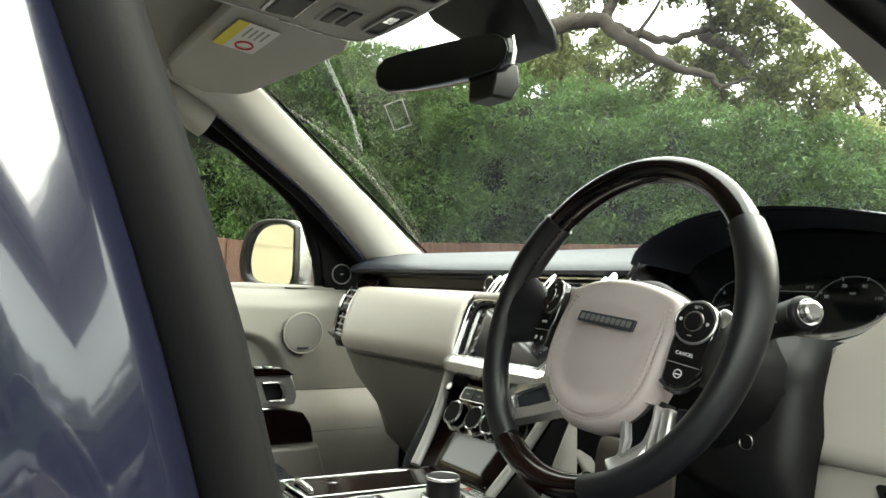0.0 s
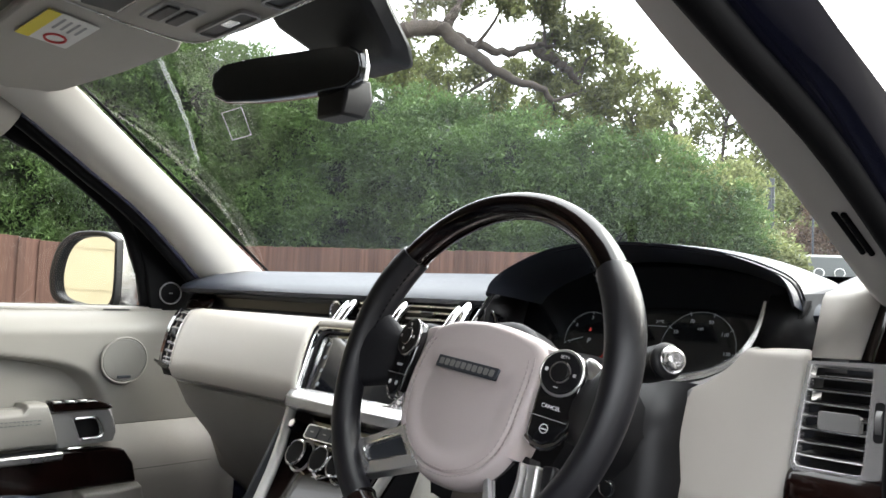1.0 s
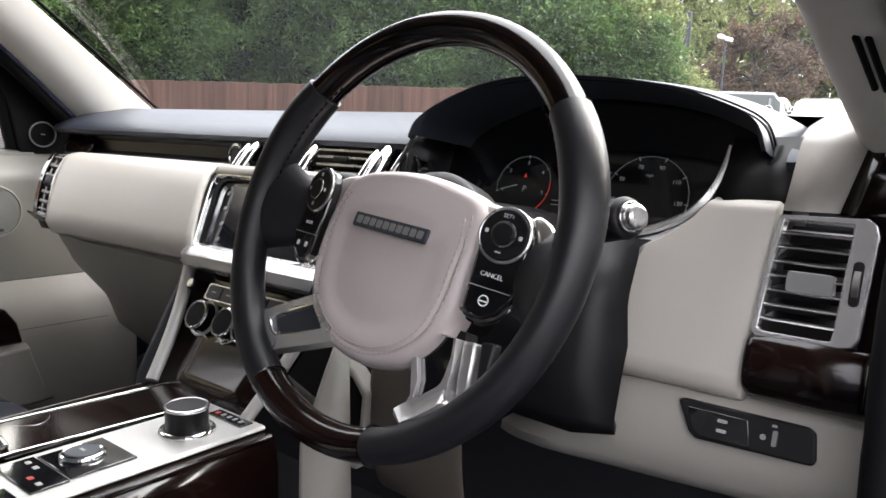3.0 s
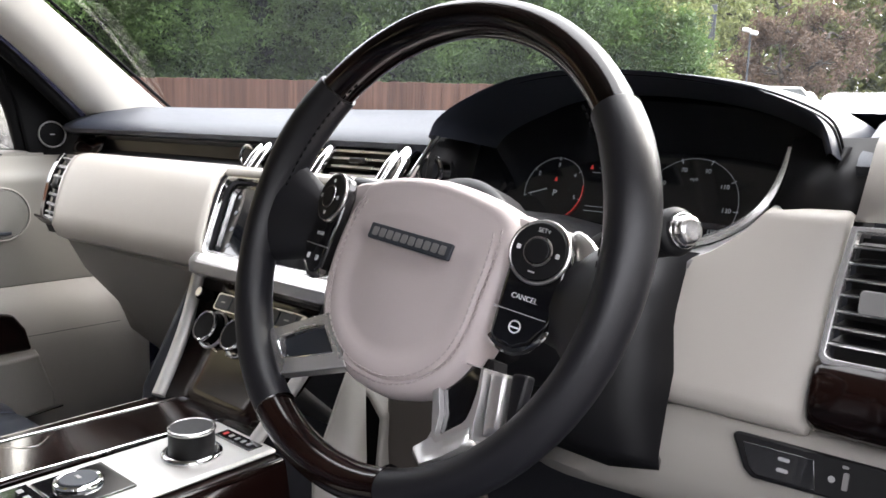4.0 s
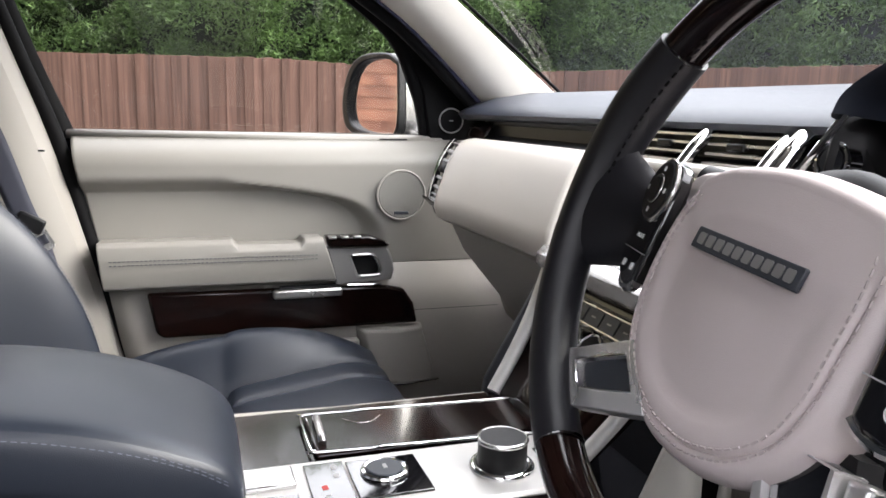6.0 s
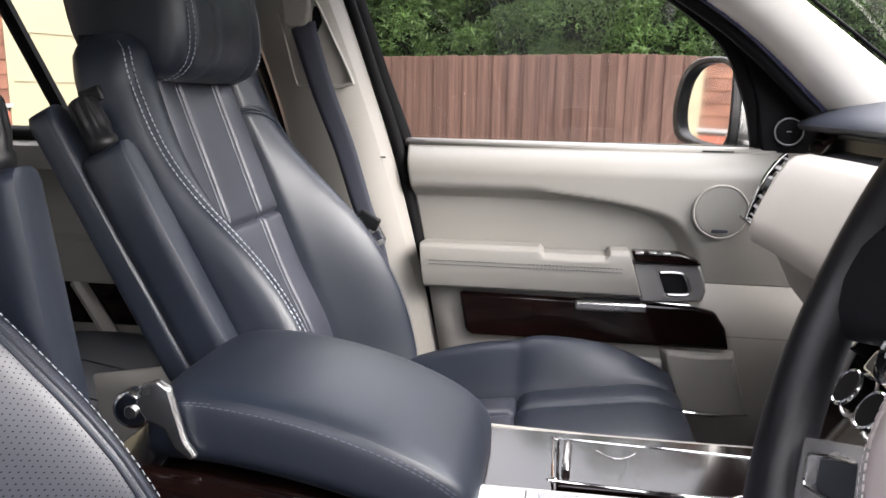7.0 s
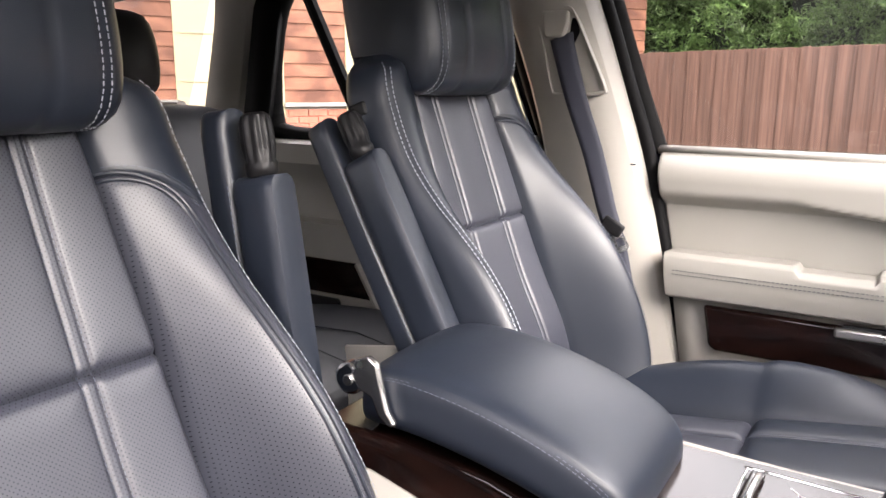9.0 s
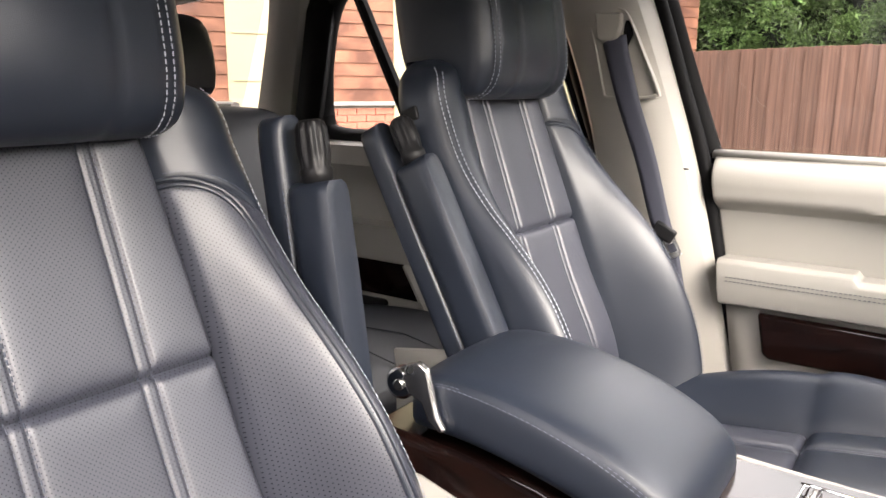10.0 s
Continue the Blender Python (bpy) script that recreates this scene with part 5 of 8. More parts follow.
part("outer_skin", patch([swung([(0.03, 0, 0.35), (0.03, -0.40, 0.35), (0.03, -0.78, 0.35)]), swung([(0.07, 0, 0.85), (0.07, -0.40, 0.85), (0.07, -0.78, 0.85)]), swung([(0.05, 0, 1.12), (0.05, -0.4, 1.12), (0.05, -0.78, 1.12)]), swung([(-0.06, 0, 1.225), (-0.06, -0.4, 1.225), (-0.06, -0.76, 1.225)])]), PAINT, ddoor, solid=0.01)
part("upper_panel", patch([swung([(-0.12, 0, z), (-0.14, -0.4, z), (-0.12, -0.76, z)]) for z in (0.4, 0.7, 1.0, 1.2)] + [swung([(-0.07, 0, 1.23), (-0.07, -0.4, 1.23), (-0.07, -0.76, 1.23)])]), CREAM, ddoor, "cream leather inner panel", solid=-0.01)
part("door_edge", patch([swung([(-0.12, 0.002, 0.4), (0.05, 0.002, 0.4)]), swung([(-0.12, 0.002, 1.22), (-0.05, 0.002, 1.22)])]), PAINT, ddoor, solid=0.01)
fr = spline([(-0.07, -0.04, 1.23), (-0.075, -0.12, 1.33), (-0.095, -0.26, 1.45), (-0.12, -0.40, 1.545), (-0.15, -0.56, 1.615), (-0.165, -0.72, 1.63), (-0.16, -0.83, 1.60), (-0.13, -0.80, 1.45), (-0.08, -0.74, 1.23)], 46)
part("window_frame", tube(swung(fr), 0.022, 10, flat=1.4), RUBBER, ddoor, "black window surround")
part("frame_edge", tube(swung([p + Vector((0.035, 0.02, 0.015)) for p in fr]), 0.016, 10), PAINT, ddoor)
part("frame_edge", tube(swung([p + Vector((0.0, -0.035, -0.03)) for p in fr[:28]]), 0.006, 8), SATIN, ddoor, "bright frame strip")
bm = bmesh.new()
bm.faces.new([bm.verts.new(OPEN @ (p + Vector((0.01, 0, 0)))) for p in fr])
pane = part("pane", bm, GLASS_SIDE, ddoor)
pane.visible_shadow = False
part("door_check", tube([(0.80, 1.13, 0.95), (0.93, 1.05, 0.95)], 0.012, 8), PLASTIC, ddoor)
# door aperture lining ahead of the driver's knees
part("hinge_pillar", patch([[(0.74, 1.02, 0.45), (0.80, 1.10, 0.45), (0.90, 1.165, 0.45)], [(0.735, 1.02, 0.9), (0.80, 1.10, 0.9), (0.90, 1.165, 0.9)], [(0.73, 1.04, 1.28), (0.80, 1.12, 1.28), (0.86, 1.165, 1.22)]]), PAINT, car, solid=0.01)
part("door_seal", tube(spline([(0.74, 1.03, 0.5), (0.732, 1.005, 0.8), (0.728, 0.995, 1.05), (0.724, 1.01, 1.2), (0.722, 1.08, 1.29)], 20), 0.013, 10), RUBBER, car)


# ---------------------------------------------------------------- dashboard
dash = thing("dashboard", "cream and navy leather dashboard with chrome vents and veneer", "dashboard", (0, 1.2, 0.9))


def dash_line(x):
    """How far the dash bows away towards its ends."""
    return -0.02 * (x / 0.6) ** 2


# navy top pad
rows = []
for i in range(49):
    x = lerp(-0.70, 0.70, i / 48)
    d = dash_line(x) + (0.16 if 0.19 < x < 0.607 else 0.0)
    f = ws_base(x).y
    rows.append([(x, 1.192 + d, 1.275), (x, 1.178 + d, 1.279), (x, 1.173 + d, 1.286), (x, 1.178 + d, 1.293), (x, 1.20 + d, 1.303), (x, 1.24 + d, 1.318), (x, 1.30 + d, 1.329), (x, lerp(1.30, f, 0.5), 1.331), (x, f - 0.005, 1.322)])
part("top_pad", patch(rows), NAVY_DASH, dash, "dark navy leather top pad", solid=-0.006)
# dark recessed band under the pad, where the vents sit
rows = []
for i in range(41):
    x = lerp(-0.64, 0.175, i / 40)
    d = dash_line(x)
    rows.append([(x, 1.196 + d, 1.279), (x, 1.203 + d, 1.268), (x, 1.200 + d, 1.25), (x, 1.15 + d, 1.234)])
part("vent_band", patch(rows), NAVY_DARK, dash, "dark navy leather band", solid=-0.006)


def fascia(x0, x1, n, name, label):
    rows = []
    for i in range(n + 1):
        x = lerp(x0, x1, i / n)
        d = dash_line(x)
        out = 0.0
        prof = [(1.165, 1.2375), (1.145, 1.2400), (1.128, 1.2375), (1.115, 1.229), (1.098, 1.208), (1.080, 1.180), (1.064, 1.152), (1.057, 1.135), (1.060, 1.123), (1.075, 1.116), (1.10, 1.113)]
        skew = lambda z: (1.24 - z) * 0.62 * max(0, (-0.40 - x) / 0.16) + (1.238 - z) * 0.46 * max(0, (x + 0.40) / 0.248)
        rows.append([(x + skew(z), y + d - out, z) for y, z in prof])
    return part(name, patch(rows), CREAM, dash, label, solid=-0.006)


ff = fascia(-0.560, -0.152, 34, "passenger_fascia", "smooth cream leather fascia in front of the passenger")
part("seam", tube([(-0.187 + (1.238 - z) * 0.40, y + dash_line(-0.187), z + 0.0006) for y, z in ((1.145, 1.2400), (1.128, 1.2375), (1.115, 1.229), (1.098, 1.208), (1.080, 1.180), (1.064, 1.152), (1.057, 1.135))], 0.0009, 6), GREY_PRINT, ff)
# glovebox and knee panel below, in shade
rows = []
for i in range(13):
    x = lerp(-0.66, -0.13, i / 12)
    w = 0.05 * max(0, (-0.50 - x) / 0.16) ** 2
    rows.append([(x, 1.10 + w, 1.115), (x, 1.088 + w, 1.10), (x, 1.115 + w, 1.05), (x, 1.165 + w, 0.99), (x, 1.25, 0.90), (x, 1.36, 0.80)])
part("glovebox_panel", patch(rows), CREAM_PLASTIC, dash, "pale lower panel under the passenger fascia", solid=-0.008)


def drv(x, z, off=0.0):
    """A place on the driver's end of the dash, which leans back a little; off stands proud of it."""
    return Vector((x, 1.088 + 0.25 * (z - 1.10) - 0.97 * off, z + 0.24 * off))


DRV = Matrix(((1, 0, 0, 0.655), (0, 0.2425, -0.9701, 1.112), (0, 0.9701, 0.2425, 1.196), (0, 0, 0, 1)))
# upright air vent: satin frame, broad on its outer side, with seven slats
fo = [(-0.033, 0.048), (0.030, 0.050), (0.036, 0.046), (0.0385, 0.038), (0.036, -0.040), (0.033, -0.047), (0.026, -0.049), (-0.037, -0.051), (-0.0405, -0.046), (-0.038, 0.0)]
fi = [(-0.0285, 0.0445), (0.010, 0.0445), (0.0205, 0.0445), (0.0208, 0.036), (0.0180, -0.038), (0.0170, -0.0455), (0.010, -0.0460), (-0.033, -0.0460), (-0.0358, -0.043), (-0.033, 0.0)]
v = part("air_vent", frame_slab(fo, fi, 0.014, DRV @ Matrix.Translation((0, 0, -0.002))), SILVER_TRIM, dash, "satin framed upright air vent with slats", bevel=0.0022, segs=3)
part("vent_back", slab([(-0.040, -0.048), (0.024, -0.048), (0.024, 0.047), (-0.033, 0.047)], 0.004, DRV @ Matrix.Translation((0, 0, -0.040))), PLASTIC, v)
for i in range(7):
    y = lerp(0.034, -0.036, i / 6)
    x0, x1 = lerp(-0.030, -0.035, i / 6), lerp(0.0205, 0.0175, i / 6)
    sl = [DRV @ Vector((x, y + dy, dz)) for x in (x0, x1) for dy, dz in ((-0.0005, 0.004), (0.0022, 0.0045), (0.0085, -0.028), (0.0055, -0.029))]
    part("slat", loft([sl[:4], sl[4:]]), PLASTIC, v)
    part("slat_edge", tube([DRV @ Vector((x0, y + 0.0004, 0.0046)), DRV @ Vector((x1, y + 0.0004, 0.0046))], 0.0013, 8), SATIN, v, "bright slat edge")
part("vent_tab", slab(rounded(0.034, 0.017, 0.003, 4, -0.004, -0.004), 0.012, DRV @ Matrix.Translation((0, 0, -0.002))), GREY_SATIN, v, "grey vent tab", bevel=0.002)
part("thumb_slot", slab(rounded(0.0075, 0.034, 0.003, 4, 0.0285, 0.0), 0.0126, DRV), PLASTIC, v)
part("thumb_wheel", drum(DRV @ Vector((0.0285, 0, 0.005)), 0.0125, 0.0045, (1, 0, 0), 28), GREY_SATIN, v)
# dark veneer round the vent: a bulging block below it and a tall face outside it
rows = [[drv(x, z, o + 0.006 * math.sin(math.pi * min(1, max(0, (x - 0.612) / 0.085)))) for x in (0.612, 0.628, 0.655, 0.682, 0.697, 0.703)] for z, o in ((1.148, 0.000), (1.142, 0.007), (1.130, 0.010), (1.114, 0.008), (1.106, 0.001), (1.103, -0.020))]
part("veneer_end", patch(rows), WOOD, dash, "dark gloss veneer below the vent", solid=-0.006, sub=1)
rows = [[drv(xa, z, -0.004), drv(xa + 0.012, z, 0.004), drv(xa + 0.032, z, -0.006), drv(xa + 0.045, z, -0.04)] for z, xa in ((1.104, 0.698), (1.15, 0.692), (1.20, 0.692), (1.245, 0.688), (1.249, 0.664), (1.275, 0.670), (1.303, 0.676))]
part("veneer_end", patch(rows), WOOD, dash, "dark gloss veneer beside the vent", solid=-0.006)
# cream corner above the vent, folding forward to the windscreen
rows = [[drv(0.6225, 1.2475), drv(0.643, 1.248), drv(0.663, 1.2485)], [drv(0.6275, 1.299), drv(0.650, 1.2985), drv(0.6755, 1.298)], [drv(0.628, 1.304, -0.004), drv(0.651, 1.3035, -0.004), drv(0.676, 1.303, -0.004)],
        [(0.640, 1.19, 1.312), (0.662, 1.188, 1.312), (0.690, 1.183, 1.311)], [(0.652, 1.27, 1.330), (0.680, 1.26, 1.330), (0.712, 1.24, 1.326)]]
part("corner_trim", patch(rows), CREAM, dash, "cream leather dash corner", solid=-0.006)


def fascia_end(u, off, lift):
    """A place on the passenger end of the fascia: u runs down it, off goes outward, lift off the face."""
    prof = spline([(0, 1.142, 1.2400), (0, 1.126, 1.2365), (0, 1.098, 1.208), (0, 1.080, 1.180), (0, 1.064, 1.152), (0, 1.058, 1.137)], 25)
    k = min(int(u * 24), 23)
    p = prof[k].lerp(prof[k + 1], u * 24 - k)
    d = (prof[k + 1] - prof[k]).normalized()
    nrm = Vector((0, d.z, -d.y))
    if nrm.y > 0:
        nrm = -nrm
    x = -0.562 + (1.24 - p.z) * 0.62 * 1.025
    return Vector((x - off, p.y + dash_line(x) - off * 0.12, p.z + off * 0.1)) + nrm * lift


grid = [lerp(0.16, 1.0, i / 24) for i in range(25)]
v = part("air_vent", patch([[fascia_end(u, 0.002, -0.004), fascia_end(u, 0.002, 0.0015), fascia_end(u, 0.008, 0.0015), fascia_end(u, 0.008, -0.004)] for u in grid]), SILVER, dash, "narrow slatted end vent beside the passenger fascia", solid=-0.002)
part("vent_back", patch([[fascia_end(u, 0.004, -0.016), fascia_end(u, 0.050, -0.016)] for u in grid]), PLASTIC, v, solid=-0.003)
part("vent_rim", patch([[fascia_end(u, 0.040, -0.006), fascia_end(u, 0.042, 0.001), fascia_end(u, 0.052, 0.000), fascia_end(u, 0.090, -0.030)] for u in grid]), PIANO, v, solid=-0.002)
for i in range(8):
    u = lerp(0.22, 0.92, i / 7)
    part("slat", patch([[fascia_end(u - 0.018, o_, -0.003), fascia_end(u + 0.014, o_, -0.001), fascia_end(u + 0.022, o_, -0.012)] for o_ in (0.009, 0.025, 0.041)]), GREY_SATIN, v, solid=0.0015)
part("vent_tab", patch([[fascia_end(u, o_, 0.003) for o_ in (0.019, 0.031)] for u in (0.44, 0.50, 0.56)]), PLASTIC, v, solid=-0.008)
part("vent_cap", patch([[fascia_end(u, o_, 0.002 - 0.012 * max(0, u - 1)) for o_ in (-0.001, 0.03, 0.066)] for u in (0.955, 0.98, 1.0)] + [[fascia_end(1.0, o_, -0.012) + Vector((0, 0, -0.008)) for o_ in (-0.001, 0.03, 0.066)]]), WOOD, v, "dark gloss veneer under the vent", solid=-0.004)
part("veneer_end", patch([[(-0.562, 1.150, 1.238), (-0.640, 1.160, 1.238), (-0.715, 1.165, 1.235)], [(-0.575, 1.165, 1.258), (-0.645, 1.172, 1.258), (-0.718, 1.175, 1.256)], [(-0.600, 1.185, 1.276), (-0.655, 1.190, 1.277), (-0.720, 1.190, 1.276)], [(-0.640, 1.215, 1.290), (-0.68, 1.217, 1.291), (-0.722, 1.215, 1.290)]]), WOOD, dash, "dark gloss veneer at the dash end", solid=-0.006, sub=1)
part("end_cap", patch([[(-0.500, 1.050, 1.134), (-0.575, 1.052, 1.14), (-0.66, 1.10, 1.14)], [(-0.490, 1.055, 1.118), (-0.57, 1.06, 1.115), (-0.65, 1.11, 1.11)]]), PLASTIC, dash, solid=-0.006)

# centre vents with chrome bars and the round clock ends
cv = part("centre_vents", block((0.0, 1.206, 1.256), (0.37, 0.02, 0.044)), PLASTIC, dash, "pair of centre air vents with bright bars", bevel=0.004)
for x0, x1 in ((-0.108, -0.008), (0.012, 0.112)):
    for z in (1.2445, 1.2545, 1.2645, 1.2735):
        part("slat", block(((x0 + x1) / 2, 1.184 - 0.3 * (1.27 - z), z), (x1 - x0, 0.020, 0.0028)), SATIN, cv)
    part("vent_tab", block(((x0 + x1) / 2 - 0.006, 1.174, 1.2625), (0.026, 0.008, 0.008)), PLASTIC, cv, bevel=0.002)
for x, r in ((-0.143, 0.005), (-0.124, 0.0075), (0.002, 0.0075), (0.118, 0.006), (0.137, 0.011)):
    part("bright_bar", tube([(x + 0.004, 1.192, 1.2815), (x + 0.003, 1.180, 1.277), (x + 0.001, 1.163, 1.260), (x - 0.001, 1.151, 1.243), (x - 0.001, 1.155, 1.238)], [r * 0.7, r, r, r, r * 0.7], 12), CHROME, cv)
for x in (-0.172, 0.174):
    k = part("round_dial", drum((x, 1.184, 1.256), 0.0155, 0.018, (0, -1, 0.1), 32), PIANO, cv)
    part("dial_ring", ring_band((x, 1.175, 1.257), 0.0165, 0.0026, (0, -1, 0.1), 44, 8), CHROME, k)
    part("dial_face", drum((x, 1.1748, 1.257), 0.012, 0.002, (0, -1, 0.1), 32), NAVY_DARK, k)

# centre screen in its silver surround
SC = facing((0.002, 1.0935, 1.182), (0, -0.80, 0.60))
so = [(x, y) for x, y, _ in spline([(0.118, 0.062, 0), (0.145, 0.0605, 0), (0.153, 0.052, 0), (0.148, 0.030, 0), (0.116, -0.048, 0), (0.104, -0.0575, 0), (0.085, -0.060, 0), (0.0, -0.060, 0), (-0.085, -0.060, 0), (-0.104, -0.0575, 0), (-0.116, -0.048, 0), (-0.148, 0.030, 0), (-0.153, 0.052, 0), (-0.145, 0.0605, 0), (-0.118, 0.062, 0), (0.0, 0.062, 0), (0.118, 0.062, 0)], 81)][:-1]
si = [(x * 0.968, y * 0.925) for x, y in so]
part("screen_surround", frame_slab(so, si, 0.010, SC @ Matrix.Translation((0, 0, -0.004))), CHROME, dash, "bright edge round the touch screen", bevel=0.0015, segs=2)
part("screen_back", slab(so, 0.010, SC @ Matrix.Translation((0, 0, -0.026))), PLASTIC, dash)
part("touch_screen", slab(si, 0.004, SC @ Matrix.Translation((0, 0, -0.0125))), SCREEN, dash, "dark glossy touch screen")
for i in range(4):
    part("screen_key", slab(rounded(0.006, 0.006, 0.001, 3, -0.118 + i * 0.011, 0.036 - i * 0.024), 0.0006, SC @ Matrix.Translation((0, 0, -0.0083))), WHITE_INK, dash)
rows = []
for i in range(21):
    x = lerp(-0.112, 0.19, i / 20)
    rows.append([(x, 1.066, 1.1365), (x, 1.052, 1.1345), (x, 1.045, 1.128), (x, 1.045, 1.119), (x, 1.056, 1.112), (x, 1.09, 1.110)])
part("lower_bar", patch(rows), SILVER_TRIM, dash, "satin silver bar under the screen", solid=-0.005)
part("upper_ledge", patch([[(x, 1.17, 1.2375), (x, 1.145, 1.2400), (x, 1.131, 1.2385), (x, 1.126, 1.232)] for x in (-0.152, 0, 0.21)]), CREAM, dash, solid=-0.005)

# ---------------------------------------------------------------- instrument binnacle
hood = []
ARCH = spline([(0.185, 0, 1.300), (0.196, 0, 1.318), (0.230, 0, 1.338), (0.29, 0, 1.359), (0.36, 0, 1.367), (0.44, 0, 1.364), (0.51, 0, 1.354), (0.555, 0, 1.341), (0.588, 0, 1.324), (0.600, 0, 1.297)], 48)
for p in ARCH:
    c = Vector((0.40, 0, 1.24))
    r = Vector((p.x, 0, p.z))
    i_ = r.lerp(c, 0.050)
    hood.append([(r.x, 1.42, max(r.z - 0.03, 1.30)), (r.x, 1.33, r.z - 0.004), (r.x, 1.22, r.z), (r.x, 1.180, r.z - 0.004), (r.x, 1.160, r.z - 0.010), (lerp(r.x, i_.x, 0.4), 1.150, lerp(r.z, i_.z, 0.4)), (i_.x, 1.156, i_.z), (lerp(i_.x, c.x, 0.05), 1.20, i_.z - 0.006), (lerp(i_.x, c.x, 0.1), 1.262, i_.z - 0.016)])
hd = part("binnacle_hood", patch(hood), NAVY_DASH, dash, "arched navy leather instrument hood", sub=1)
for off, dz in ((0.008, -0.0075), (0.015, -0.0045)):
    part("seam", tube([(p.x, 1.158 + off, p.z + dz) for p in ARCH[2:-1]], 0.0011, 6), RUBBER, hd)
CL = facing((0.395, 1.242, 1.262), (0, -0.93, 0.36))
cluster = part("instrument_screen", slab([(-0.205, -0.065), (0.175, -0.065), (0.205, 0.03), (0.15, 0.075), (-0.02, 0.105), (-0.14, 0.08), (-0.205, 0.03)], 0.004, CL), SCREEN, dash, "black glass instrument display")


def gauge(cx, cy, r, a0, a1, labels, ink, size):
    pts = [CL @ Vector((cx + r * math.cos(radians(a)), cy + r * math.sin(radians(a)), 0.0055)) for a in [lerp(a0, a1, i / 40) for i in range(41)]]
    part("scale", tube(pts, 0.00028, 5), WHITE_INK, cluster)
    for i, t in enumerate(labels):
        a = radians(lerp(a0, a1, i / (len(labels) - 1)))
        e = Vector((math.cos(a), math.sin(a), 0))
        part("tick", tube([CL @ (Vector((cx, cy, 0.0055)) + e * r * 0.93), CL @ (Vector((cx, cy, 0.0055)) + e * r * 1.03)], 0.0005, 5), WHITE_INK, cluster)
        if t:
            lettering(t, size, CL @ Matrix.Translation((cx + e.x * r * 0.78, cy + e.y * r * 0.78, 0.005)), ink, cluster, "numeral")


gauge(-0.090, -0.022, 0.036, 195, -15, ["1", "2", "3", "4", "5"], WHITE_INK, 0.0064)
gauge(0.062, -0.026, 0.047, 222, -42, ["", "30", "50", "70", "90", "110", "130", "150"], WHITE_INK, 0.0062)
lettering("P", 0.010, CL @ Matrix.Translation((-0.088, -0.026, 0.005)), WHITE_INK, cluster, "gear_letter")
lettering("12:40", 0.0052, CL @ Matrix.Translation((-0.036, 0.006, 0.005)), WHITE_INK, cluster, "clock_reading")
lettering("21°C", 0.0052, CL @ Matrix.Translation((0.008, 0.006, 0.005)), WHITE_INK, cluster, "temperature_reading")
lettering("mph", 0.0045, CL @ Matrix.Translation((0.062, 0.000, 0.005)), WHITE_INK, cluster, "unit_marking")
part("red_zone", tube([CL @ Vector((-0.090 + 0.036 * math.cos(radians(a)), -0.022 + 0.036 * math.sin(radians(a)), 0.006)) for a in range(-50, 15, 5)], 0.0005, 5), RED_INK, cluster)
part("pointer", tube([CL @ Vector((-0.098, -0.022, 0.006)), CL @ Vector((-0.120, -0.029, 0.006))], 0.0006, 5), WHITE_INK, cluster)
for tri in ([(-0.014, -0.030), (-0.002, -0.030), (-0.008, -0.019)], [(-0.092, -0.012), (-0.088, -0.012), (-0.090, -0.007)], [(-0.052, 0.004), (-0.048, 0.004), (-0.050, 0.009)]):
    part("warning_light", slab(tri, 0.0005, CL @ Matrix.Translation((0, 0, 0.0045))), RED_INK, cluster)
for y in (0.0, -0.037, -0.042):
    part("display_line", slab([(-0.048, y), (0.018, y), (0.018, y + 0.0006), (-0.048, y + 0.0006)], 0.0005, CL @ Matrix.Translation((0, 0, 0.0045))), WHITE_INK, cluster)
# dark cheeks inside the hood and the bright strips at its sides
part("binnacle_floor", patch([[(x, 1.262, 1.205), (x, 1.20, 1.198), (x, 1.14, 1.195)] for x in (0.17, 0.3, 0.45, 0.60)]), PLASTIC, dash, solid=-0.005)
part("binnacle_side", patch([[(0.19, 1.27, 1.20), (0.19, 1.27, 1.32)], [(0.17, 1.165, 1.20), (0.183, 1.17, 1.30)]]), PLASTIC, dash, solid=0.004)
part("binnacle_side", patch([[(0.60, 1.27, 1.20), (0.615, 1.27, 1.31)], [(0.572, 1.165, 1.22), (0.600, 1.165, 1.30)]]), PLASTIC, dash, solid=0.004)
part("bright_strip", tube(spline([(0.192, 1.166, 1.298), (0.178, 1.158, 1.272), (0.160, 1.148, 1.24)], 12), 0.0035, 8), CHROME, dash)
part("bright_strip", tube(spline([(0.5605, 1.168, 1.298), (0.5575, 1.163, 1.276), (0.551, 1.156, 1.254), (0.540, 1.148, 1.2385), (0.520, 1.138, 1.2245), (0.497, 1.128, 1.2165), (0.47, 1.12, 1.213), (0.38, 1.12, 1.212)], 48), [0.0018 + 0.0026 * min(1, i / 14) for i in range(48)], 8), SATIN, dash, "satin silver strip under the instruments")
rows = [[(0.556, 1.158, 1.262), (0.566, 1.13, 1.2505)], [(0.548, 1.150, 1.244), (0.556, 1.122, 1.238)], [(0.528, 1.140, 1.2265), (0.535, 1.114, 1.2175)], [(0.500, 1.126, 1.2135), (0.508, 1.105, 1.2035)], [(0.47, 1.118, 1.210), (0.475, 1.095, 1.198)], [(0.38, 1.12, 1.209), (0.38, 1.09, 1.19)]]
part("binnacle_ledge", patch(rows), GREY_SATIN, dash, solid=-0.014, sub=1)
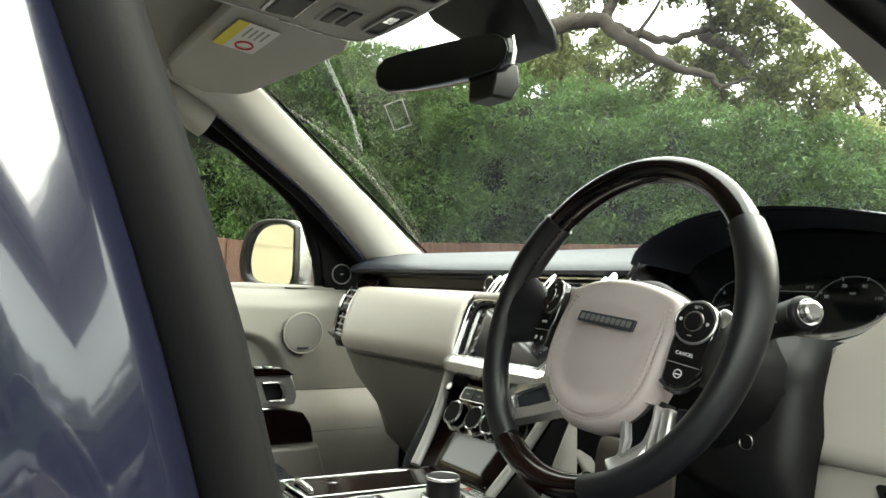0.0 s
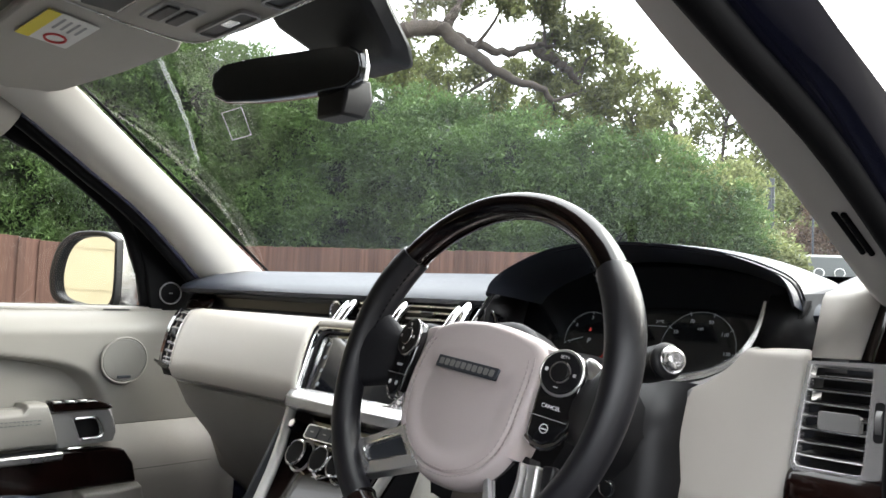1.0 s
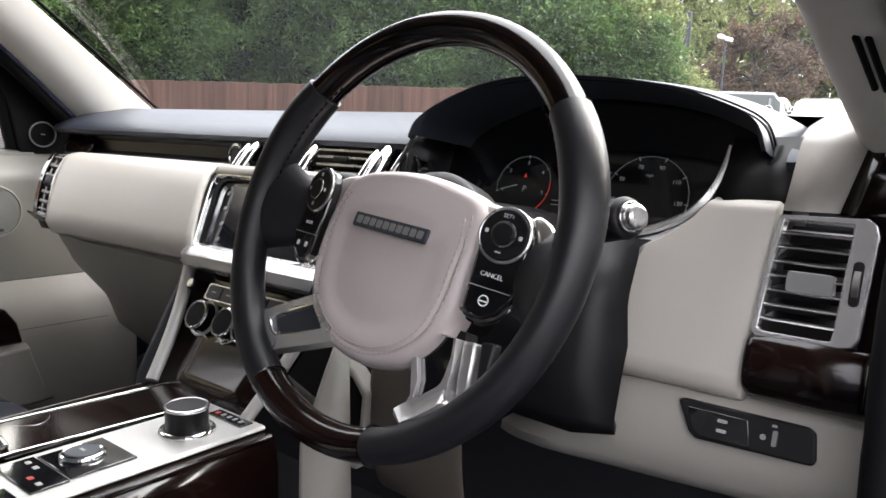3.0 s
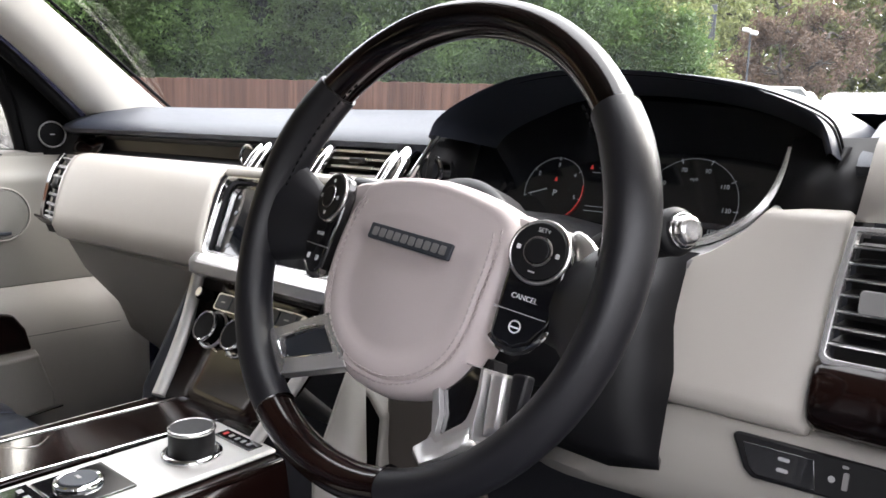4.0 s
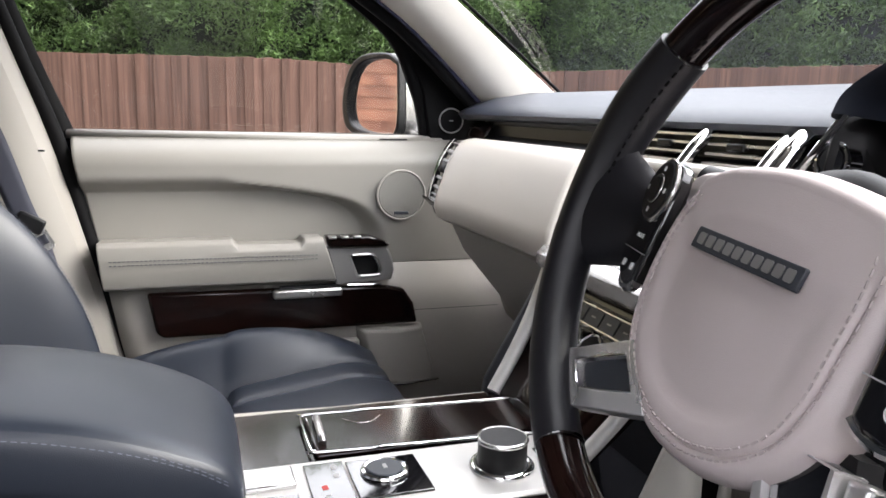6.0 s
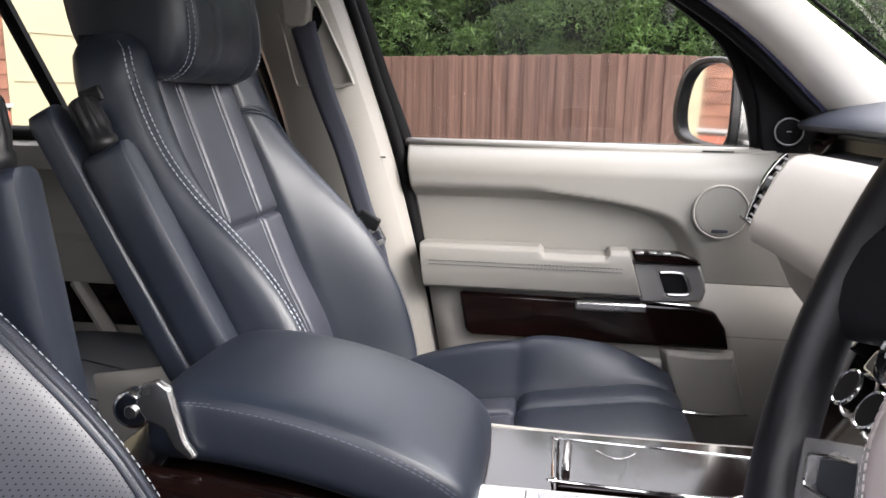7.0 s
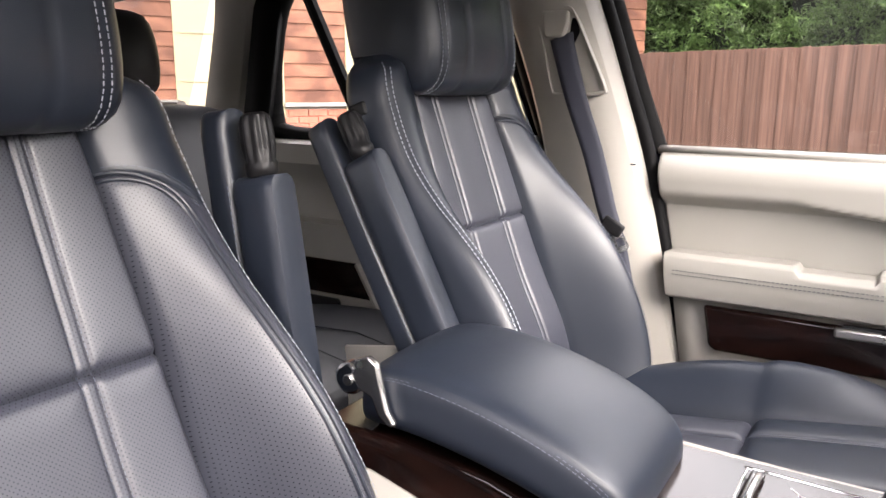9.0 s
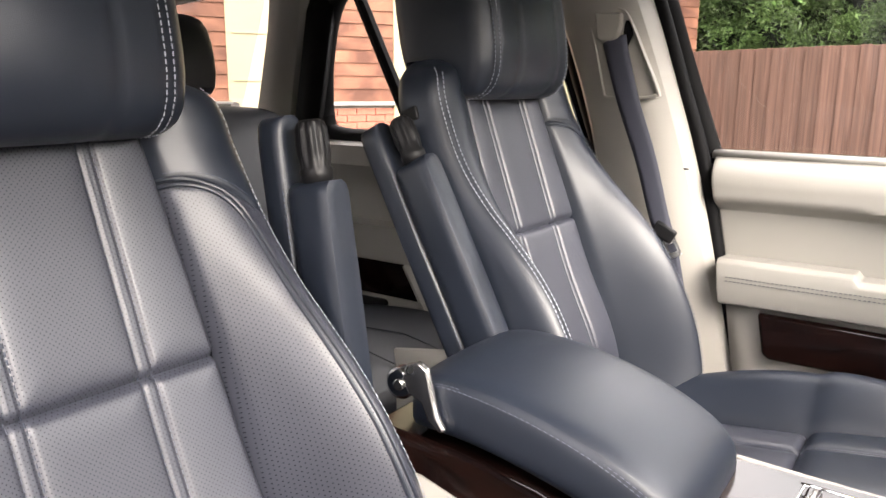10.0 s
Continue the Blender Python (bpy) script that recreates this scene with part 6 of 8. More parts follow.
part("dark_infill", patch([[(0.557, 1.19, 1.305), (0.632, 1.165, 1.308)], [(0.555, 1.170, 1.275), (0.628, 1.152, 1.275)], [(0.553, 1.155, 1.240), (0.622, 1.138, 1.240)]]), PLASTIC, dash, solid=-0.004)

# cream knee panel beside the wheel
edge = spline([(0.492, 1.103, 0), (0.495, 1.142, 0), (0.4985, 1.180, 0), (0.501, 1.196, 0), (0.509, 1.2045, 0), (0.524, 1.212, 0), (0.547, 1.230, 0), (0.558, 1.243, 0), (0.566, 1.2495, 0), (0.590, 1.2515, 0), (0.6165, 1.2525, 0)], 41)
rows = []
for p in edge:
    xr = lerp(0.611, 0.6165, (p.y - 1.103) / 0.15)
    xl = min(p.x, xr - 0.004)
    row = []
    for f, o in ((0.0, -0.020), (0.0, -0.004), (0.02, 0.0), (0.3, 0.0006), (0.7, 0.0006), (0.965, 0.0), (0.985, -0.0015), (1.0, -0.004)):
        row.append(drv(lerp(xl, xr, f), p.y, o - (0.010 * max(0, (p.y - 1.245) / 0.0075) ** 2 if f > 0.01 else 0)))
    rows.append(row)
rows.insert(0, [drv(v.x, 1.0985, -0.003 if 0 < i < 7 else -0.020) for i, v in enumerate(rows[0])])
rows.insert(0, [drv(v.x, 1.0955, -0.014) for v in rows[0]])
kp = part("knee_panel", patch(rows), CREAM, dash, "cream leather panel beside the steering wheel", solid=-0.004, sharp=50)
part("stitching", stitches([drv(lerp(0.6035, 0.6095, i / 30), lerp(1.112, 1.247, i / 30), 0.0012) for i in range(31)], 0.0034, 0.0026, 0.0007), THREAD_CREAM, kp)
# lower panel, set back under the fold and sweeping away to the column
rows = []
for z, x0, o in ((1.099, 0.470, -0.010), (1.085, 0.455, -0.006), (1.06, 0.42, -0.006), (1.035, 0.385, -0.010), (1.012, 0.355, -0.018), (1.000, 0.345, -0.035), (0.992, 0.34, -0.07)):
    rows.append([drv(lerp(x0, 0.712, f), z + 0.020 * f * (1.099 - z) / 0.1, o - 0.05 * max(0, (0.25 - f) / 0.25) ** 2) for f in [i / 16 for i in range(17)]])
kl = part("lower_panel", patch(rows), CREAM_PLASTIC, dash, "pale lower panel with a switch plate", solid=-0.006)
KP = Matrix(((1, 0, 0, 0.6215), (0, 0.2425, -0.9701, 1.0875), (0, 0.9701, 0.2425, 1.0705), (0, 0, 0, 1)))
sw = part("switch_plate", slab([(-0.0585, 0.0115), (-0.055, 0.0145), (0.044, 0.0150), (0.0495, 0.0115), (0.0525, -0.0095), (0.050, -0.0135), (-0.040, -0.0165), (-0.0465, -0.0115)], 0.006, KP), PLASTIC, kl, "black plate of light switches", bevel=0.002)
part("switch_key", slab([(-0.050, 0.0085), (0.0, 0.009), (0.004, -0.0125), (-0.037, -0.0135), (-0.043, -0.009)], 0.0068, KP), PIANO, sw, bevel=0.0008)
for cy in (0.003, -0.005):
    part("switch_mark", slab(rounded(0.008, 0.0028, 0.001, 3, -0.0195, cy), 0.0074, KP), GREY_PRINT, sw)
part("dimmer_wheel", slab(rounded(0.0035, 0.012, 0.001, 3, 0.0215, 0.0), 0.009, KP), GREY_SATIN, sw)
part("switch_mark", slab(rounded(0.0045, 0.0045, 0.002, 4, 0.0125, -0.001), 0.0066, KP), GREY_PRINT, sw)
part("switch_mark", slab(rounded(0.004, 0.002, 0.0005, 3, 0.020, 0.0095), 0.0066, KP), GREY_PRINT, sw)
# steering column shroud and footwell side
rings = [[(0.385 + w * math.cos(a) * 1.0, y, z + h * math.sin(a)) for a in (math.tau * j / 16 for j in range(16))] for y, z, w, h in ((0.99, 1.175, 0.062, 0.062), (1.04, 1.165, 0.085, 0.075), (1.12, 1.145, 0.115, 0.085), (1.22, 1.12, 0.13, 0.09))]
part("column_shroud", loft(rings), PLASTIC, dash, "black steering column shroud")
part("column_shroud", patch([[(0.28, 1.10, 1.215), (0.40, 1.10, 1.215), (0.48, 1.10, 1.212), (0.508, 1.125, 1.210)], [(0.28, 1.08, 1.15), (0.40, 1.07, 1.15), (0.475, 1.075, 1.15), (0.504, 1.11, 1.15)], [(0.28, 1.08, 1.10), (0.40, 1.06, 1.095), (0.472, 1.062, 1.09), (0.508, 1.085, 1.09)], [(0.30, 1.10, 1.06), (0.40, 1.062, 1.06), (0.475, 1.060, 1.058), (0.512, 1.072, 1.055)], [(0.33, 1.12, 1.05), (0.41, 1.075, 1.042), (0.475, 1.068, 1.042), (0.512, 1.078, 1.047)]]), PLASTIC, dash, "black lower column trim", solid=0.01)
TAUPE = mat("taupe_plastic", (0.085, 0.072, 0.062), 0.55, bump=0.1, bscale=1500)
rows = [[(x, 1.045 + 0.35 * abs(x - 0.29) ** 1.5 + bk, z) for x in (0.232, 0.245, 0.27, 0.30, 0.33, 0.36)] for z, bk in ((1.075, 0.012), (1.05, 0.0), (1.01, 0.0), (0.97, 0.002), (0.93, 0.008), (0.90, 0.02))]
part("column_cover", patch(rows), TAUPE, dash, "taupe plastic cover under the steering column", solid=-0.006, sub=1)
HOLE = [(0.196, 1.035), (0.213, 1.030), (0.229, 1.012), (0.224, 0.958), (0.218, 0.935), (0.190, 0.935), (0.186, 0.99)]
CM = Matrix(((1, 0, 0, 0), (0, 0, -1, 1.065), (0, 1, 0, 0), (0, 0, 0, 1)))
part("opening_rim", frame_slab([(x * 1.0 + (x - 0.208) * 0.42, z + (z - 0.985) * 0.20) for x, z in HOLE], HOLE, 0.022, CM), CREAM_PLASTIC, dash, "pale rim round a dark opening", bevel=0.003)
part("opening", slab(HOLE, 0.006, CM), RUBBER, dash)
st = part("column_lever", tube([(0.452, 1.075, 1.105), (0.452, 1.050, 1.105)], 0.008, 20), PLASTIC, dash, "small black column adjuster")
part("lever_ring", ring_band((0.452, 1.049, 1.105), 0.0078, 0.0007, (0, -1, 0.1), 28, 6), CHROME, st)
# right-hand stalk
stalk = part("stalk", tube([(0.455, 1.06, 1.215), (0.49, 1.036, 1.228), (0.512, 1.022, 1.234), (0.535, 1.011, 1.240)], [0.010, 0.0135, 0.0165, 0.0165], 20), PLASTIC, dash, "black wiper stalk with a metal end")
SA = Vector((0.88, -0.42, 0.22)).normalized()
part("stalk_end", drum(Vector((0.5375, 1.0095, 1.2405)), 0.0168, 0.010, SA, 32), PLASTIC, stalk, bevel=0.004)
part("stalk_ring", drum(Vector((0.5375, 1.0095, 1.2405)) + SA * 0.0065, 0.0122, 0.005, SA, 32), CHROME, stalk, bevel=0.0006)
part("stalk_cap", drum(Vector((0.5375, 1.0095, 1.2405)) + SA * 0.012, 0.0102, 0.009, SA, 32), SATIN, stalk, bevel=0.004, segs=3)
for dz in (0.004, -0.004):
    part("stalk_mark", block((0.515, 1.004, 1.236 + dz), (0.009, 0.001, 0.003)), GREY_PRINT, stalk)
part("stalk", tube([(0.33, 1.03, 1.235), (0.27, 1.012, 1.243), (0.235, 1.004, 1.245)], [0.007, 0.010, 0.0135], 16), PLASTIC, dash, "black indicator stalk")

# ---------------------------------------------------------------- centre stack and console
stack = thing("centre_stack", "glossy dark centre stack with silver side bars and dials", "centre stack", (0.02, 1.04, 0.97))
SL = lambda f: (lerp(1.075, 0.990, f), lerp(1.108, 0.968, f))  # y and z down the slope
rows = []
for j in range(9):
    f = j / 8
    y, z = SL(f)
    rows.append([(x * lerp(1.0, 0.72, f) + 0.002, y + 0.012 * math.sin(math.pi * f), z) for x in (-0.135, -0.06, 0.0, 0.06, 0.135)])
part("face", patch(rows), WOOD, stack, "dark gloss veneer facia", solid=-0.01, sharp=180)
for sx in (-1, 1):
    part("side_bar", tube([(0.002 + sx * lerp(0.139, 0.099, f), SL(f)[0] + 0.006 * math.sin(math.pi * f) - 0.004, SL(f)[1]) for f in [i / 12 for i in range(-1, 13)]], 0.0095, 8, flat=0.8), SILVER, stack, "satin silver side bar", sharp=60)
NS = Vector((0, -(1.108 - 0.968), (1.075 - 0.990) * 1.0)).normalized()
for x, f, r in ((-0.070, 0.45, 0.0215), (-0.012, 0.45, 0.0215), (0.030, 0.45, 0.0215), (0.075, 0.45, 0.0215)):
    y, z = SL(f)
    c = Vector((x, y + 0.012 * math.sin(math.pi * f), z))
    k = part("dial", drum(c + NS * 0.008, r * 0.86, 0.018, NS, 36), RUBBER, stack, "ribbed climate dial with a bright ring", bevel=0.002)
    part("dial_ring", ring_band(c + NS * 0.0155, r * 0.86, 0.0022, NS, 40, 8), CHROME, k)
    part("dial_base", ring_band(c + NS * 0.001, r * 1.08, 0.0022, NS, 40, 8), SATIN, k)
for x in (-0.103, 0.105):
    y, z = SL(0.20)
    k = part("small_knob", drum(Vector((x, y + 0.006, z)) + NS * 0.008, 0.0085, 0.018, NS, 24), RUBBER, stack, "small black knob with a bright end", bevel=0.002)
    part("knob_end", drum(Vector((x, y + 0.006, z)) + NS * 0.0175, 0.0062, 0.002, NS, 24), SATIN, k, bevel=0.0005)
SB = facing(Vector((0.022, SL(0.22)[0] + 0.006, SL(0.22)[1])) + NS * 0.003, NS)
bs = part("button_strip", slab(rounded(0.185, 0.020, 0.003), 0.006, SB), SIGN_GREY, stack, "dark button strip with a bright border", bevel=0.001)
part("strip_border", frame_slab(rounded(0.187, 0.022, 0.004), rounded(0.184, 0.019, 0.003), 0.0075, SB), SATIN, bs)
for i in range(6):
    part("button", slab(rounded(0.0285, 0.0165, 0.002, 4, -0.077 + i * 0.031, 0), 0.008, SB), SIGN_GREY, bs, bevel=0.001)
    part("button_mark", slab(rounded(0.008, 0.0018, 0.0004, 2, -0.077 + i * 0.031, 0), 0.0084, SB), GREY_PRINT, bs)
part("disc_slot", block(Vector((0.035, SL(0.06)[0] + 0.003, SL(0.06)[1])) + NS * 0.001, (0.14, 0.006, 0.004), facing((0, 0, 0), NS)), PLASTIC, stack)
part("dial_bridge", tube([Vector((x, SL(0.57)[0] + 0.012, SL(0.57)[1])) + NS * 0.002 + Vector((0, 0, -0.006 * math.cos((x + 0.037) * 60))) for x in [lerp(-0.085, 0.03, i / 16) for i in range(17)]], 0.0014, 6), SATIN, stack)
# console sides reaching down to the floor on both sides
console = thing("centre_console", "dark veneered centre console with silver switch panels", "console", (0.03, 0.75, 0.62))
for sx, x in ((-1, -0.118), (1, 0.142)):
    rows = [[(x + sx * 0.006, y, zt), (x + sx * 0.012, y, zt - 0.03), (x + sx * 0.012, y, 0.62)] for y, zt in (((0.20, 0.985), (0.40, 1.02), (0.55, 1.0), (0.66, 0.962), (0.80, 0.958), (0.985, 0.958)) if sx < 0 else ((0.69, 0.93), (0.72, 0.952), (0.80, 0.958), (0.985, 0.958)))]
    part("side_panel", patch(rows), WOOD if sx > 0 else CREAM_PLASTIC, console, "dark gloss console side" if sx > 0 else "pale console side", solid=0.006 * -sx)
part("knee_side", patch([[(0.195, 0.985, 0.965), (0.195, 1.02, 1.04), (0.195, 1.05, 1.10)], [(0.215, 0.965, 0.80), (0.220, 1.0, 0.82), (0.225, 1.03, 0.85)], [(0.22, 0.93, 0.62), (0.225, 0.965, 0.62), (0.23, 1.0, 0.62)]]), CREAM_PLASTIC, console, "pale side panel beside the driver's knee", solid=-0.008)
part("knee_side", patch([[(-0.14, 0.99, 0.97), (-0.145, 1.06, 1.09), (-0.145, 1.12, 1.11)], [(-0.15, 0.97, 0.80), (-0.15, 1.05, 0.85), (-0.15, 1.15, 0.9)], [(-0.15, 0.93, 0.62), (-0.15, 1.05, 0.62), (-0.15, 1.2, 0.62)]]), NAVY_DARK, console, solid=0.008)
# top: veneer with a lidded tray on the passenger side, switch panel on the driver's side
part("console_top", block((0.018, 0.82, 0.955), (0.262, 0.34, 0.016)), WOOD, console, "dark gloss veneer top", bevel=0.004)
lid = part("tray_lid", block((-0.030, 0.876, 0.9665), (0.094, 0.232, 0.007)), WOOD, console, "sliding veneer lid", bevel=0.003)
lo = [(-0.068, 0.995), (-0.080, 0.775), (-0.078, 0.762), (-0.070, 0.757), (0.0, 0.757), (0.009, 0.760), (0.0125, 0.772), (0.026, 0.992)]
part("lid_edge", tube(spline([(x, y, 0.970) for x, y in lo], 50), 0.0014, 8), CHROME, lid, "bright lid edging")
part("lid_handle", tube(spline([(-0.064, 0.772, 0.972), (-0.056, 0.771, 0.975), (-0.030, 0.770, 0.9765), (-0.010, 0.769, 0.975), (-0.002, 0.769, 0.972)], 16), 0.0042, 10), SATIN, lid, "satin lid handle")
part("finger_recess", tube(spline([(-0.060, 0.800, 0.9695), (-0.046, 0.812, 0.9702), (-0.045, 0.826, 0.9702), (-0.060, 0.840, 0.9695)], 18), 0.0007, 6), SATIN, lid)
part("switch_panel", block((0.081, 0.836, 0.9665), (0.108, 0.305, 0.006)), SILVER, console, "satin metal switch panel", bevel=0.003)
g = part("gear_base", ring_band((0.084, 0.921, 0.9700), 0.0265, 0.0045, (0, 0, 1), 48, 10), CHROME, console)
k = part("gear_knob", drum((0.084, 0.921, 0.984), 0.0230, 0.028, (0, 0, 1), 48), PLASTIC, console, "round black rotary gear knob with a metal rim", bevel=0.003)
part("knob_ring", ring_band((0.084, 0.921, 0.9970), 0.0220, 0.0022, (0, 0, 1), 48, 8), SATIN, k)
part("knob_top", drum((0.084, 0.921, 0.9980), 0.0212, 0.002, (0, 0, 1), 40), PLASTIC, k)
part("gear_strip", block((0.090, 0.972, 0.9702), (0.062, 0.018, 0.002)), PIANO, console, bevel=0.0008)
for i, c in enumerate("PRNDS"):
    part("gear_letter", block((0.068 + i * 0.0105, 0.972, 0.9716), (0.004, 0.006, 0.0006)), RED_INK if i == 0 else GREY_PRINT, console)
pd = part("terrain_pad", block((0.076, 0.815, 0.9702), (0.070, 0.066, 0.003)), PIANO, console, "black terrain switch pad", bevel=0.001)
part("terrain_ring", ring_band((0.070, 0.813, 0.9735), 0.019, 0.0028, (0, 0, 1), 44, 8), CHROME, pd)
part("terrain_knob", drum((0.070, 0.813, 0.974), 0.0165, 0.006, (0, 0, 1), 40), SIGN_GREY, pd, bevel=0.001)
part("terrain_mark", block((0.070, 0.813, 0.9775), (0.008, 0.0035, 0.0006)), GREY_PRINT, pd)
pk = part("button_pad", block((0.076, 0.762, 0.9702), (0.076, 0.036, 0.003)), PIANO, console, "black button pad", bevel=0.001)
for x in (0.050, 0.066, 0.085, 0.102):
    part("button_mark", block((x, 0.770 if x < 0.07 else 0.757, 0.9718), (0.007, 0.005, 0.0006)), RED_INK if x == 0.085 else GREY_PRINT, pk)
part("brake_lever", block((0.058, 0.712, 0.9715), (0.036, 0.044, 0.006)), SATIN, console, "silver parking brake switch", bevel=0.002)
part("button_pad", block((0.104, 0.712, 0.9702), (0.034, 0.044, 0.003)), PIANO, console, bevel=0.001)

# padded centre armrest
armrest = console
rings = []
for y, zt, h, w in ((0.394, 1.046, 0.05, 0.088), (0.398, 1.058, 0.07, 0.098), (0.415, 1.068, 0.078, 0.105), (0.46, 1.072, 0.082, 0.107), (0.53, 1.064, 0.084, 0.107), (0.60, 1.046, 0.082, 0.107), (0.65, 1.024, 0.076, 0.105), (0.675, 1.008, 0.066, 0.101), (0.688, 0.992, 0.05, 0.094), (0.692, 0.975, 0.03, 0.088)):
    ring = []
    for a, b in ((-1, 0), (-1, 0.45), (-0.985, 0.78), (-0.93, 0.94), (-0.8, 0.99), (-0.4, 1.02), (0, 1.03), (0.4, 1.02), (0.8, 0.99), (0.93, 0.94), (0.985, 0.78), (1, 0.45), (1, 0)):
        ring.append((a * w, y, zt - h + h * b))
    rings.append(ring)
ar = part("armrest_pad", loft(rings), NAVY, armrest, "smooth navy leather armrest lid", sub=2)
for off in (0.0, 0.006):
    pts = [(0.1065 - off, y, z) for y, z in ((0.412, 1.0555), (0.455, 1.060), (0.53, 1.051), (0.60, 1.033), (0.65, 1.012), (0.675, 0.997))]
    part("stitching", stitches(spline([(x + 0.0001, y, z) for x, y, z in pts], 40), 0.004, 0.0025, 0.0005), THREAD_MID, ar)
rings = [[(x, y, z) for x, z in ((-0.094, zt - 0.10), (-0.10, zt - 0.004), (0.10, zt - 0.004), (0.094, zt - 0.10))] for y, zt in ((0.34, 0.995), (0.45, 0.995), (0.55, 0.983), (0.63, 0.960), (0.68, 0.945))]
part("armrest_box", loft(rings), WOOD, armrest, "dark veneer box side", bevel=0.006)
hp = [(0.398, 1.060), (0.404, 1.078), (0.421, 1.084), (0.432, 1.077), (0.436, 1.060), (0.444, 1.030), (0.454, 1.016), (0.446, 1.012), (0.432, 1.022), (0.424, 1.040), (0.408, 1.046)]
hinge = part("hinge", slab(hp, 0.008, Matrix(((0, 0, 1, 0.1075), (1, 0, 0, 0), (0, 1, 0, 0), (0, 0, 0, 1)))), SATIN, armrest, "polished metal hinge bracket", bevel=0.003, segs=3)
part("hinge_boss", drum((0.106, 0.394, 1.054), 0.0175, 0.018, (1, 0, 0), 28), CHROME, hinge, bevel=0.004)
part("hinge_cap", drum((0.116, 0.396, 1.054), 0.006, 0.004, (1, 0, 0), 20), SATIN, hinge, bevel=0.001)
part("box_side", patch([[(0.145, 0.25, 0.98), (0.15, 0.45, 0.985), (0.165, 0.62, 0.955), (0.178, 0.70, 0.93)], [(0.165, 0.25, 0.93), (0.17, 0.45, 0.93), (0.18, 0.62, 0.91), (0.19, 0.70, 0.89)], [(0.17, 0.25, 0.62), (0.175, 0.45, 0.62), (0.185, 0.62, 0.62), (0.19, 0.70, 0.62)]]), CREAM_PLASTIC, armrest, "pale console side below the veneer", solid=-0.006)
part("veneer_side", patch([[(0.108, 0.30, 1.000), (0.108, 0.42, 1.002), (0.112, 0.52, 0.992), (0.122, 0.60, 0.975), (0.14, 0.68, 0.950)], [(0.128, 0.30, 0.992), (0.130, 0.42, 0.994), (0.135, 0.52, 0.985), (0.145, 0.60, 0.968), (0.16, 0.68, 0.942)], [(0.146, 0.30, 0.965), (0.150, 0.42, 0.968), (0.155, 0.52, 0.960), (0.165, 0.60, 0.94), (0.178, 0.68, 0.915)]]), WOOD, armrest, "curved gloss veneer shoulder", solid=-0.006, sub=2)

# ---------------------------------------------------------------- steering wheel
wheel = thing("steering_wheel", "black leather and dark veneer steering wheel with a beige hub", "steering wheel", (0.378, 0.919, 1.225))
TILTW = 20.6
WM = Matrix.Translation((0.378, 0.919, 1.225)) @ Matrix.Rotation(radians(-1.8), 4, "Z") @ Matrix.Rotation(radians(-TILTW), 4, "X") @ Matrix(((1, 0, 0, 0), (0, 0, -1, 0), (0, 1, 0, 0), (0, 0, 0, 1))) @ Matrix.Rotation(radians(-5), 4, "Z")
# in the wheel's own axes: x to the driver's right, y up the wheel, z towards the driver
RW = 0.1714


def rim_part(a0, a1, r, material, label, name="rim"):
    rings = []
    n = max(8, int(abs(a1 - a0) / 4))
    for i in range(n + 1):
        a = radians(lerp(a0, a1, i / n))
        e = Vector((math.cos(a), math.sin(a), 0))
        rr = r(math.degrees(a)) if callable(r) else r
        rings.append([WM @ (e * (RW + rr * math.cos(b)) + Vector((0, 0, rr * 1.22 * math.sin(b)))) for b in (math.tau * j / 22 for j in range(22))])
    return part(name, loft(rings), material, wheel, label)


fat = lambda a: 0.0138 + 0.0026 * (math.exp(-((a - 25) / 22) ** 2) + math.exp(-((a - 155) / 22) ** 2))
rim_part(40.3, 142.2, 0.0136, WOOD, "dark gloss veneer rim section", "rim_veneer")
rim_part(-70, 40, fat, RIM, "black leather rim section", "rim_leather")
rim_part(142.5, 243.6, fat, RIM, "black leather rim section", "rim_leather")
rim_part(-116.0, -70.3, 0.0136, WOOD, "dark gloss veneer rim section", "rim_veneer")
for a in (40.1, 142.4, -70.1, 243.8):
    e = Vector((math.cos(radians(a)), math.sin(radians(a)), 0))
    part("joint_ring", ring_band(WM @ (e * RW), 0.0152, 0.0009, WM.to_3x3() @ Vector((-e.y, e.x, 0)), 28, 6), PIANO, wheel)
for a in (160, 20):
    pts = [WM @ (Vector((math.cos(radians(b)), math.sin(radians(b)), 0)) * (RW - 0.0163) + Vector((0, 0, 0.004))) for b in [lerp(a - 25, a + 25, i / 20) for i in range(21)]]
    part("stitching", stitches(pts, 0.004, 0.003, 0.0009), RUBBER, wheel)

# hub pad
HUBO = [(-0.068, 0.054), (-0.045, 0.063), (0.0, 0.068), (0.045, 0.063), (0.068, 0.054), (0.074, 0.030), (0.0745, 0.0), (0.073, -0.03), (0.064, -0.056), (0.045, -0.076), (0.02, -0.087), (0, -0.089), (-0.02, -0.087), (-0.045, -0.076), (-0.064, -0.056), (-0.073, -0.03), (-0.0755, 0.0), (-0.074, 0.030)]
HUBO = [(p.x * 1.10 + 0.001, p.y * 1.02 - 0.020) for p in spline([(x, y, 0) for x, y in HUBO + HUBO[:1]], 73)[:-1]]


def dome(x, y):
    return 0.002 - 0.007 * (x / 0.075) ** 2 - 0.009 * ((y + 0.032) / 0.08) ** 2


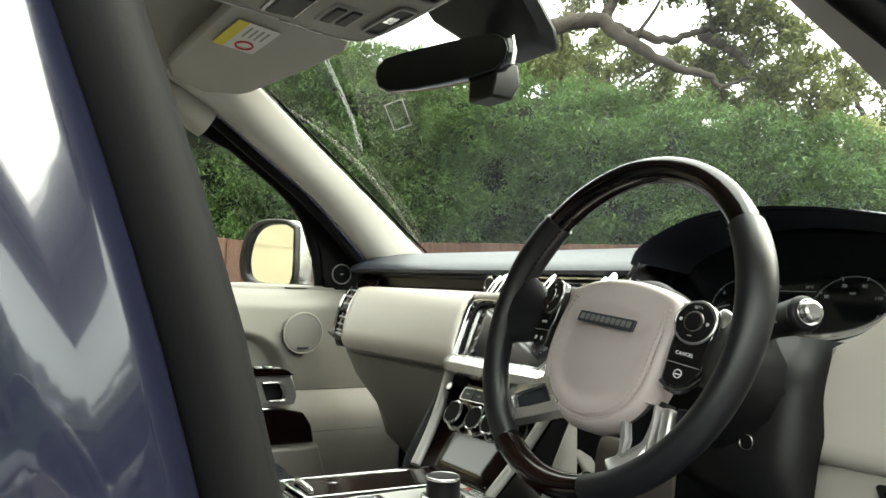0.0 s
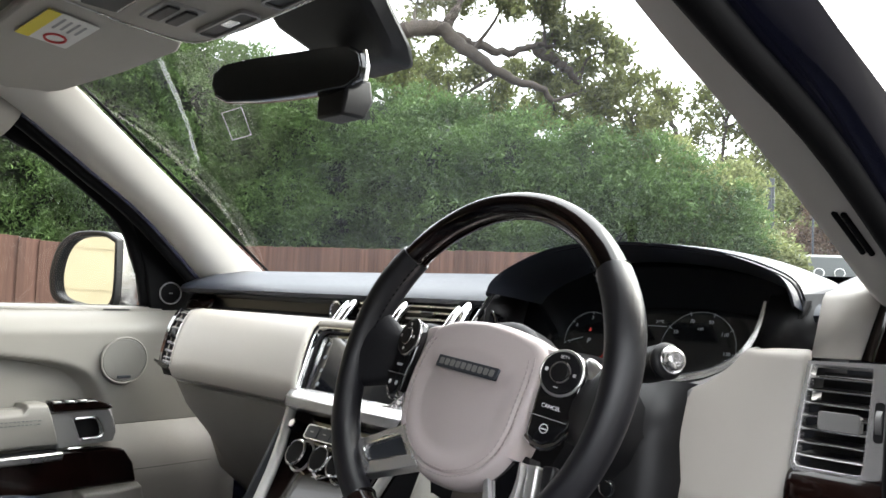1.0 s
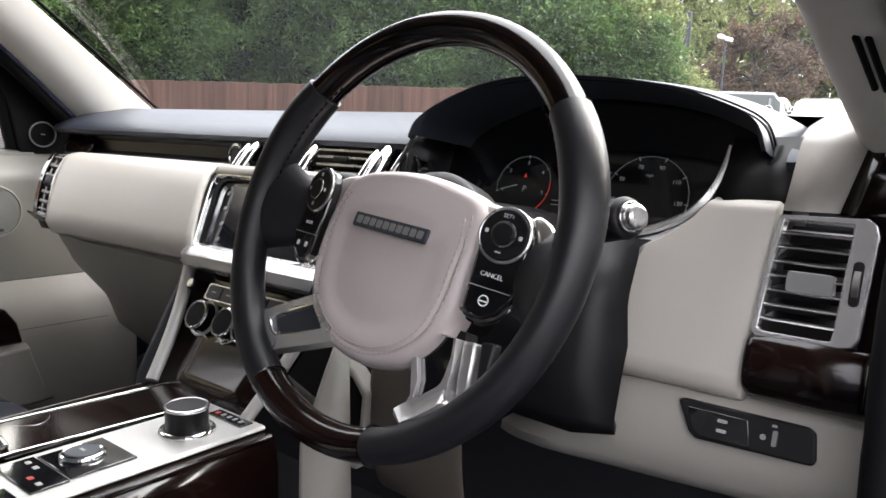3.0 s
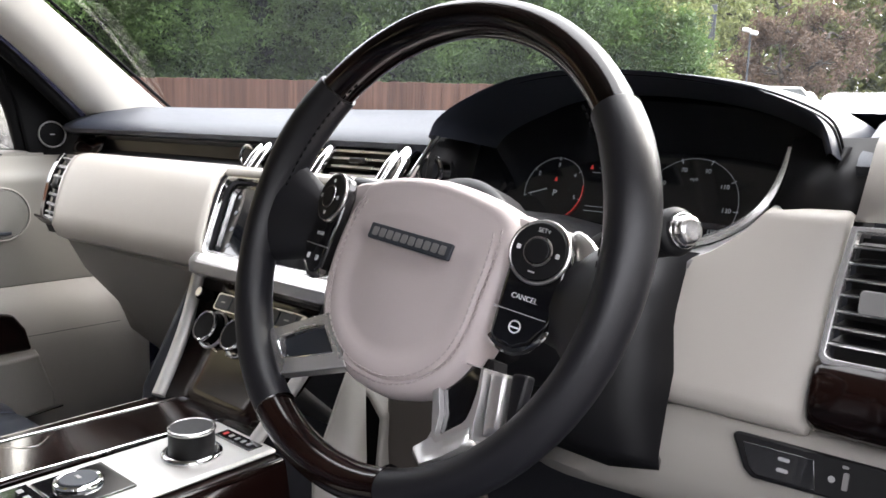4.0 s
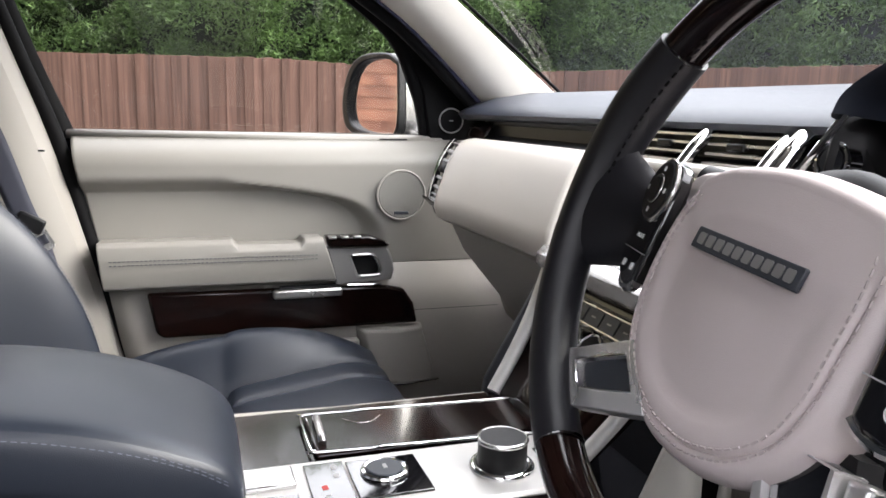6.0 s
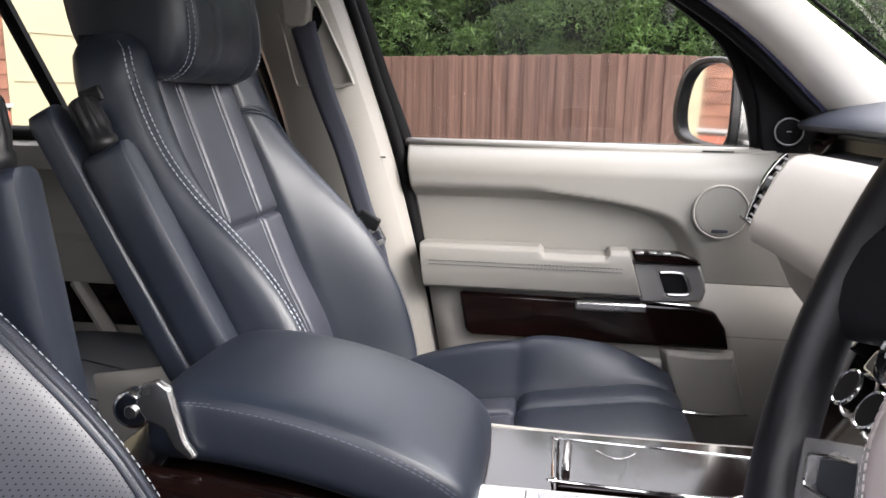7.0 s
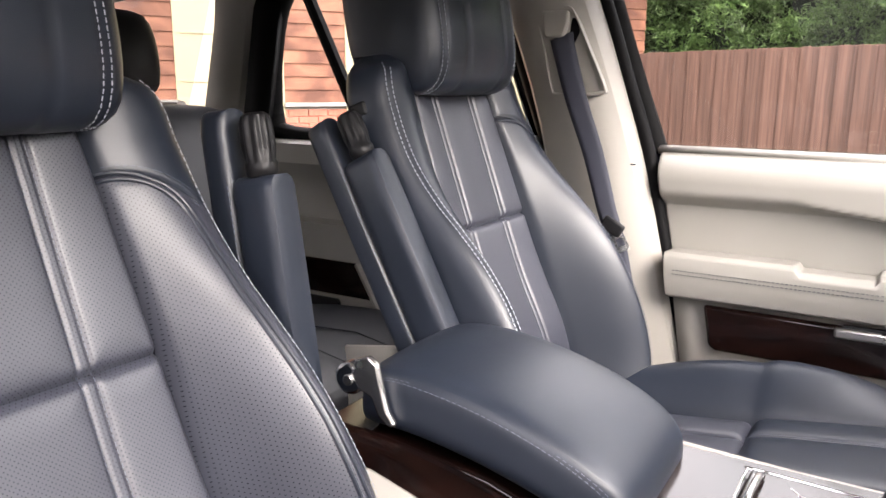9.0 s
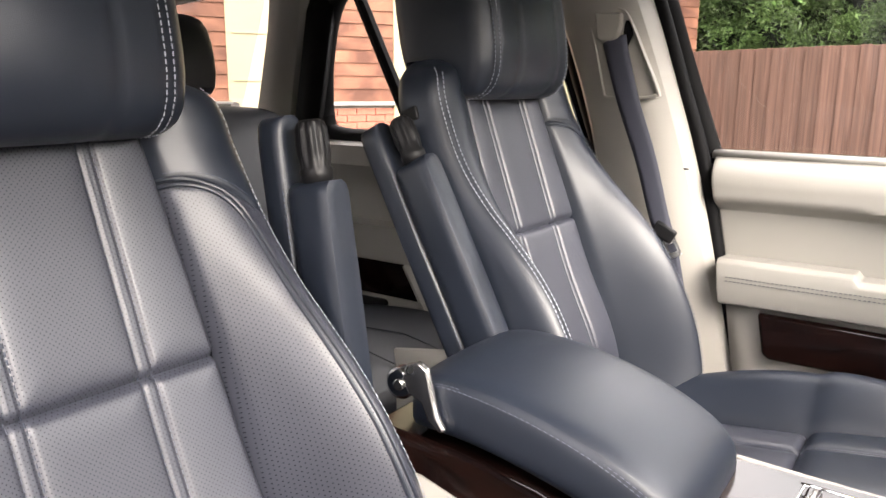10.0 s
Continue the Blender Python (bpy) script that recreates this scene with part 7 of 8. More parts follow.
rings = []
for f, dz in ((0.92, -0.040), (1.01, -0.024), (1.02, -0.012), (0.99, -0.004), (0.955, -0.0006), (0.92, 0.0004), (0.885, 0.0), (0.868, -0.0022), (0.851, 0.0), (0.82, 0.0004), (0.76, 0.0), (0.70, -0.0016), (0.64, -0.0034), (0.58, -0.0038), (0.4, -0.0035), (0.2, -0.003), (0.04, -0.003)):
    rings.append([WM @ Vector((x * f, (y + 0.030) * f - 0.030, dome(x * f, (y + 0.030) * f - 0.030) + dz * min(1, max(0, (0.022 - y) / 0.02) if 0.5 < f < 0.90 else 1))) for x, y in HUBO])
hub = part("hub_pad", loft(rings, True, True), HUB, wheel, "beige leather hub pad with stitched border", sharp=60)
for f in (0.900, 0.838):
    pts = [WM @ Vector((x * f, (y + 0.030) * f - 0.030, dome(x * f, (y + 0.030) * f - 0.030) + 0.0007)) for x, y in HUBO[17:72]]
    part("stitching", stitches(pts, 0.0036, 0.0018, 0.00065), HUB_THREAD, hub)
NB = WM @ Matrix.Translation((0.0015, -0.001, 0.0012)) @ Matrix.Rotation(radians(-4), 4, "X")
part("name_recess", slab(rounded(0.083, 0.0120, 0.001, 3), 0.0030, NB @ Matrix.Translation((0, 0, -0.0020))), SIGN_GREY, hub, "dark badge strip", bevel=0.0005)
for i in range(10):
    part("badge_mark", slab(rounded(0.0058, 0.0066, 0.0012, 3, -0.0345 + i * 0.0077, 0), 0.0036, NB @ Matrix.Translation((0, 0, -0.0020))), GREY_SATIN, hub)

for s in (-1, 1):
    rows = []
    for f in (0.0, 0.25, 0.5, 0.75, 1.0):
        x = s * lerp(0.062, 0.112, f) + 0.001
        top = lerp(0.041, 0.037, f * f)
        zz = lerp(-0.010, -0.028, f)
        rows.append([WM @ Vector((x, top - 0.040, zz - 0.008)), WM @ Vector((x, top - 0.012, zz)), WM @ Vector((x, top - 0.004, zz - 0.002)), WM @ Vector((x, top, zz - 0.008)), WM @ Vector((x, top - 0.001, zz - 0.030))])
    part("hub_wing", patch(rows), HUB, hub, solid=0.003, sub=1)

# switch pods either side of the hub
for s in (-1, 1):
    pc = Vector((s * 0.1045, 0.016, -0.012))
    PM = WM @ Matrix.Translation(pc) @ Matrix.Rotation(radians(s * 12), 4, "Y") @ Matrix.Scale(0.92, 4)
    out = [(0.0, 0.023), (0.015, 0.0195), (0.0225, 0.006), (0.0255, -0.03), (0.024, -0.047), (0.014, -0.063), (0.002, -0.070), (-0.010, -0.0685), (-0.0175, -0.064), (-0.0195, -0.03), (-0.0205, 0.004), (-0.0145, 0.019)]
    out = [(s * x, y) for x, y in out]
    pod = part("switch_pod", slab(out, 0.012, PM @ Matrix.Translation((0, 0, -0.008))), PIANO, wheel, "black gloss switch pod", bevel=0.003)
    part("pod_edge", tube(spline([PM @ Vector((x, y, -0.001)) for x, y in out[2:9]], 30), [0.0009 + 0.0026 * min(1, max(0, (i - 8) / 9)) for i in range(30)], 8), CHROME, pod)
    part("pod_ring", ring_band(PM @ Vector((0, 0.0, 0.0045)), 0.0198, 0.0016, PM.to_3x3() @ Vector((0, 0, 1)), 44, 8), SATIN, pod)
    part("pod_disc", drum(PM @ Vector((0, 0, 0.004)), 0.0190, 0.006, PM.to_3x3() @ Vector((0, 0, 1)), 40), PLASTIC, pod, bevel=0.001)
    part("pod_button", drum(PM @ Vector((0, 0, 0.008)), 0.0085, 0.004, PM.to_3x3() @ Vector((0, 0, 1)), 32), PLASTIC, pod, bevel=0.001)
    part("button_ring", ring_band(PM @ Vector((0, 0, 0.0085)), 0.0092, 0.0008, PM.to_3x3() @ Vector((0, 0, 1)), 32, 6), SATIN, pod)
    TP = PM @ Matrix.Translation((0, 0, 0.0078))
    if s > 0:
        lettering("SET+", 0.0045, TP @ Matrix.Translation((0, 0.0148, 0)), PRINT, pod, "switch_letters")
        part("switch_mark", slab(rounded(0.005, 0.0012, 0.0003, 2, 0, -0.0148), 0.0005, TP), PRINT, pod)
        lettering("CANCEL", 0.0052, PM @ Matrix.Translation((0, -0.0335, 0.0043)), PRINT, pod, "switch_letters")
        part("heat_mark", ring_band(PM @ Vector((0, -0.054, 0.0045)), 0.0038, 0.0005, PM.to_3x3() @ Vector((0, 0, 1)), 24, 6), PRINT, pod)
        part("heat_mark", block(PM @ Vector((0, -0.0545, 0.0045)), (0.006, 0.0012, 0.001), PM.to_3x3().to_4x4()), PRINT, pod)
    else:
        lettering("MODE", 0.0046, PM @ Matrix.Translation((0, -0.0335, 0.0043)), PRINT, pod, "switch_letters")
        for x in (-0.008, 0.008):
            part("switch_mark", slab(rounded(0.004, 0.005, 0.001, 3, x, -0.055), 0.0008, PM @ Matrix.Translation((0, 0, 0.004))), PRINT, pod)
    for a in (0, 90, 180, 270):
        if s > 0 and a in (90, 270):
            continue
        e = (math.cos(radians(a)) * 0.0148, math.sin(radians(a)) * 0.0148)
        part("switch_mark", slab(rounded(0.003, 0.0035, 0.0008, 3, *e), 0.0005, TP), PRINT, pod)
    part("split_line", block(PM @ Vector((0, -0.044, 0.004)), (0.040, 0.0007, 0.001), PM.to_3x3().to_4x4()), GREY_PRINT, pod)
    # upper spoke, leather bridging pod to rim
    rings = []
    for f, w, zc, th in ((0.0, 0.026, -0.030, 0.018), (0.35, 0.030, -0.024, 0.020), (0.7, 0.042, -0.010, 0.022), (1.0, 0.050, -0.002, 0.018)):
        x = s * lerp(0.108, 0.170, f)
        yc = lerp(-0.01, -0.006, f)
        rings.append([WM @ Vector((x, yc + w * math.cos(b), zc + th * 0.75 * math.sin(b))) for b in (math.tau * j / 14 for j in range(14))])
    part("upper_spoke", loft(rings), RIM, wheel, "black leather upper spoke")
    part("spoke_trim", patch([[WM @ Vector((s * 0.114, 0.040, -0.022)), WM @ Vector((s * 0.114, 0.028, -0.020))], [WM @ Vector((s * 0.124, 0.038, -0.023)), WM @ Vector((s * 0.120, 0.024, -0.018))], [WM @ Vector((s * 0.136, 0.032, -0.024)), WM @ Vector((s * 0.129, 0.014, -0.016))], [WM @ Vector((s * 0.148, 0.014, -0.027)), WM @ Vector((s * 0.135, 0.0, -0.018))]]), SATIN, wheel, "satin spoke trim", solid=0.004, sub=1)
    # lower silver spoke: a satin frame round a dark insert
    if s < 0:
        LM = WM @ Matrix.Translation((0, 0, -0.024))
        o4 = [(-0.058, -0.070), (-0.100, -0.092), (-0.128, -0.107), (-0.136, -0.113), (-0.1335, -0.120), (-0.115, -0.135), (-0.106, -0.138), (-0.072, -0.124), (-0.022, -0.103)]
        i4 = [(-0.060, -0.081), (-0.086, -0.094), (-0.102, -0.1025), (-0.1065, -0.1055), (-0.1055, -0.1085), (-0.097, -0.116), (-0.092, -0.118), (-0.070, -0.110), (-0.040, -0.097)]
    else:
        LM = WM @ Matrix.Translation((0, 0, -0.032))
        o4 = [(0.048, -0.070), (0.0665, -0.117), (0.0635, -0.130), (0.0673, -0.136), (0.0755, -0.1395), (0.0985, -0.1175), (0.1003, -0.1114), (0.0965, -0.100), (0.0945, -0.0816), (0.0905, -0.066)]
        i4 = [(0.050, -0.068), (0.0685, -0.104), (0.0700, -0.118), (0.0710, -0.1185), (0.0725, -0.1180), (0.0880, -0.1035), (0.0900, -0.100), (0.0912, -0.092), (0.0912, -0.080), (0.0885, -0.066)]
    part("lower_spoke", frame_slab(o4, i4, 0.020, LM), SILVER_TRIM, wheel, "satin silver lower spoke", bevel=0.0045 if s < 0 else 0.0028, segs=3)
    part("spoke_insert", slab(i4, 0.013 if s < 0 else 0.015, LM), SIGN_GREY if s < 0 else PIANO, wheel, bevel=0.001)
    if s < 0:
        part("insert_edge", tube([LM @ Vector((x, y, 0.0196)) for x, y in i4 + i4[:1]], 0.0009, 6), CHROME, wheel)
    if s > 0:
        part("spoke_rib", slab([(0.0925, -0.066), (0.1045, -0.064), (0.1120, -0.0995), (0.1055, -0.1023), (0.1018, -0.1075), (0.0980, -0.0906)], 0.015, LM), SILVER_TRIM, wheel, "satin silver rib beside the spoke", bevel=0.003)
        foot = [[(0.0690, -0.1175, 0.014), (0.0722, -0.1182, 0.014), (0.0800, -0.1110, 0.014), (0.0885, -0.1030, 0.014), (0.0915, -0.0995, 0.014)], [(0.0640, -0.1300, 0.028), (0.0740, -0.1365, 0.029), (0.0865, -0.1275, 0.029), (0.0980, -0.1165, 0.028), (0.1000, -0.1095, 0.024)], [(0.0640, -0.1330, 0.026), (0.0745, -0.1395, 0.026), (0.0875, -0.1300, 0.026), (0.0995, -0.1180, 0.025), (0.1015, -0.1100, 0.021)], [(0.0640, -0.1340, 0.0), (0.0745, -0.1405, 0.0), (0.0880, -0.1310, 0.0), (0.1000, -0.1190, 0.0), (0.1020, -0.1105, 0.0)]]
        part("spoke_foot", patch([[LM @ Vector(q) for q in r] for r in foot]), SILVER_TRIM, wheel, "bright silver foot of the lower spoke", solid=-0.002, sharp=60)
        part("spoke_cheek", slab([(0.1055, -0.062), (0.118, -0.060), (0.120, -0.088), (0.1135, -0.0985)], 0.010, LM), RIM, wheel, "dark grey cheek beside the rib", bevel=0.002)
    part("spoke_arm", loft([[LM @ Vector((s * x, y, z)) for x, y in ((0.030, -0.06), (0.085, -0.06), (0.10 if s > 0 else 0.09, -0.10), (0.06, -0.11))] for z in (-0.012, 0.004)]), PLASTIC, wheel, "black spoke core")
part("wheel_back", drum(WM @ Vector((0, 0, -0.060)), 0.062, 0.05, WM.to_3x3() @ Vector((0, 0, 1)), 36), PLASTIC, wheel, bevel=0.01)
part("column", tube([WM @ Vector((0, 0, -0.06)), WM @ Vector((0, 0, -0.15))], 0.035, 20), PLASTIC, wheel)


# ---------------------------------------------------------------- front seats
def seat(name, label, xc, dy, dz, arm_lean, arm_x, arm_y, arm_z):
    """A front seat: backrest, cushion, headrest, folded-up armrest."""
    t = thing(name, label, "car seat", (xc, 0.6 + dy, 0.66), "front seats")
    inner = 1 if xc < 0 else -1  # the side towards the console
    up = Vector((0, -0.334, 0.943))
    out = Vector((0, 0.943, 0.334))
    base = Vector((xc, 0.388 + dy, 0.870 + dz))

    def crest(v):
        return curve(v, [(-0.26, 0.150), (-0.18, 0.186), (-0.1, 0.212), (0.0, 0.225), (0.1, 0.227), (0.3, 0.219), (0.5, 0.215), (0.7, 0.213), (0.85, 0.206), (0.92, 0.200), (0.97, 0.184), (1.0, 0.160)])

    def rise_at(v):
        return curve(v, [(-0.26, 0.06), (-0.12, 0.104), (0.0, 0.116), (0.15, 0.118), (0.3, 0.107), (0.4, 0.090), (0.5, 0.065), (0.58, 0.043), (0.7, 0.020), (0.85, 0.010), (0.95, 0.010), (1.0, 0.0)])

    def width(v):
        return inset(v) + (crest(v) - inset(v)) / 0.86

    def inset(v):
        return curve(v, [(-0.26, 0.115), (-0.1, 0.134), (0.1, 0.136), (0.45, 0.131), (0.70, 0.123), (0.9, 0.114), (1.0, 0.104)])

    LB = 0.565
    PLEAT = 0.057
    VS = 0.50  # the cross seam
    VW = 0.80  # where the plain shoulder starts

    def groove(d, w=0.0032):
        return math.exp(-(d / w) ** 2)

    def depth(x, v):
        w, b = width(v), inset(v)
        ax = abs(x)
        rise = rise_at(v)
        if ax <= b:
            seg = min(abs(ax - PLEAT), b - ax, abs(v - VS) * LB)
            d = 0.0050 * (1 - math.exp(-seg / 0.010)) - 0.003
            d -= 0.0028 * (groove(ax - PLEAT + 0.0062, 0.0020) + groove(ax - PLEAT - 0.0062, 0.0020)) - 0.0016 * groove(ax - PLEAT, 0.0045)
            d -= 0.006 * groove((v - VS) * LB, 0.0032) + 0.006 * groove(ax - b, 0.004)
            d -= 0.010 * (1 - (ax / b) ** 2) * 0.6
            return d + (0.012 * math.exp(-((v - 0.12) / 0.16) ** 2))
        f = (ax - b) / (w - b)
        g = min(f / 0.86, 1)
        d = rise * (0.55 * math.sin(g * math.pi / 2) + 0.45 * g * g * (3 - 2 * g)) + 0.012 * math.sin(math.pi * g)
        if f > 0.86:
            d -= 0.030 * ((f - 0.86) / 0.14) ** 2
        d -= 0.006 * groove(ax - b, 0.004) + 0.001 * groove(f - 0.86, 0.03)
        vw = VW - 0.11 * f * f
        near = min(1, max(0, (0.86 - f) / 0.15)) if xc > 0 or x * inner < 0 else 0.0
        d -= 0.0035 * groove((v - vw) * LB, 0.0035) * near
        d += 0.006 * math.sin(min(1, max(0, (vw - v) / 0.2)) * math.pi / 2) * near
        return d

    def at(x, v, extra=0.0):
        droop = 0.0
        if v > 0.93:
            droop = -0.026 * ((v - 0.93) / 0.07) ** 2
        d = max(depth(x, min(v, 1.0)) + droop, -0.03) + extra
        return base + up * (v * LB) + out * d + Vector((x, 0, 0))

    def strip(x_of, cols, v0, v1, rows_n):
        bm = bmesh.new()
        uv = bm.loops.layers.uv.new("UVMap")
        grid = []
        for j in range(rows_n + 1):
            v = lerp(v0, v1, j / rows_n)
            grid.append([(x_of(i / cols, v), v) for i in range(cols + 1)])
        vs = [[bm.verts.new(at(x, v)) for x, v in r] for r in grid]
        for j in range(rows_n):
            for i in range(cols):
                f = bm.faces.new((vs[j][i], vs[j][i + 1], vs[j + 1][i + 1], vs[j + 1][i]))
                for lp, (a, b) in zip(f.loops, ((j, i), (j, i + 1), (j + 1, i + 1), (j + 1, i))):
                    x, v = grid[a][b]
                    lp[uv].uv = (x, v * LB)
        return bm

    back = part("backrest", bmesh.new(), NAVY, t, "navy leather backrest shell")
    ins = lambda f, v: lerp(-inset(v), inset(v), f)
    part("lower_insert", strip(ins, 150, -0.24, VS, 90), NAVY_PERF_LIT, t, "perforated navy leather lower back panel", sharp=180)
    part("upper_insert", strip(ins, 150, VS, 0.985, 80), NAVY_PERF_LIT, t, "perforated navy leather upper back panel", sharp=180)
    for s in (-1, 1):
        bo = lambda f, v, s=s: s * lerp(inset(v), inset(v) + (width(v) - inset(v)) * 0.86, f)
        # the bolster panel ends at the curved shoulder seam
        bm = bmesh.new()
        uv = bm.loops.layers.uv.new("UVMap")
        bms = bmesh.new()
        for dst, lo_f, hi_f, rn in ((bm, lambda g: -0.24, lambda g: VW - 0.11 * (g * 0.86) ** 2, 96), (bms, lambda g: VW - 0.11 * (g * 0.86) ** 2, lambda g: 1.0, 36)):
            grid = []
            for j in range(rn + 1):
                row = []
                for i in range(31):
                    g = i / 30
                    v = lerp(lo_f(g), hi_f(g), j / rn)
                    row.append((bo(g, v), v))
                grid.append(row)
            vs = [[dst.verts.new(at(x, v)) for x, v in r] for r in grid]
            lay = uv if dst is bm else None
            for j in range(rn):
                for i in range(30):
                    f = dst.faces.new((vs[j][i], vs[j][i + 1], vs[j + 1][i + 1], vs[j + 1][i]))
                    if lay is not None:
                        for lp, (a, b) in zip(f.loops, ((j, i), (j, i + 1), (j + 1, i + 1), (j + 1, i))):
                            lp[lay].uv = (grid[a][b][0], grid[a][b][1] * LB)
        # driver's bolsters take the lighter leather, with the door's daylight in its colour
        part("bolster", bm, NAVY_PERF_LIT if xc > 0 else NAVY, t, "raised side bolster", sharp=180)
        part("shoulder", bms, NAVY, t, "smooth navy leather shoulder", sharp=180)
        sd = lambda f, v, s=s: s * (inset(v) + (width(v) - inset(v)) * lerp(0.86, 1.0, f))
        # side cheek down to the seat's back
        bm = bmesh.new()
        rows = []
        for j in range(61):
            v = lerp(-0.24, 1.0, j / 60)
            front = [at(sd(f, v), v) for f in (0, 0.35, 0.7, 1.0)]
            e = front[-1]
            backw = -lerp(0.085, 0.055, min(1, max(0, v)))
            bk = base + up * (v * LB) + out * backw
            rows.append(front + [Vector((e.x + s * 0.004, *(e * 0.6 + bk * 0.4).yz)), Vector((e.x - s * 0.004, *(e * 0.2 + bk * 0.8).yz)), Vector((e.x - s * 0.03, bk.y, bk.z)), Vector((xc, bk.y - 0.008, bk.z - 0.004))])
        patch(rows, bm)
        part("side_cheek", bm, NAVY, t, "smooth navy leather side of the backrest", sharp=70)
        # seams
        line = [at(sd(0.0, v) - s * 0.002, v, 0.0028) for v in [lerp(-0.18, 0.955, i / 90) for i in range(91)]]
        part("stitching", stitches(line, 0.0046, 0.0026, (0.0009 if xc < 0 else 0.00055) if s == inner else 0.0005), THREAD if s == inner else THREAD_MID, back)
        if xc < 0:
            line = [at(sd(0.0, v) - s * 0.0110, v, 0.0022) for v in [lerp(-0.15, 0.94, i / 90) for i in range(91)]]
            part("stitching", stitches(line, 0.0046, 0.0026, 0.0009 if s == inner else 0.0005), THREAD if s == inner else THREAD_MID, back)
        line = [at(s * (PLEAT + 0.0068), v, 0.0008) for v in [lerp(0.0, 0.96, i / 80) for i in range(81)]]
        part("stitching", stitches(line, 0.0042, 0.0024, 0.0005), THREAD_MID, back)
        line = [at(s * (PLEAT - 0.0068), v, 0.0008) for v in [lerp(0.0, 0.96, i / 80) for i in range(81)]]
        part("stitching", stitches(line, 0.0042, 0.0024, 0.0006), THREAD_NAVY, back)
        run = [(0.78 * g, VW - 0.11 * (g * 0.80) ** 2) for g in [i / 20 for i in range(21)]]
        if xc > 0:
            run = [(0.70 * math.sin(g * math.pi / 2), VW - 0.115 * (1 - math.cos(g * math.pi / 2))) for g in [i / 20 for i in range(21)]] + [(0.70 + 0.10 * min(1, g * 2), lerp(VW - 0.118, -0.05, g)) for g in [i / 40 for i in range(1, 41)]]
        if xc < 0 and s == inner:
            continue
        for off in (0.0032, -0.0032):
            cord = []
            for i, (f, v) in enumerate(run):
                f0, v0 = run[max(0, i - 1)]
                f1, v1 = run[min(len(run) - 1, i + 1)]
                du, dv = (f1 - f0) * 0.09, (v1 - v0) * LB
                ln = math.hypot(du, dv) or 1
                v2, f2 = v + off * du / ln / LB, f - off * dv / ln / 0.09
                cord.append(at(bo(f2, v2), v2, 0.0004))
            part("piping", tube(cord, 0.0022, 8), NAVY, back)
        for off in (0.009, -0.009):
            line = [at(bo(g, VW - 0.11 * (g * 0.86) ** 2 + off / LB), VW - 0.11 * (g * 0.86) ** 2 + off / LB, 0.001) for g in [i / 24 for i in range(1, 22)]]
            part("stitching", stitches(line, 0.0042, 0.0024, 0.0005), THREAD_NAVY, back)
    # closing top and the seat's shell behind
    top_line = [at(x, 1.0) for x in [lerp(-width(1.0), width(1.0), i / 24) for i in range(25)]]
    rows = [[p for p in top_line], [p + up * 0.006 - out * 0.02 for p in top_line], [Vector((p.x, *(base + up * (LB - 0.004) - out * 0.055).yz)) for p in top_line]]
    bm = bmesh.new()
    patch(rows, bm)
    bm.to_mesh(back.data)
    bm.free()
    # release button on the inner shoulder
    part("release_button", block(at(inner * width(0.86), 0.86, -0.012), (0.008, 0.030, 0.020), Matrix.Rotation(radians(20), 4, "X")), PLASTIC, t, bevel=0.003)

    # cushion
    y0, y1 = 0.44 + dy, 0.955 + dy

    def cw(v):
        return curve(v, [(0, 0.225), (0.3, 0.262), (0.7, 0.268), (0.9, 0.262), (1.0, 0.245), (1.3, 0.235)])

    def ci(v):
        return curve(v, [(0, 0.135), (0.5, 0.14), (1.0, 0.155), (1.3, 0.16)])

    CS = 0.50

    def cz(x, v):
        w, b = cw(min(v, 1)), ci(min(v, 1))
        ax = abs(x)
        z = 0.804 + dz + 0.062 * min(1, v) ** 1.1
        if v > CS:
            z += 0.010 * (1 - math.exp(-(v - CS) / 0.03))
        nose = max(0, v - 0.84)
        z -= 0.9 * nose ** 2
        if ax <= b:
            z += 0.007 * (1 - math.exp(-min(abs(ax - PLEAT * lerp(1, 1.35, v)), b - ax, abs(v - CS) * 0.5) / 0.012)) - 0.003
            z -= 0.0045 * groove(ax - PLEAT * lerp(1, 1.35, v)) + 0.006 * groove((v - CS) * 0.5, 0.004) + 0.006 * groove(ax - b, 0.004)
            return z
        f = (ax - b) / (w - b)
        fade = 1 - min(1, max(0, (v - 0.70) / 0.32)) ** 2
        rise = (0.024 + 0.046 * math.sin(math.pi * min(1, (v + 0.08) / 1.0))) * fade + 0.004
        z += rise * math.sin(min(f / 0.6, 1) * math.pi / 2) if f < 0.6 else rise * (1 - ((f - 0.6) / 0.4) ** 2 * 1.2) - 0.03 * ((f - 0.6) / 0.4) ** 3
        z -= 0.006 * groove(ax - b, 0.004) + 0.003 * groove(f - 0.7, 0.04)
        return z

    def cat(x, v, lift=0.0):
        roll = max(0, v - 1.0)
        y = lerp(y0, y1, min(v, 1.0)) + 0.016 * math.sin(min(1, roll / 0.12) * math.pi / 2) - 0.03 * max(0, roll - 0.12)
        z = cz(x, min(v, 1.0)) - roll * 0.62
        return Vector((xc + x, y, z + lift))

    def cstrip(x_of, cols, v0, v1, rn):
        bm = bmesh.new()
        uv = bm.loops.layers.uv.new("UVMap")
        grid = [[(x_of(i / cols, lerp(v0, v1, j / rn)), lerp(v0, v1, j / rn)) for i in range(cols + 1)] for j in range(rn + 1)]
        vs = [[bm.verts.new(cat(x, v)) for x, v in r] for r in grid]
        for j in range(rn):
            for i in range(cols):
                f = bm.faces.new((vs[j][i], vs[j][i + 1], vs[j + 1][i + 1], vs[j + 1][i]))
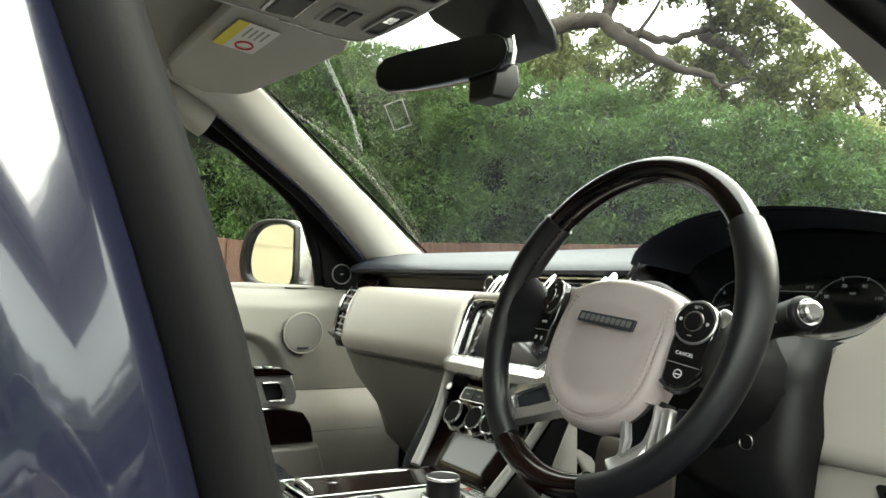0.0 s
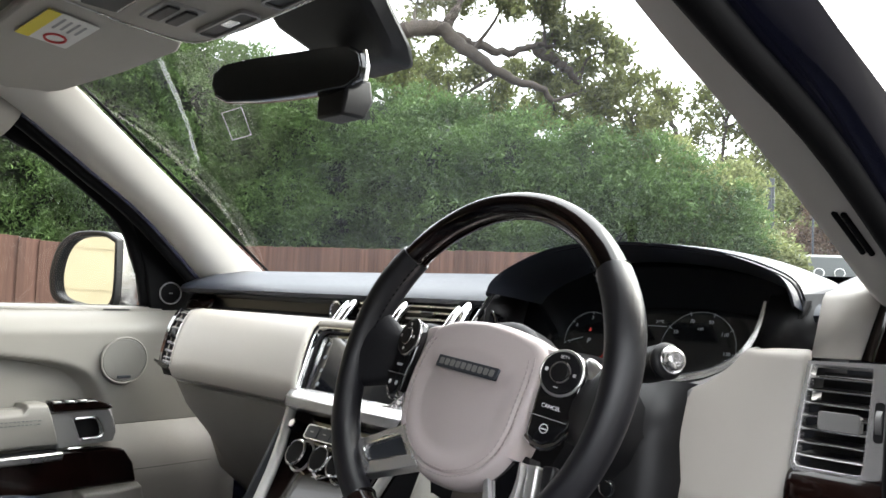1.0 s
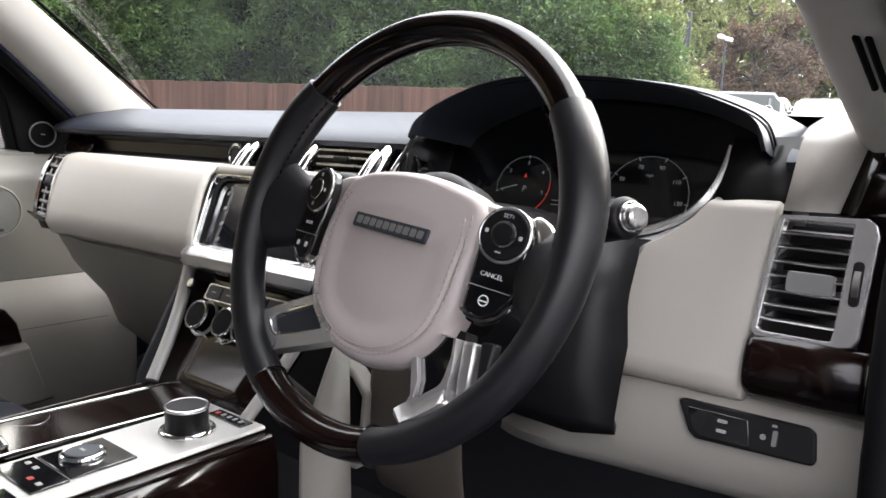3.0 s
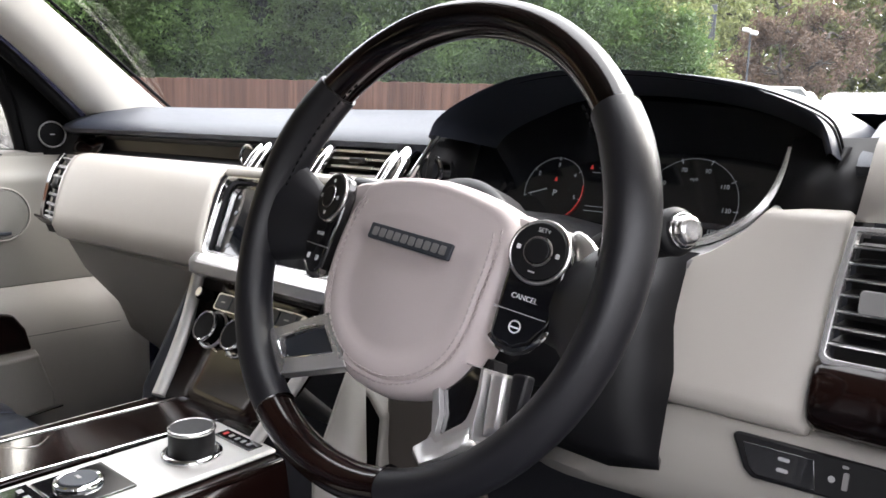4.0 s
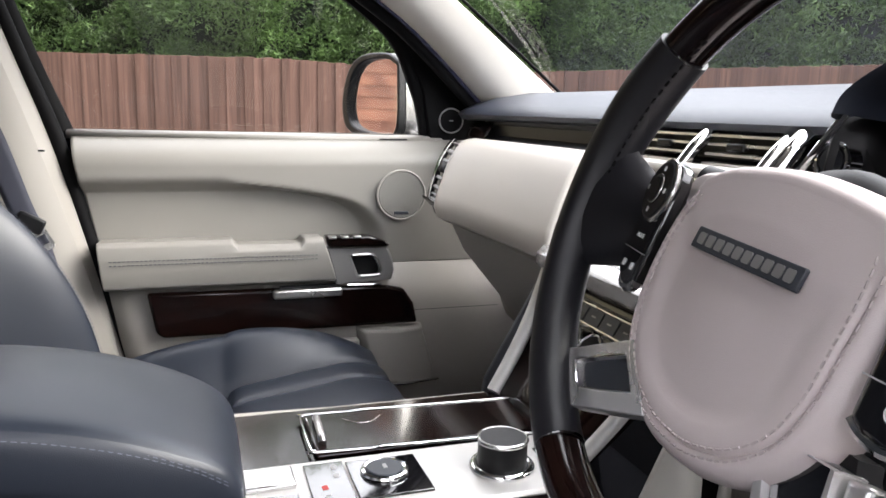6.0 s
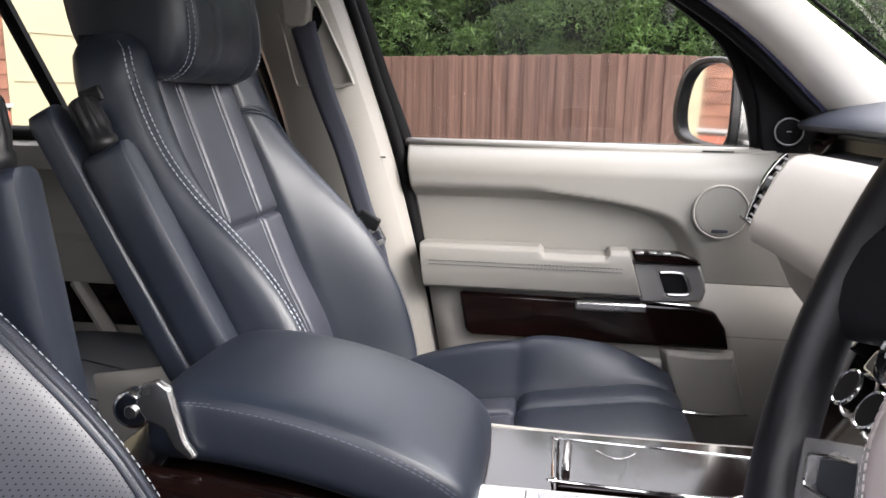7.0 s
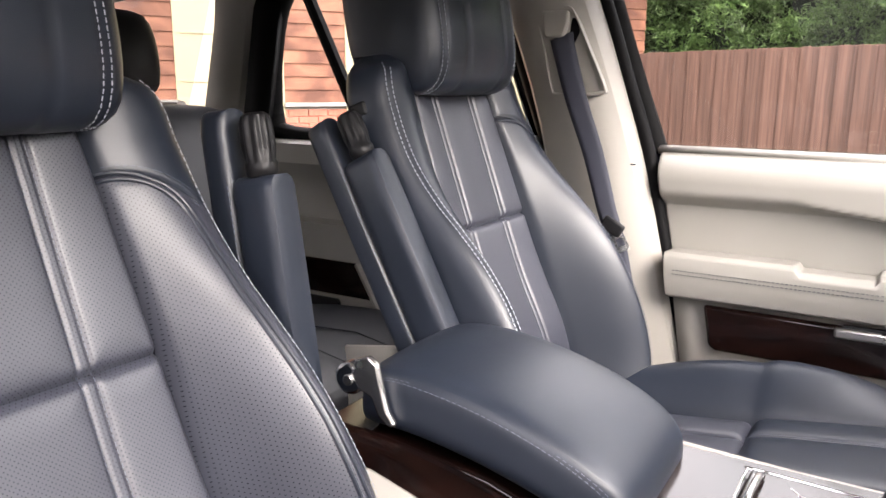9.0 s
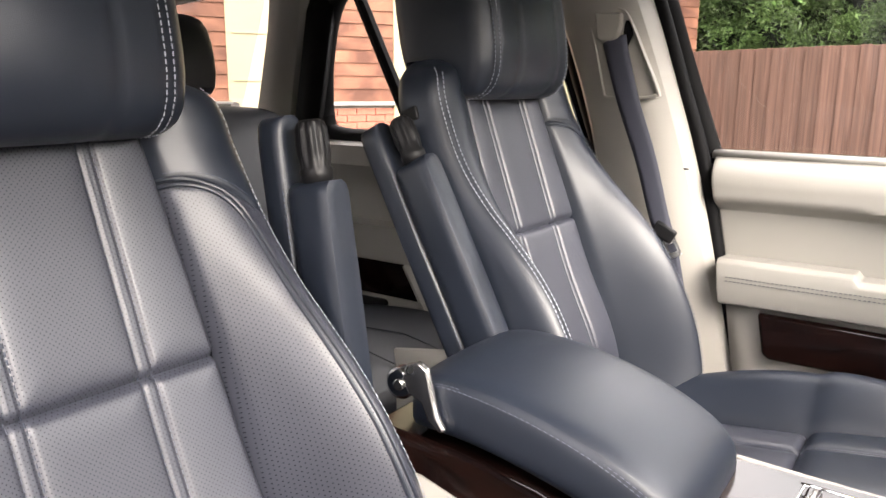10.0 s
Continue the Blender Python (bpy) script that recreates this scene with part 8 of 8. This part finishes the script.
                for lp, (a, b) in zip(f.loops, ((j, i), (j, i + 1), (j + 1, i + 1), (j + 1, i))):
                    lp[uv].uv = (grid[a][b][0], grid[a][b][1] * 0.5)
        return bm

    cin = lambda f, v: lerp(-ci(min(v, 1)), ci(min(v, 1)), f)
    part("rear_cushion", cstrip(cin, 60, 0, CS, 50), NAVY_PERF_LIT, t, "perforated navy leather rear cushion panel", sharp=180)
    part("front_cushion", cstrip(cin, 60, CS, 1.3, 70), NAVY, t, "pleated navy leather front cushion panel", sharp=180)
    for s in (-1, 1):
        cb = lambda f, v, s=s: s * lerp(ci(min(v, 1)), cw(min(v, 1)), f)
        part("cushion_bolster", cstrip(cb, 26, 0, 1.3, 90), NAVY, t, "navy leather cushion side bolster", sharp=180)
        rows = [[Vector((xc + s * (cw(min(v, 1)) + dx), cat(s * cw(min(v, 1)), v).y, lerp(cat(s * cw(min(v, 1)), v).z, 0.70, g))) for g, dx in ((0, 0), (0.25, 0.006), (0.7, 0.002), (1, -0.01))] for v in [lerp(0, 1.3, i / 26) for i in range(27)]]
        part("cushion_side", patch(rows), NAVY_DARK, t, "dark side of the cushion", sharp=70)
        line = [cat(cb(0.7, v), v, 0.0012) for v in [lerp(0.05, 0.97, i / 60) for i in range(61)]]
        part("stitching", stitches(line, 0.0042, 0.0024, 0.0006), THREAD_NAVY, t)
        for o2 in (0.004, -0.004):
            line = [cat(s * (PLEAT * lerp(1, 1.35, v) + o2), v, 0.001) for v in [lerp(0.05, 1.0, i / 60) for i in range(61)]]
            part("stitching", stitches(line, 0.0042, 0.0024, 0.0006), THREAD_NAVY, t)
    part("seat_base", block((xc, 0.70 + dy, 0.70), (0.44, 0.46, 0.12)), PLASTIC, t, "black seat base", bevel=0.02)
    part("seat_rail", block((xc - 0.17, 0.70 + dy, 0.637), (0.05, 0.55, 0.03)), PLASTIC, t, bevel=0.005)
    part("seat_rail", block((xc + 0.17, 0.70 + dy, 0.637), (0.05, 0.55, 0.03)), PLASTIC, t, bevel=0.005)

    # headrest: a soft block with a wrapped front and stitched side seams
    hc = Vector((xc, 0.180 + dy, 1.451 + dz))
    HW, HD, HH = 0.144, 0.082, 0.114
    rings = []
    n = 44
    for i in range(n + 1):
        u = lerp(-1, 1, i / n)
        x = u * HW
        edge = (1 - abs(u) ** 7) ** (1 / 3.0) if abs(u) < 1 else 0.0
        g = 0.004 * (groove(abs(x) - PLEAT, 0.003)) + 0.004 * groove(abs(x) - 0.112, 0.003)
        ring = []
        for j in range(40):
            a = math.tau * j / 40
            c_, s_ = math.cos(a), math.sin(a)
            q = 3.2
            r = (abs(c_) ** q + abs(s_) ** q) ** (-1 / q)
            yy, zz = r * c_ * HD * (0.90 + 0.10 * edge), r * s_ * HH
            k = max(edge, 0.02)
            puff = 1 + 0.035 * math.cos(min(abs(x) / PLEAT, 1) * math.pi / 2)
            yy = yy * lerp(0.72, 1, k) * puff * (1 - g * 9)
            zz = zz * lerp(0.80, 1, k) * (1 - g * 6)
            ring.append(hc + Vector((x, yy + 0.02 * (1 if c_ > 0 else 0) * c_ * (1 - (x / HW) ** 2) - zz * 0.16, zz)))
        rings.append(ring)
    hr = part("headrest", loft(rings), NAVY, t, "padded navy leather headrest with stitched seams", sharp=180)
    for s in (-1, 1):
        for off in (0.107, 0.117):
            i0 = (s * off / HW + 1) / 2 * n
            k0 = int(i0)
            ring = [rings[k0][j].lerp(rings[k0 + 1][j], i0 - k0) for j in range(40)]
            ctr = hc + Vector((s * off, 0, 0))
            ring = [ctr + (p - ctr) * 1.012 for p in ring]
            part("stitching", stitches(ring + ring[:1], 0.0042, 0.0024, 0.0006), THREAD, hr)
        part("headrest_post", tube([hc + Vector((s * 0.055, 0.0, -0.09)), at(s * 0.055, 0.97, -0.035)], 0.007, 12), CHROME, t, "chrome headrest post")
    part("post_collar", block(at(0, 0.985, -0.010), (0.05, 0.02, 0.006), Matrix.Rotation(radians(20), 4, "X")), SATIN, t, bevel=0.002)

    # folded-up armrest on the console side
    pivot = Vector((arm_x, arm_y, arm_z))
    A = Matrix.Translation(pivot) @ Matrix.Rotation(radians(arm_lean), 4, "X")
    arm = part("seat_armrest", bmesh.new(), NAVY, t, "narrow navy leather armrest folded upright")
    def slab_arm(levels, d0, d1):
        rings = []
        for z, w in levels:
            ring = []
            for a in range(28):
                b = math.tau * a / 28
                q = (abs(math.cos(b)) ** 5 + abs(math.sin(b)) ** 5) ** -0.2
                ring.append(A @ Vector((w * q * math.cos(b), (d0 + d1) / 2 + (d1 - d0) / 2 * (0.9 + 0.1 * min(1, w / 0.02)) * q * math.sin(b), z)))
            rings.append(ring)
        return loft(rings)

    part("armrest_back", slab_arm([(0.0, 0.019), (0.05, 0.022), (0.2, 0.023), (0.345, 0.022), (0.360, 0.020), (0.367, 0.015), (0.370, 0.007)], -0.046, -0.010), NAVY, arm)
    fa = part("armrest_front", slab_arm([(0.0, 0.019), (0.05, 0.022), (0.2, 0.023), (0.284, 0.022), (0.293, 0.019), (0.298, 0.012)], -0.012, 0.046), NAVY, arm)
    for dd in (0.0235, -0.0235):
        part("stitching", stitches([A @ Vector((dd, -0.011, z)) for z in [lerp(0.03, 0.29, i / 30) for i in range(31)]], 0.0042, 0.0024, 0.0007), THREAD_NAVY, fa)
    rings = []
    for z, r in ((-0.032, 0.013), (-0.029, 0.0165), (-0.018, 0.0175), (-0.015, 0.0155), (0.0, 0.0165), (0.024, 0.0158), (0.031, 0.0142), (0.034, 0.010)):
        ribs = -0.014 < z < 0.03
        rings.append([A @ Vector((math.cos(b) * (r + (0.0016 * math.cos(b * 9) if ribs else 0)), 0.018 + math.sin(b) * (r + (0.0016 * math.cos(b * 9) if ribs else 0)), 0.328 + z)) for b in (math.tau * j / 90 for j in range(90))])
    part("armrest_knob", loft(rings), PLASTIC, arm, "ribbed black adjuster knob", sharp=50)
    part("armrest_pivot", drum(A @ Vector((0, 0, 0.012)), 0.020, 0.050, (1, 0, 0), 24), SATIN, arm, bevel=0.003)
    return t


seat("front_seat", "navy leather passenger seat with folded armrest and pale stitching", -0.385, 0.0, 0.0, 27.5, -0.126, 0.357, 0.985)
seat("front_seat", "navy perforated leather driver's seat with folded armrest", 0.385, -0.005, -0.03, 8.0, 0.126, 0.322, 0.962)

# seat belt of the passenger seat
belt = thing("seat_belt", "dark navy seat belt hanging from the cream pillar", "seat belt", (-0.66, 0.3, 1.1))
path = spline([(-0.664, 0.286, 1.448), (-0.656, 0.296, 1.42), (-0.650, 0.327, 1.328), (-0.648, 0.365, 1.231), (-0.645, 0.397, 1.13), (-0.645, 0.418, 1.075), (-0.652, 0.44, 0.98)], 30)
rows = []
for i, p in enumerate(path):
    tw = lerp(0.0, 0.5, i / 29)
    w = Vector((-math.sin(tw) * 0.3, 0.9, 0.16)).normalized() * lerp(0.0235, 0.015, i / 29)
    rows.append([p - w, p - w * 0.5 + Vector((0.0015, 0, 0)), p + w * 0.5 + Vector((0.0015, 0, 0)), p + w])
part("webbing", patch(rows), BELT, belt, "dark woven webbing", solid=0.0014)
path = spline([(-0.672, 0.395, 1.10), (-0.690, 0.36, 0.95), (-0.70, 0.34, 0.80), (-0.70, 0.33, 0.72)], 14)
part("webbing", patch([[p - Vector((0, 0.02, 0)), p + Vector((0, 0.02, 0))] for p in path]), BELT, belt, solid=0.0014)
bk = part("buckle_tongue", block((-0.637, 0.412, 1.102), (0.012, 0.042, 0.026), Matrix.Rotation(radians(-28), 4, "X")), PLASTIC, belt, "black belt tongue with a metal tip", bevel=0.004)
part("tongue_tip", frame_slab(rounded(0.024, 0.036, 0.003), rounded(0.014, 0.016, 0.002), 0.003, facing((-0.640, 0.428, 1.074), (1, 0.1, 0), (0, -0.45, 0.9))), SATIN, bk)
guide = thing("belt_guide", "cream height-adjuster guide of the seat belt on the pillar", "belt guide", (-0.68, 0.27, 1.44))
GP = Matrix(((0, 0, 1, -0.671), (1, 0, 0, 0), (0, 1, 0, 0), (0, 0, 0, 1)))
po = [tuple(p)[:2] for p in spline([(0.236, 1.500, 0), (0.262, 1.503, 0), (0.300, 1.498, 0), (0.316, 1.480, 0), (0.345, 1.420, 0), (0.377, 1.352, 0), (0.372, 1.340, 0), (0.330, 1.336, 0), (0.280, 1.337, 0), (0.270, 1.348, 0), (0.252, 1.420, 0), (0.234, 1.488, 0), (0.236, 1.500, 0)], 49)][:-1]
pi = [(y + (0.295 - y) * 0.07, z + (1.425 - z) * 0.06) for y, z in po]
part("guide_panel", frame_slab(po, pi, 0.013, GP), CREAM_PLASTIC, guide, bevel=0.003, segs=3)
part("guide_plate", slab(pi, 0.006, GP), CREAM_PLASTIC, guide)
part("guide_slot", slab([(0.252, 1.442), (0.262, 1.446), (0.296, 1.446), (0.306, 1.478), (0.316, 1.476), (0.322, 1.452), (0.312, 1.430), (0.296, 1.420), (0.262, 1.420), (0.252, 1.430)], 0.0085, GP), RUBBER, guide, bevel=0.002)
part("guide_cover", slab([(0.250, 1.492), (0.302, 1.490), (0.303, 1.468), (0.297, 1.448), (0.288, 1.442), (0.262, 1.441), (0.254, 1.446)], 0.020, GP), CREAM_PLASTIC, guide, bevel=0.006, segs=3)
part("split_line", tube([(-0.6975, 0.258, 1.212), (-0.7085, 0.32, 1.212), (-0.7095, 0.38, 1.212), (-0.694, 0.43, 1.212)], 0.0016, 6), NAVY_DARK, guide)

# ---------------------------------------------------------------- rear seat
rear = thing("rear_seat", "black leather rear bench with headrests", "rear seat", (0, -0.4, 0.62))
for xs in (-0.34, 0.34):
    rings = []
    for z, y, w, d in ((0.80, -0.36, 0.30, 0.10), (0.95, -0.43, 0.31, 0.12), (1.15, -0.51, 0.31, 0.11), (1.28, -0.57, 0.29, 0.09), (1.315, -0.60, 0.26, 0.05)):
        rings.append([(xs + w * a, y + d * b, z) for a, b in ((-1, -0.6), (-1, 0.3), (-0.9, 0.75), (-0.55, 0.7), (0, 0.5), (0.55, 0.7), (0.9, 0.75), (1, 0.3), (1, -0.6))])
    part("backrest", loft(rings), NAVY_DARK, rear, "black leather rear backrest", sub=2)
    rings = []
    for y, z, w, d in ((0.10, 0.80, 0.29, 0.07), (0.08, 0.84, 0.31, 0.09), (-0.05, 0.865, 0.32, 0.10), (-0.2, 0.855, 0.32, 0.10), (-0.38, 0.845, 0.31, 0.10)):
        rings.append([(xs + w * a, y, z + d * b) for a, b in ((-1, -1), (-1, -0.2), (-0.92, 0.10), (-0.55, 0.0), (-0.25, -0.03), (0.25, -0.03), (0.55, 0.0), (0.92, 0.10), (1, -0.2), (1, -1))])
    part("cushion", loft(rings), NAVY_DARK, rear, "black leather rear cushion", sub=2)
    for dx in (-0.12, 0.0, 0.12):
        part("pleat", tube([(xs + dx, 0.075, 0.845), (xs + dx, -0.05, 0.866), (xs + dx, -0.2, 0.857), (xs + dx, -0.35, 0.85)], 0.002, 6), NAVY_DARK, rear)
    hr = []
    for z, w, d in ((1.33, 0.10, 0.03), (1.345, 0.125, 0.05), (1.42, 0.13, 0.055), (1.49, 0.12, 0.05), (1.515, 0.09, 0.03)):
        hr.append([(xs + w * math.cos(a), -0.60 + d * math.sin(a) - (z - 1.3) * 0.1, z) for a in (math.tau * j / 20 for j in range(20))])
    part("headrest", loft(hr), NAVY_DARK, rear, "black rear headrest", sub=1)
rows = [[(x, -0.64, 1.27), (x, -0.68, 1.28), (x, -0.75, 1.27)] for x in (-0.66, -0.3, 0, 0.3, 0.66)]
part("shelf", patch(rows), CARPET, rear, "dark load cover", solid=-0.01)
part("bench_base", block((0, -0.18, 0.70), (1.3, 0.5, 0.16)), CARPET, rear)


# ---------------------------------------------------------------- overhead: visors, console, interior mirror
visor = thing("sun_visor", "pale cloth sun visor folded up with a warning label", "sun visor", (-0.42, 0.8, 1.69))
vo = [(-0.575, 0.680, 1.640), (-0.640, 0.770, 1.632), (-0.632, 0.812, 1.632), (-0.590, 0.845, 1.638), (-0.440, 0.895, 1.656), (-0.300, 0.925, 1.672), (-0.262, 0.915, 1.676), (-0.250, 0.86, 1.682), (-0.225, 0.745, 1.694), (-0.25, 0.70, 1.694), (-0.53, 0.664, 1.652)]
bm = bmesh.new()
lo = [bm.verts.new(p) for p in vo]
hi = [bm.verts.new(Vector(p) + Vector((0, 0, 0.016))) for p in vo]
bm.faces.new(lo)
bm.faces.new(hi[::-1])
for i in range(len(lo)):
    j = (i + 1) % len(lo)
    bm.faces.new((lo[i], hi[i], hi[j], lo[j]))
part("visor_panel", bm, LINING, visor, bevel=0.006, segs=3)
VN = (Vector(vo[4]) - Vector(vo[1])).cross(Vector(vo[8]) - Vector(vo[1])).normalized()
if VN.z > 0:
    VN = -VN
VC = Vector((-0.345, 0.755, 0))
VC.z = vo[1][2] - (VN.x * (VC.x - vo[1][0]) + VN.y * (VC.y - vo[1][1])) / VN.z
VL = facing(VC - VN * 0.001, VN, (0.15, -1, 0))
part("warning_label", slab(rounded(0.105, 0.078, 0.003), 0.0012, VL @ Matrix.Translation((0, 0, 0.004))), PAPER, visor, "white and yellow warning label")
part("label_band", slab(rounded(0.105, 0.020, 0.002, 3, 0, 0.029), 0.0018, VL @ Matrix.Translation((0, 0, 0.004))), YELLOW, visor)
part("label_mark", ring_band(VL @ Vector((-0.028, -0.010, 0.006)), 0.015, 0.002, VN, 28, 6), RED_PRINT, visor)
for i in range(4):
    part("text_line", slab(rounded(0.040 - 0.005 * (i % 2), 0.004, 0.001, 3, 0.020, 0.008 - i * 0.011), 0.0018, VL @ Matrix.Translation((0, 0, 0.004))), GREY_PRINT, visor)
part("visor_clip", tube([(-0.262, 0.896, 1.694), (-0.280, 0.888, 1.690), (-0.300, 0.885, 1.688)], [0.008, 0.010, 0.006], 10), GREY_SATIN, visor)
dv = copy_thing(visor, Matrix.Translation((0.42, 0.8, 1.69)) @ Matrix.Diagonal((-1, 1, 1, 1)))
dv.scale = (-1, 1, 1)
dv["label"] = "pale cloth sun visor folded up above the driver"
gh = thing("grab_handle", "pale folded grab handle above the passenger door", "grab handle", (-0.64, 0.5, 1.66))
part("handle", tube(spline([(-0.635, 0.62, 1.668), (-0.615, 0.60, 1.650), (-0.612, 0.50, 1.645), (-0.615, 0.42, 1.652), (-0.635, 0.40, 1.670)], 24), 0.011, 10), LINING, gh)
for y in (0.615, 0.405):
    part("handle_mount", block((-0.632, y, 1.668), (0.03, 0.036, 0.022)), GREY_SATIN, gh, bevel=0.006)

oc = thing("overhead_console", "grey overhead console with lamps and switches", "overhead console", (0, 0.8, 1.72))
oo = [(-0.19, 0.58), (0.19, 0.58), (0.205, 0.72), (0.222, 0.81), (0.226, 0.895), (0.200, 0.926), (0.10, 0.936), (-0.10, 0.936), (-0.200, 0.926), (-0.226, 0.895), (-0.222, 0.81), (-0.205, 0.72)]
zc = lambda y: 1.670 - 0.03 * max(0, y - 0.70)
bm = bmesh.new()
lo = [bm.verts.new((x, y, zc(y))) for x, y in oo]
hi = [bm.verts.new((x * 1.04, y * 1.012, 1.742)) for x, y in oo]
bm.faces.new(lo)
bm.faces.new(hi[::-1])
for i in range(len(oo)):
    j = (i + 1) % len(oo)
    bm.faces.new((lo[i], hi[i], hi[j], lo[j]))
part("console_body", bm, LINING, oc, "grey moulded console body", bevel=0.012, segs=3)
part("console_rim", tube(spline([Vector((x * 0.95, y * 0.985, zc(y) - 0.001)) for x, y in oo[2:] + oo[:1]], 60), 0.0016, 6), SATIN, oc)
for s in (-1, 1):
    lamp = part("reading_lamp", frame_slab(rounded(0.135, 0.034, 0.010), rounded(0.125, 0.026, 0.007), 0.005, facing((s * 0.088, 0.898, zc(0.898) - 0.001), (0, 0, -1), (0, 1, 0))), GREY_SATIN, oc, "satin framed reading lamp")
    part("lens", block((s * 0.088, 0.898, zc(0.898) - 0.001), (0.124, 0.025, 0.004)), PLASTIC, lamp, bevel=0.001)
    # small chrome chip on the lens, put there as the lamp's glint
    part("bulb_cover", block((s * 0.080, 0.898, zc(0.898) - 0.003), (0.030, 0.016, 0.003)), CHROME, lamp, bevel=0.001)
    fr_ = part("switch_frame", block((s * 0.120, 0.832, zc(0.832)), (0.088, 0.058, 0.006)), GREY_SATIN, oc, bevel=0.003)
    for dy_ in (-0.013, 0.013):
        part("switch", block((s * 0.120, 0.832 + dy_, zc(0.832) - 0.003), (0.066, 0.018, 0.006)), PLASTIC, fr_, bevel=0.002)
    sw_ = part("switch_frame", block((s * 0.130, 0.752, zc(0.752)), (0.100, 0.060, 0.006)), SATIN, oc, bevel=0.004)
    part("switch", block((s * 0.130, 0.752, zc(0.752) - 0.003), (0.088, 0.048, 0.006)), PLASTIC, sw_, bevel=0.003)
part("roof_switch", block((0.0, 0.76, zc(0.76) - 0.001), (0.06, 0.09, 0.008)), PIANO, oc, bevel=0.004)

im = thing("interior_mirror", "black-framed interior mirror on the windscreen with a sensor housing", "rear-view mirror", (0.01, 0.95, 1.6))
mc = Vector((0.012, 0.935, 1.578))
IN = Vector((0.40, -0.90, -0.05)).normalized()
IP = facing(mc, IN) @ Matrix.Rotation(radians(3), 4, "Z") @ Matrix.Diagonal((0.92, 0.78, 1, 1))
sh = [(0.0, 0.036), (0.06, 0.036), (0.105, 0.032), (0.122, 0.018), (0.125, 0.0), (0.120, -0.020), (0.100, -0.033), (0.05, -0.037), (0, -0.038), (-0.05, -0.037), (-0.100, -0.033), (-0.120, -0.020), (-0.125, 0.0), (-0.122, 0.018), (-0.105, 0.032), (-0.06, 0.036)]
part("mirror_glass", slab(sh, 0.003, IP @ Matrix.Translation((0, 0, 0.004))), MIRROR_DIM, im, "dark dimmed mirror glass", bevel=0.001)
rings = [[IP @ Vector((x * f, y * f, -d)) for x, y in sh] for d, f in ((-0.0055, 1.02), (0.0, 1.05), (0.015, 1.03), (0.035, 0.86), (0.045, 0.5))]
part("mirror_shell", loft(rings), PIANO, im, "black glossy mirror shell")
part("mirror_trim", tube([IP @ Vector((0.1265, y, z)) for y, z in ((0.026, -0.004), (0.0, -0.006), (-0.026, -0.004))], [0.003, 0.006, 0.003], 8), SATIN, im)
part("mirror_stem", tube([mc + Vector((0, 0.03, 0.01)), (0.0, 1.0, 1.62), (0.0, 1.05, 1.63)], 0.016, 12), PIANO, im)
rings = [[(c[0] + w * a, c[1] + d * b, c[2]) for a, b in ((-1, -1), (1, -1), (1, 1), (-1, 1))] for c, w, d in (((0.065, 0.995, 1.575), 0.030, 0.02), ((0.065, 0.995, 1.545), 0.032, 0.024), ((0.063, 0.99, 1.522), 0.028, 0.02))]
part("sensor_pod", loft(rings), PLASTIC, im, "black sensor pod below the mirror", bevel=0.004)
rings = [[(0.02 + w * a, y + 0.03 * b, z) for a, b in ((-1, -1), (1, -1), (1, 1), (-1, 1))] for y, z, w in ((0.975, 1.705, 0.105), (1.0, 1.675, 0.10), (1.06, 1.640, 0.075), (1.09, 1.622, 0.05))]
part("sensor_housing", loft(rings), PLASTIC, im, "black camera housing at the windscreen", bevel=0.010)
# the permit holder stuck on the glass
sk = thing("screen_sticker", "small clear pale-edged sticker on the windscreen", "sticker", (-0.22, 1.2, 1.57))
SB = Vector((-0.435, 1.106, 1.574))
SW, SU = Vector((0.050, 0.011, 0.006)), Vector((0.046, -0.050, 0.036))
part("sticker_edge", tube([SB, SB + SW, SB + SW + SU, SB + SU, SB], 0.0009, 6), GREY_PRINT, sk)
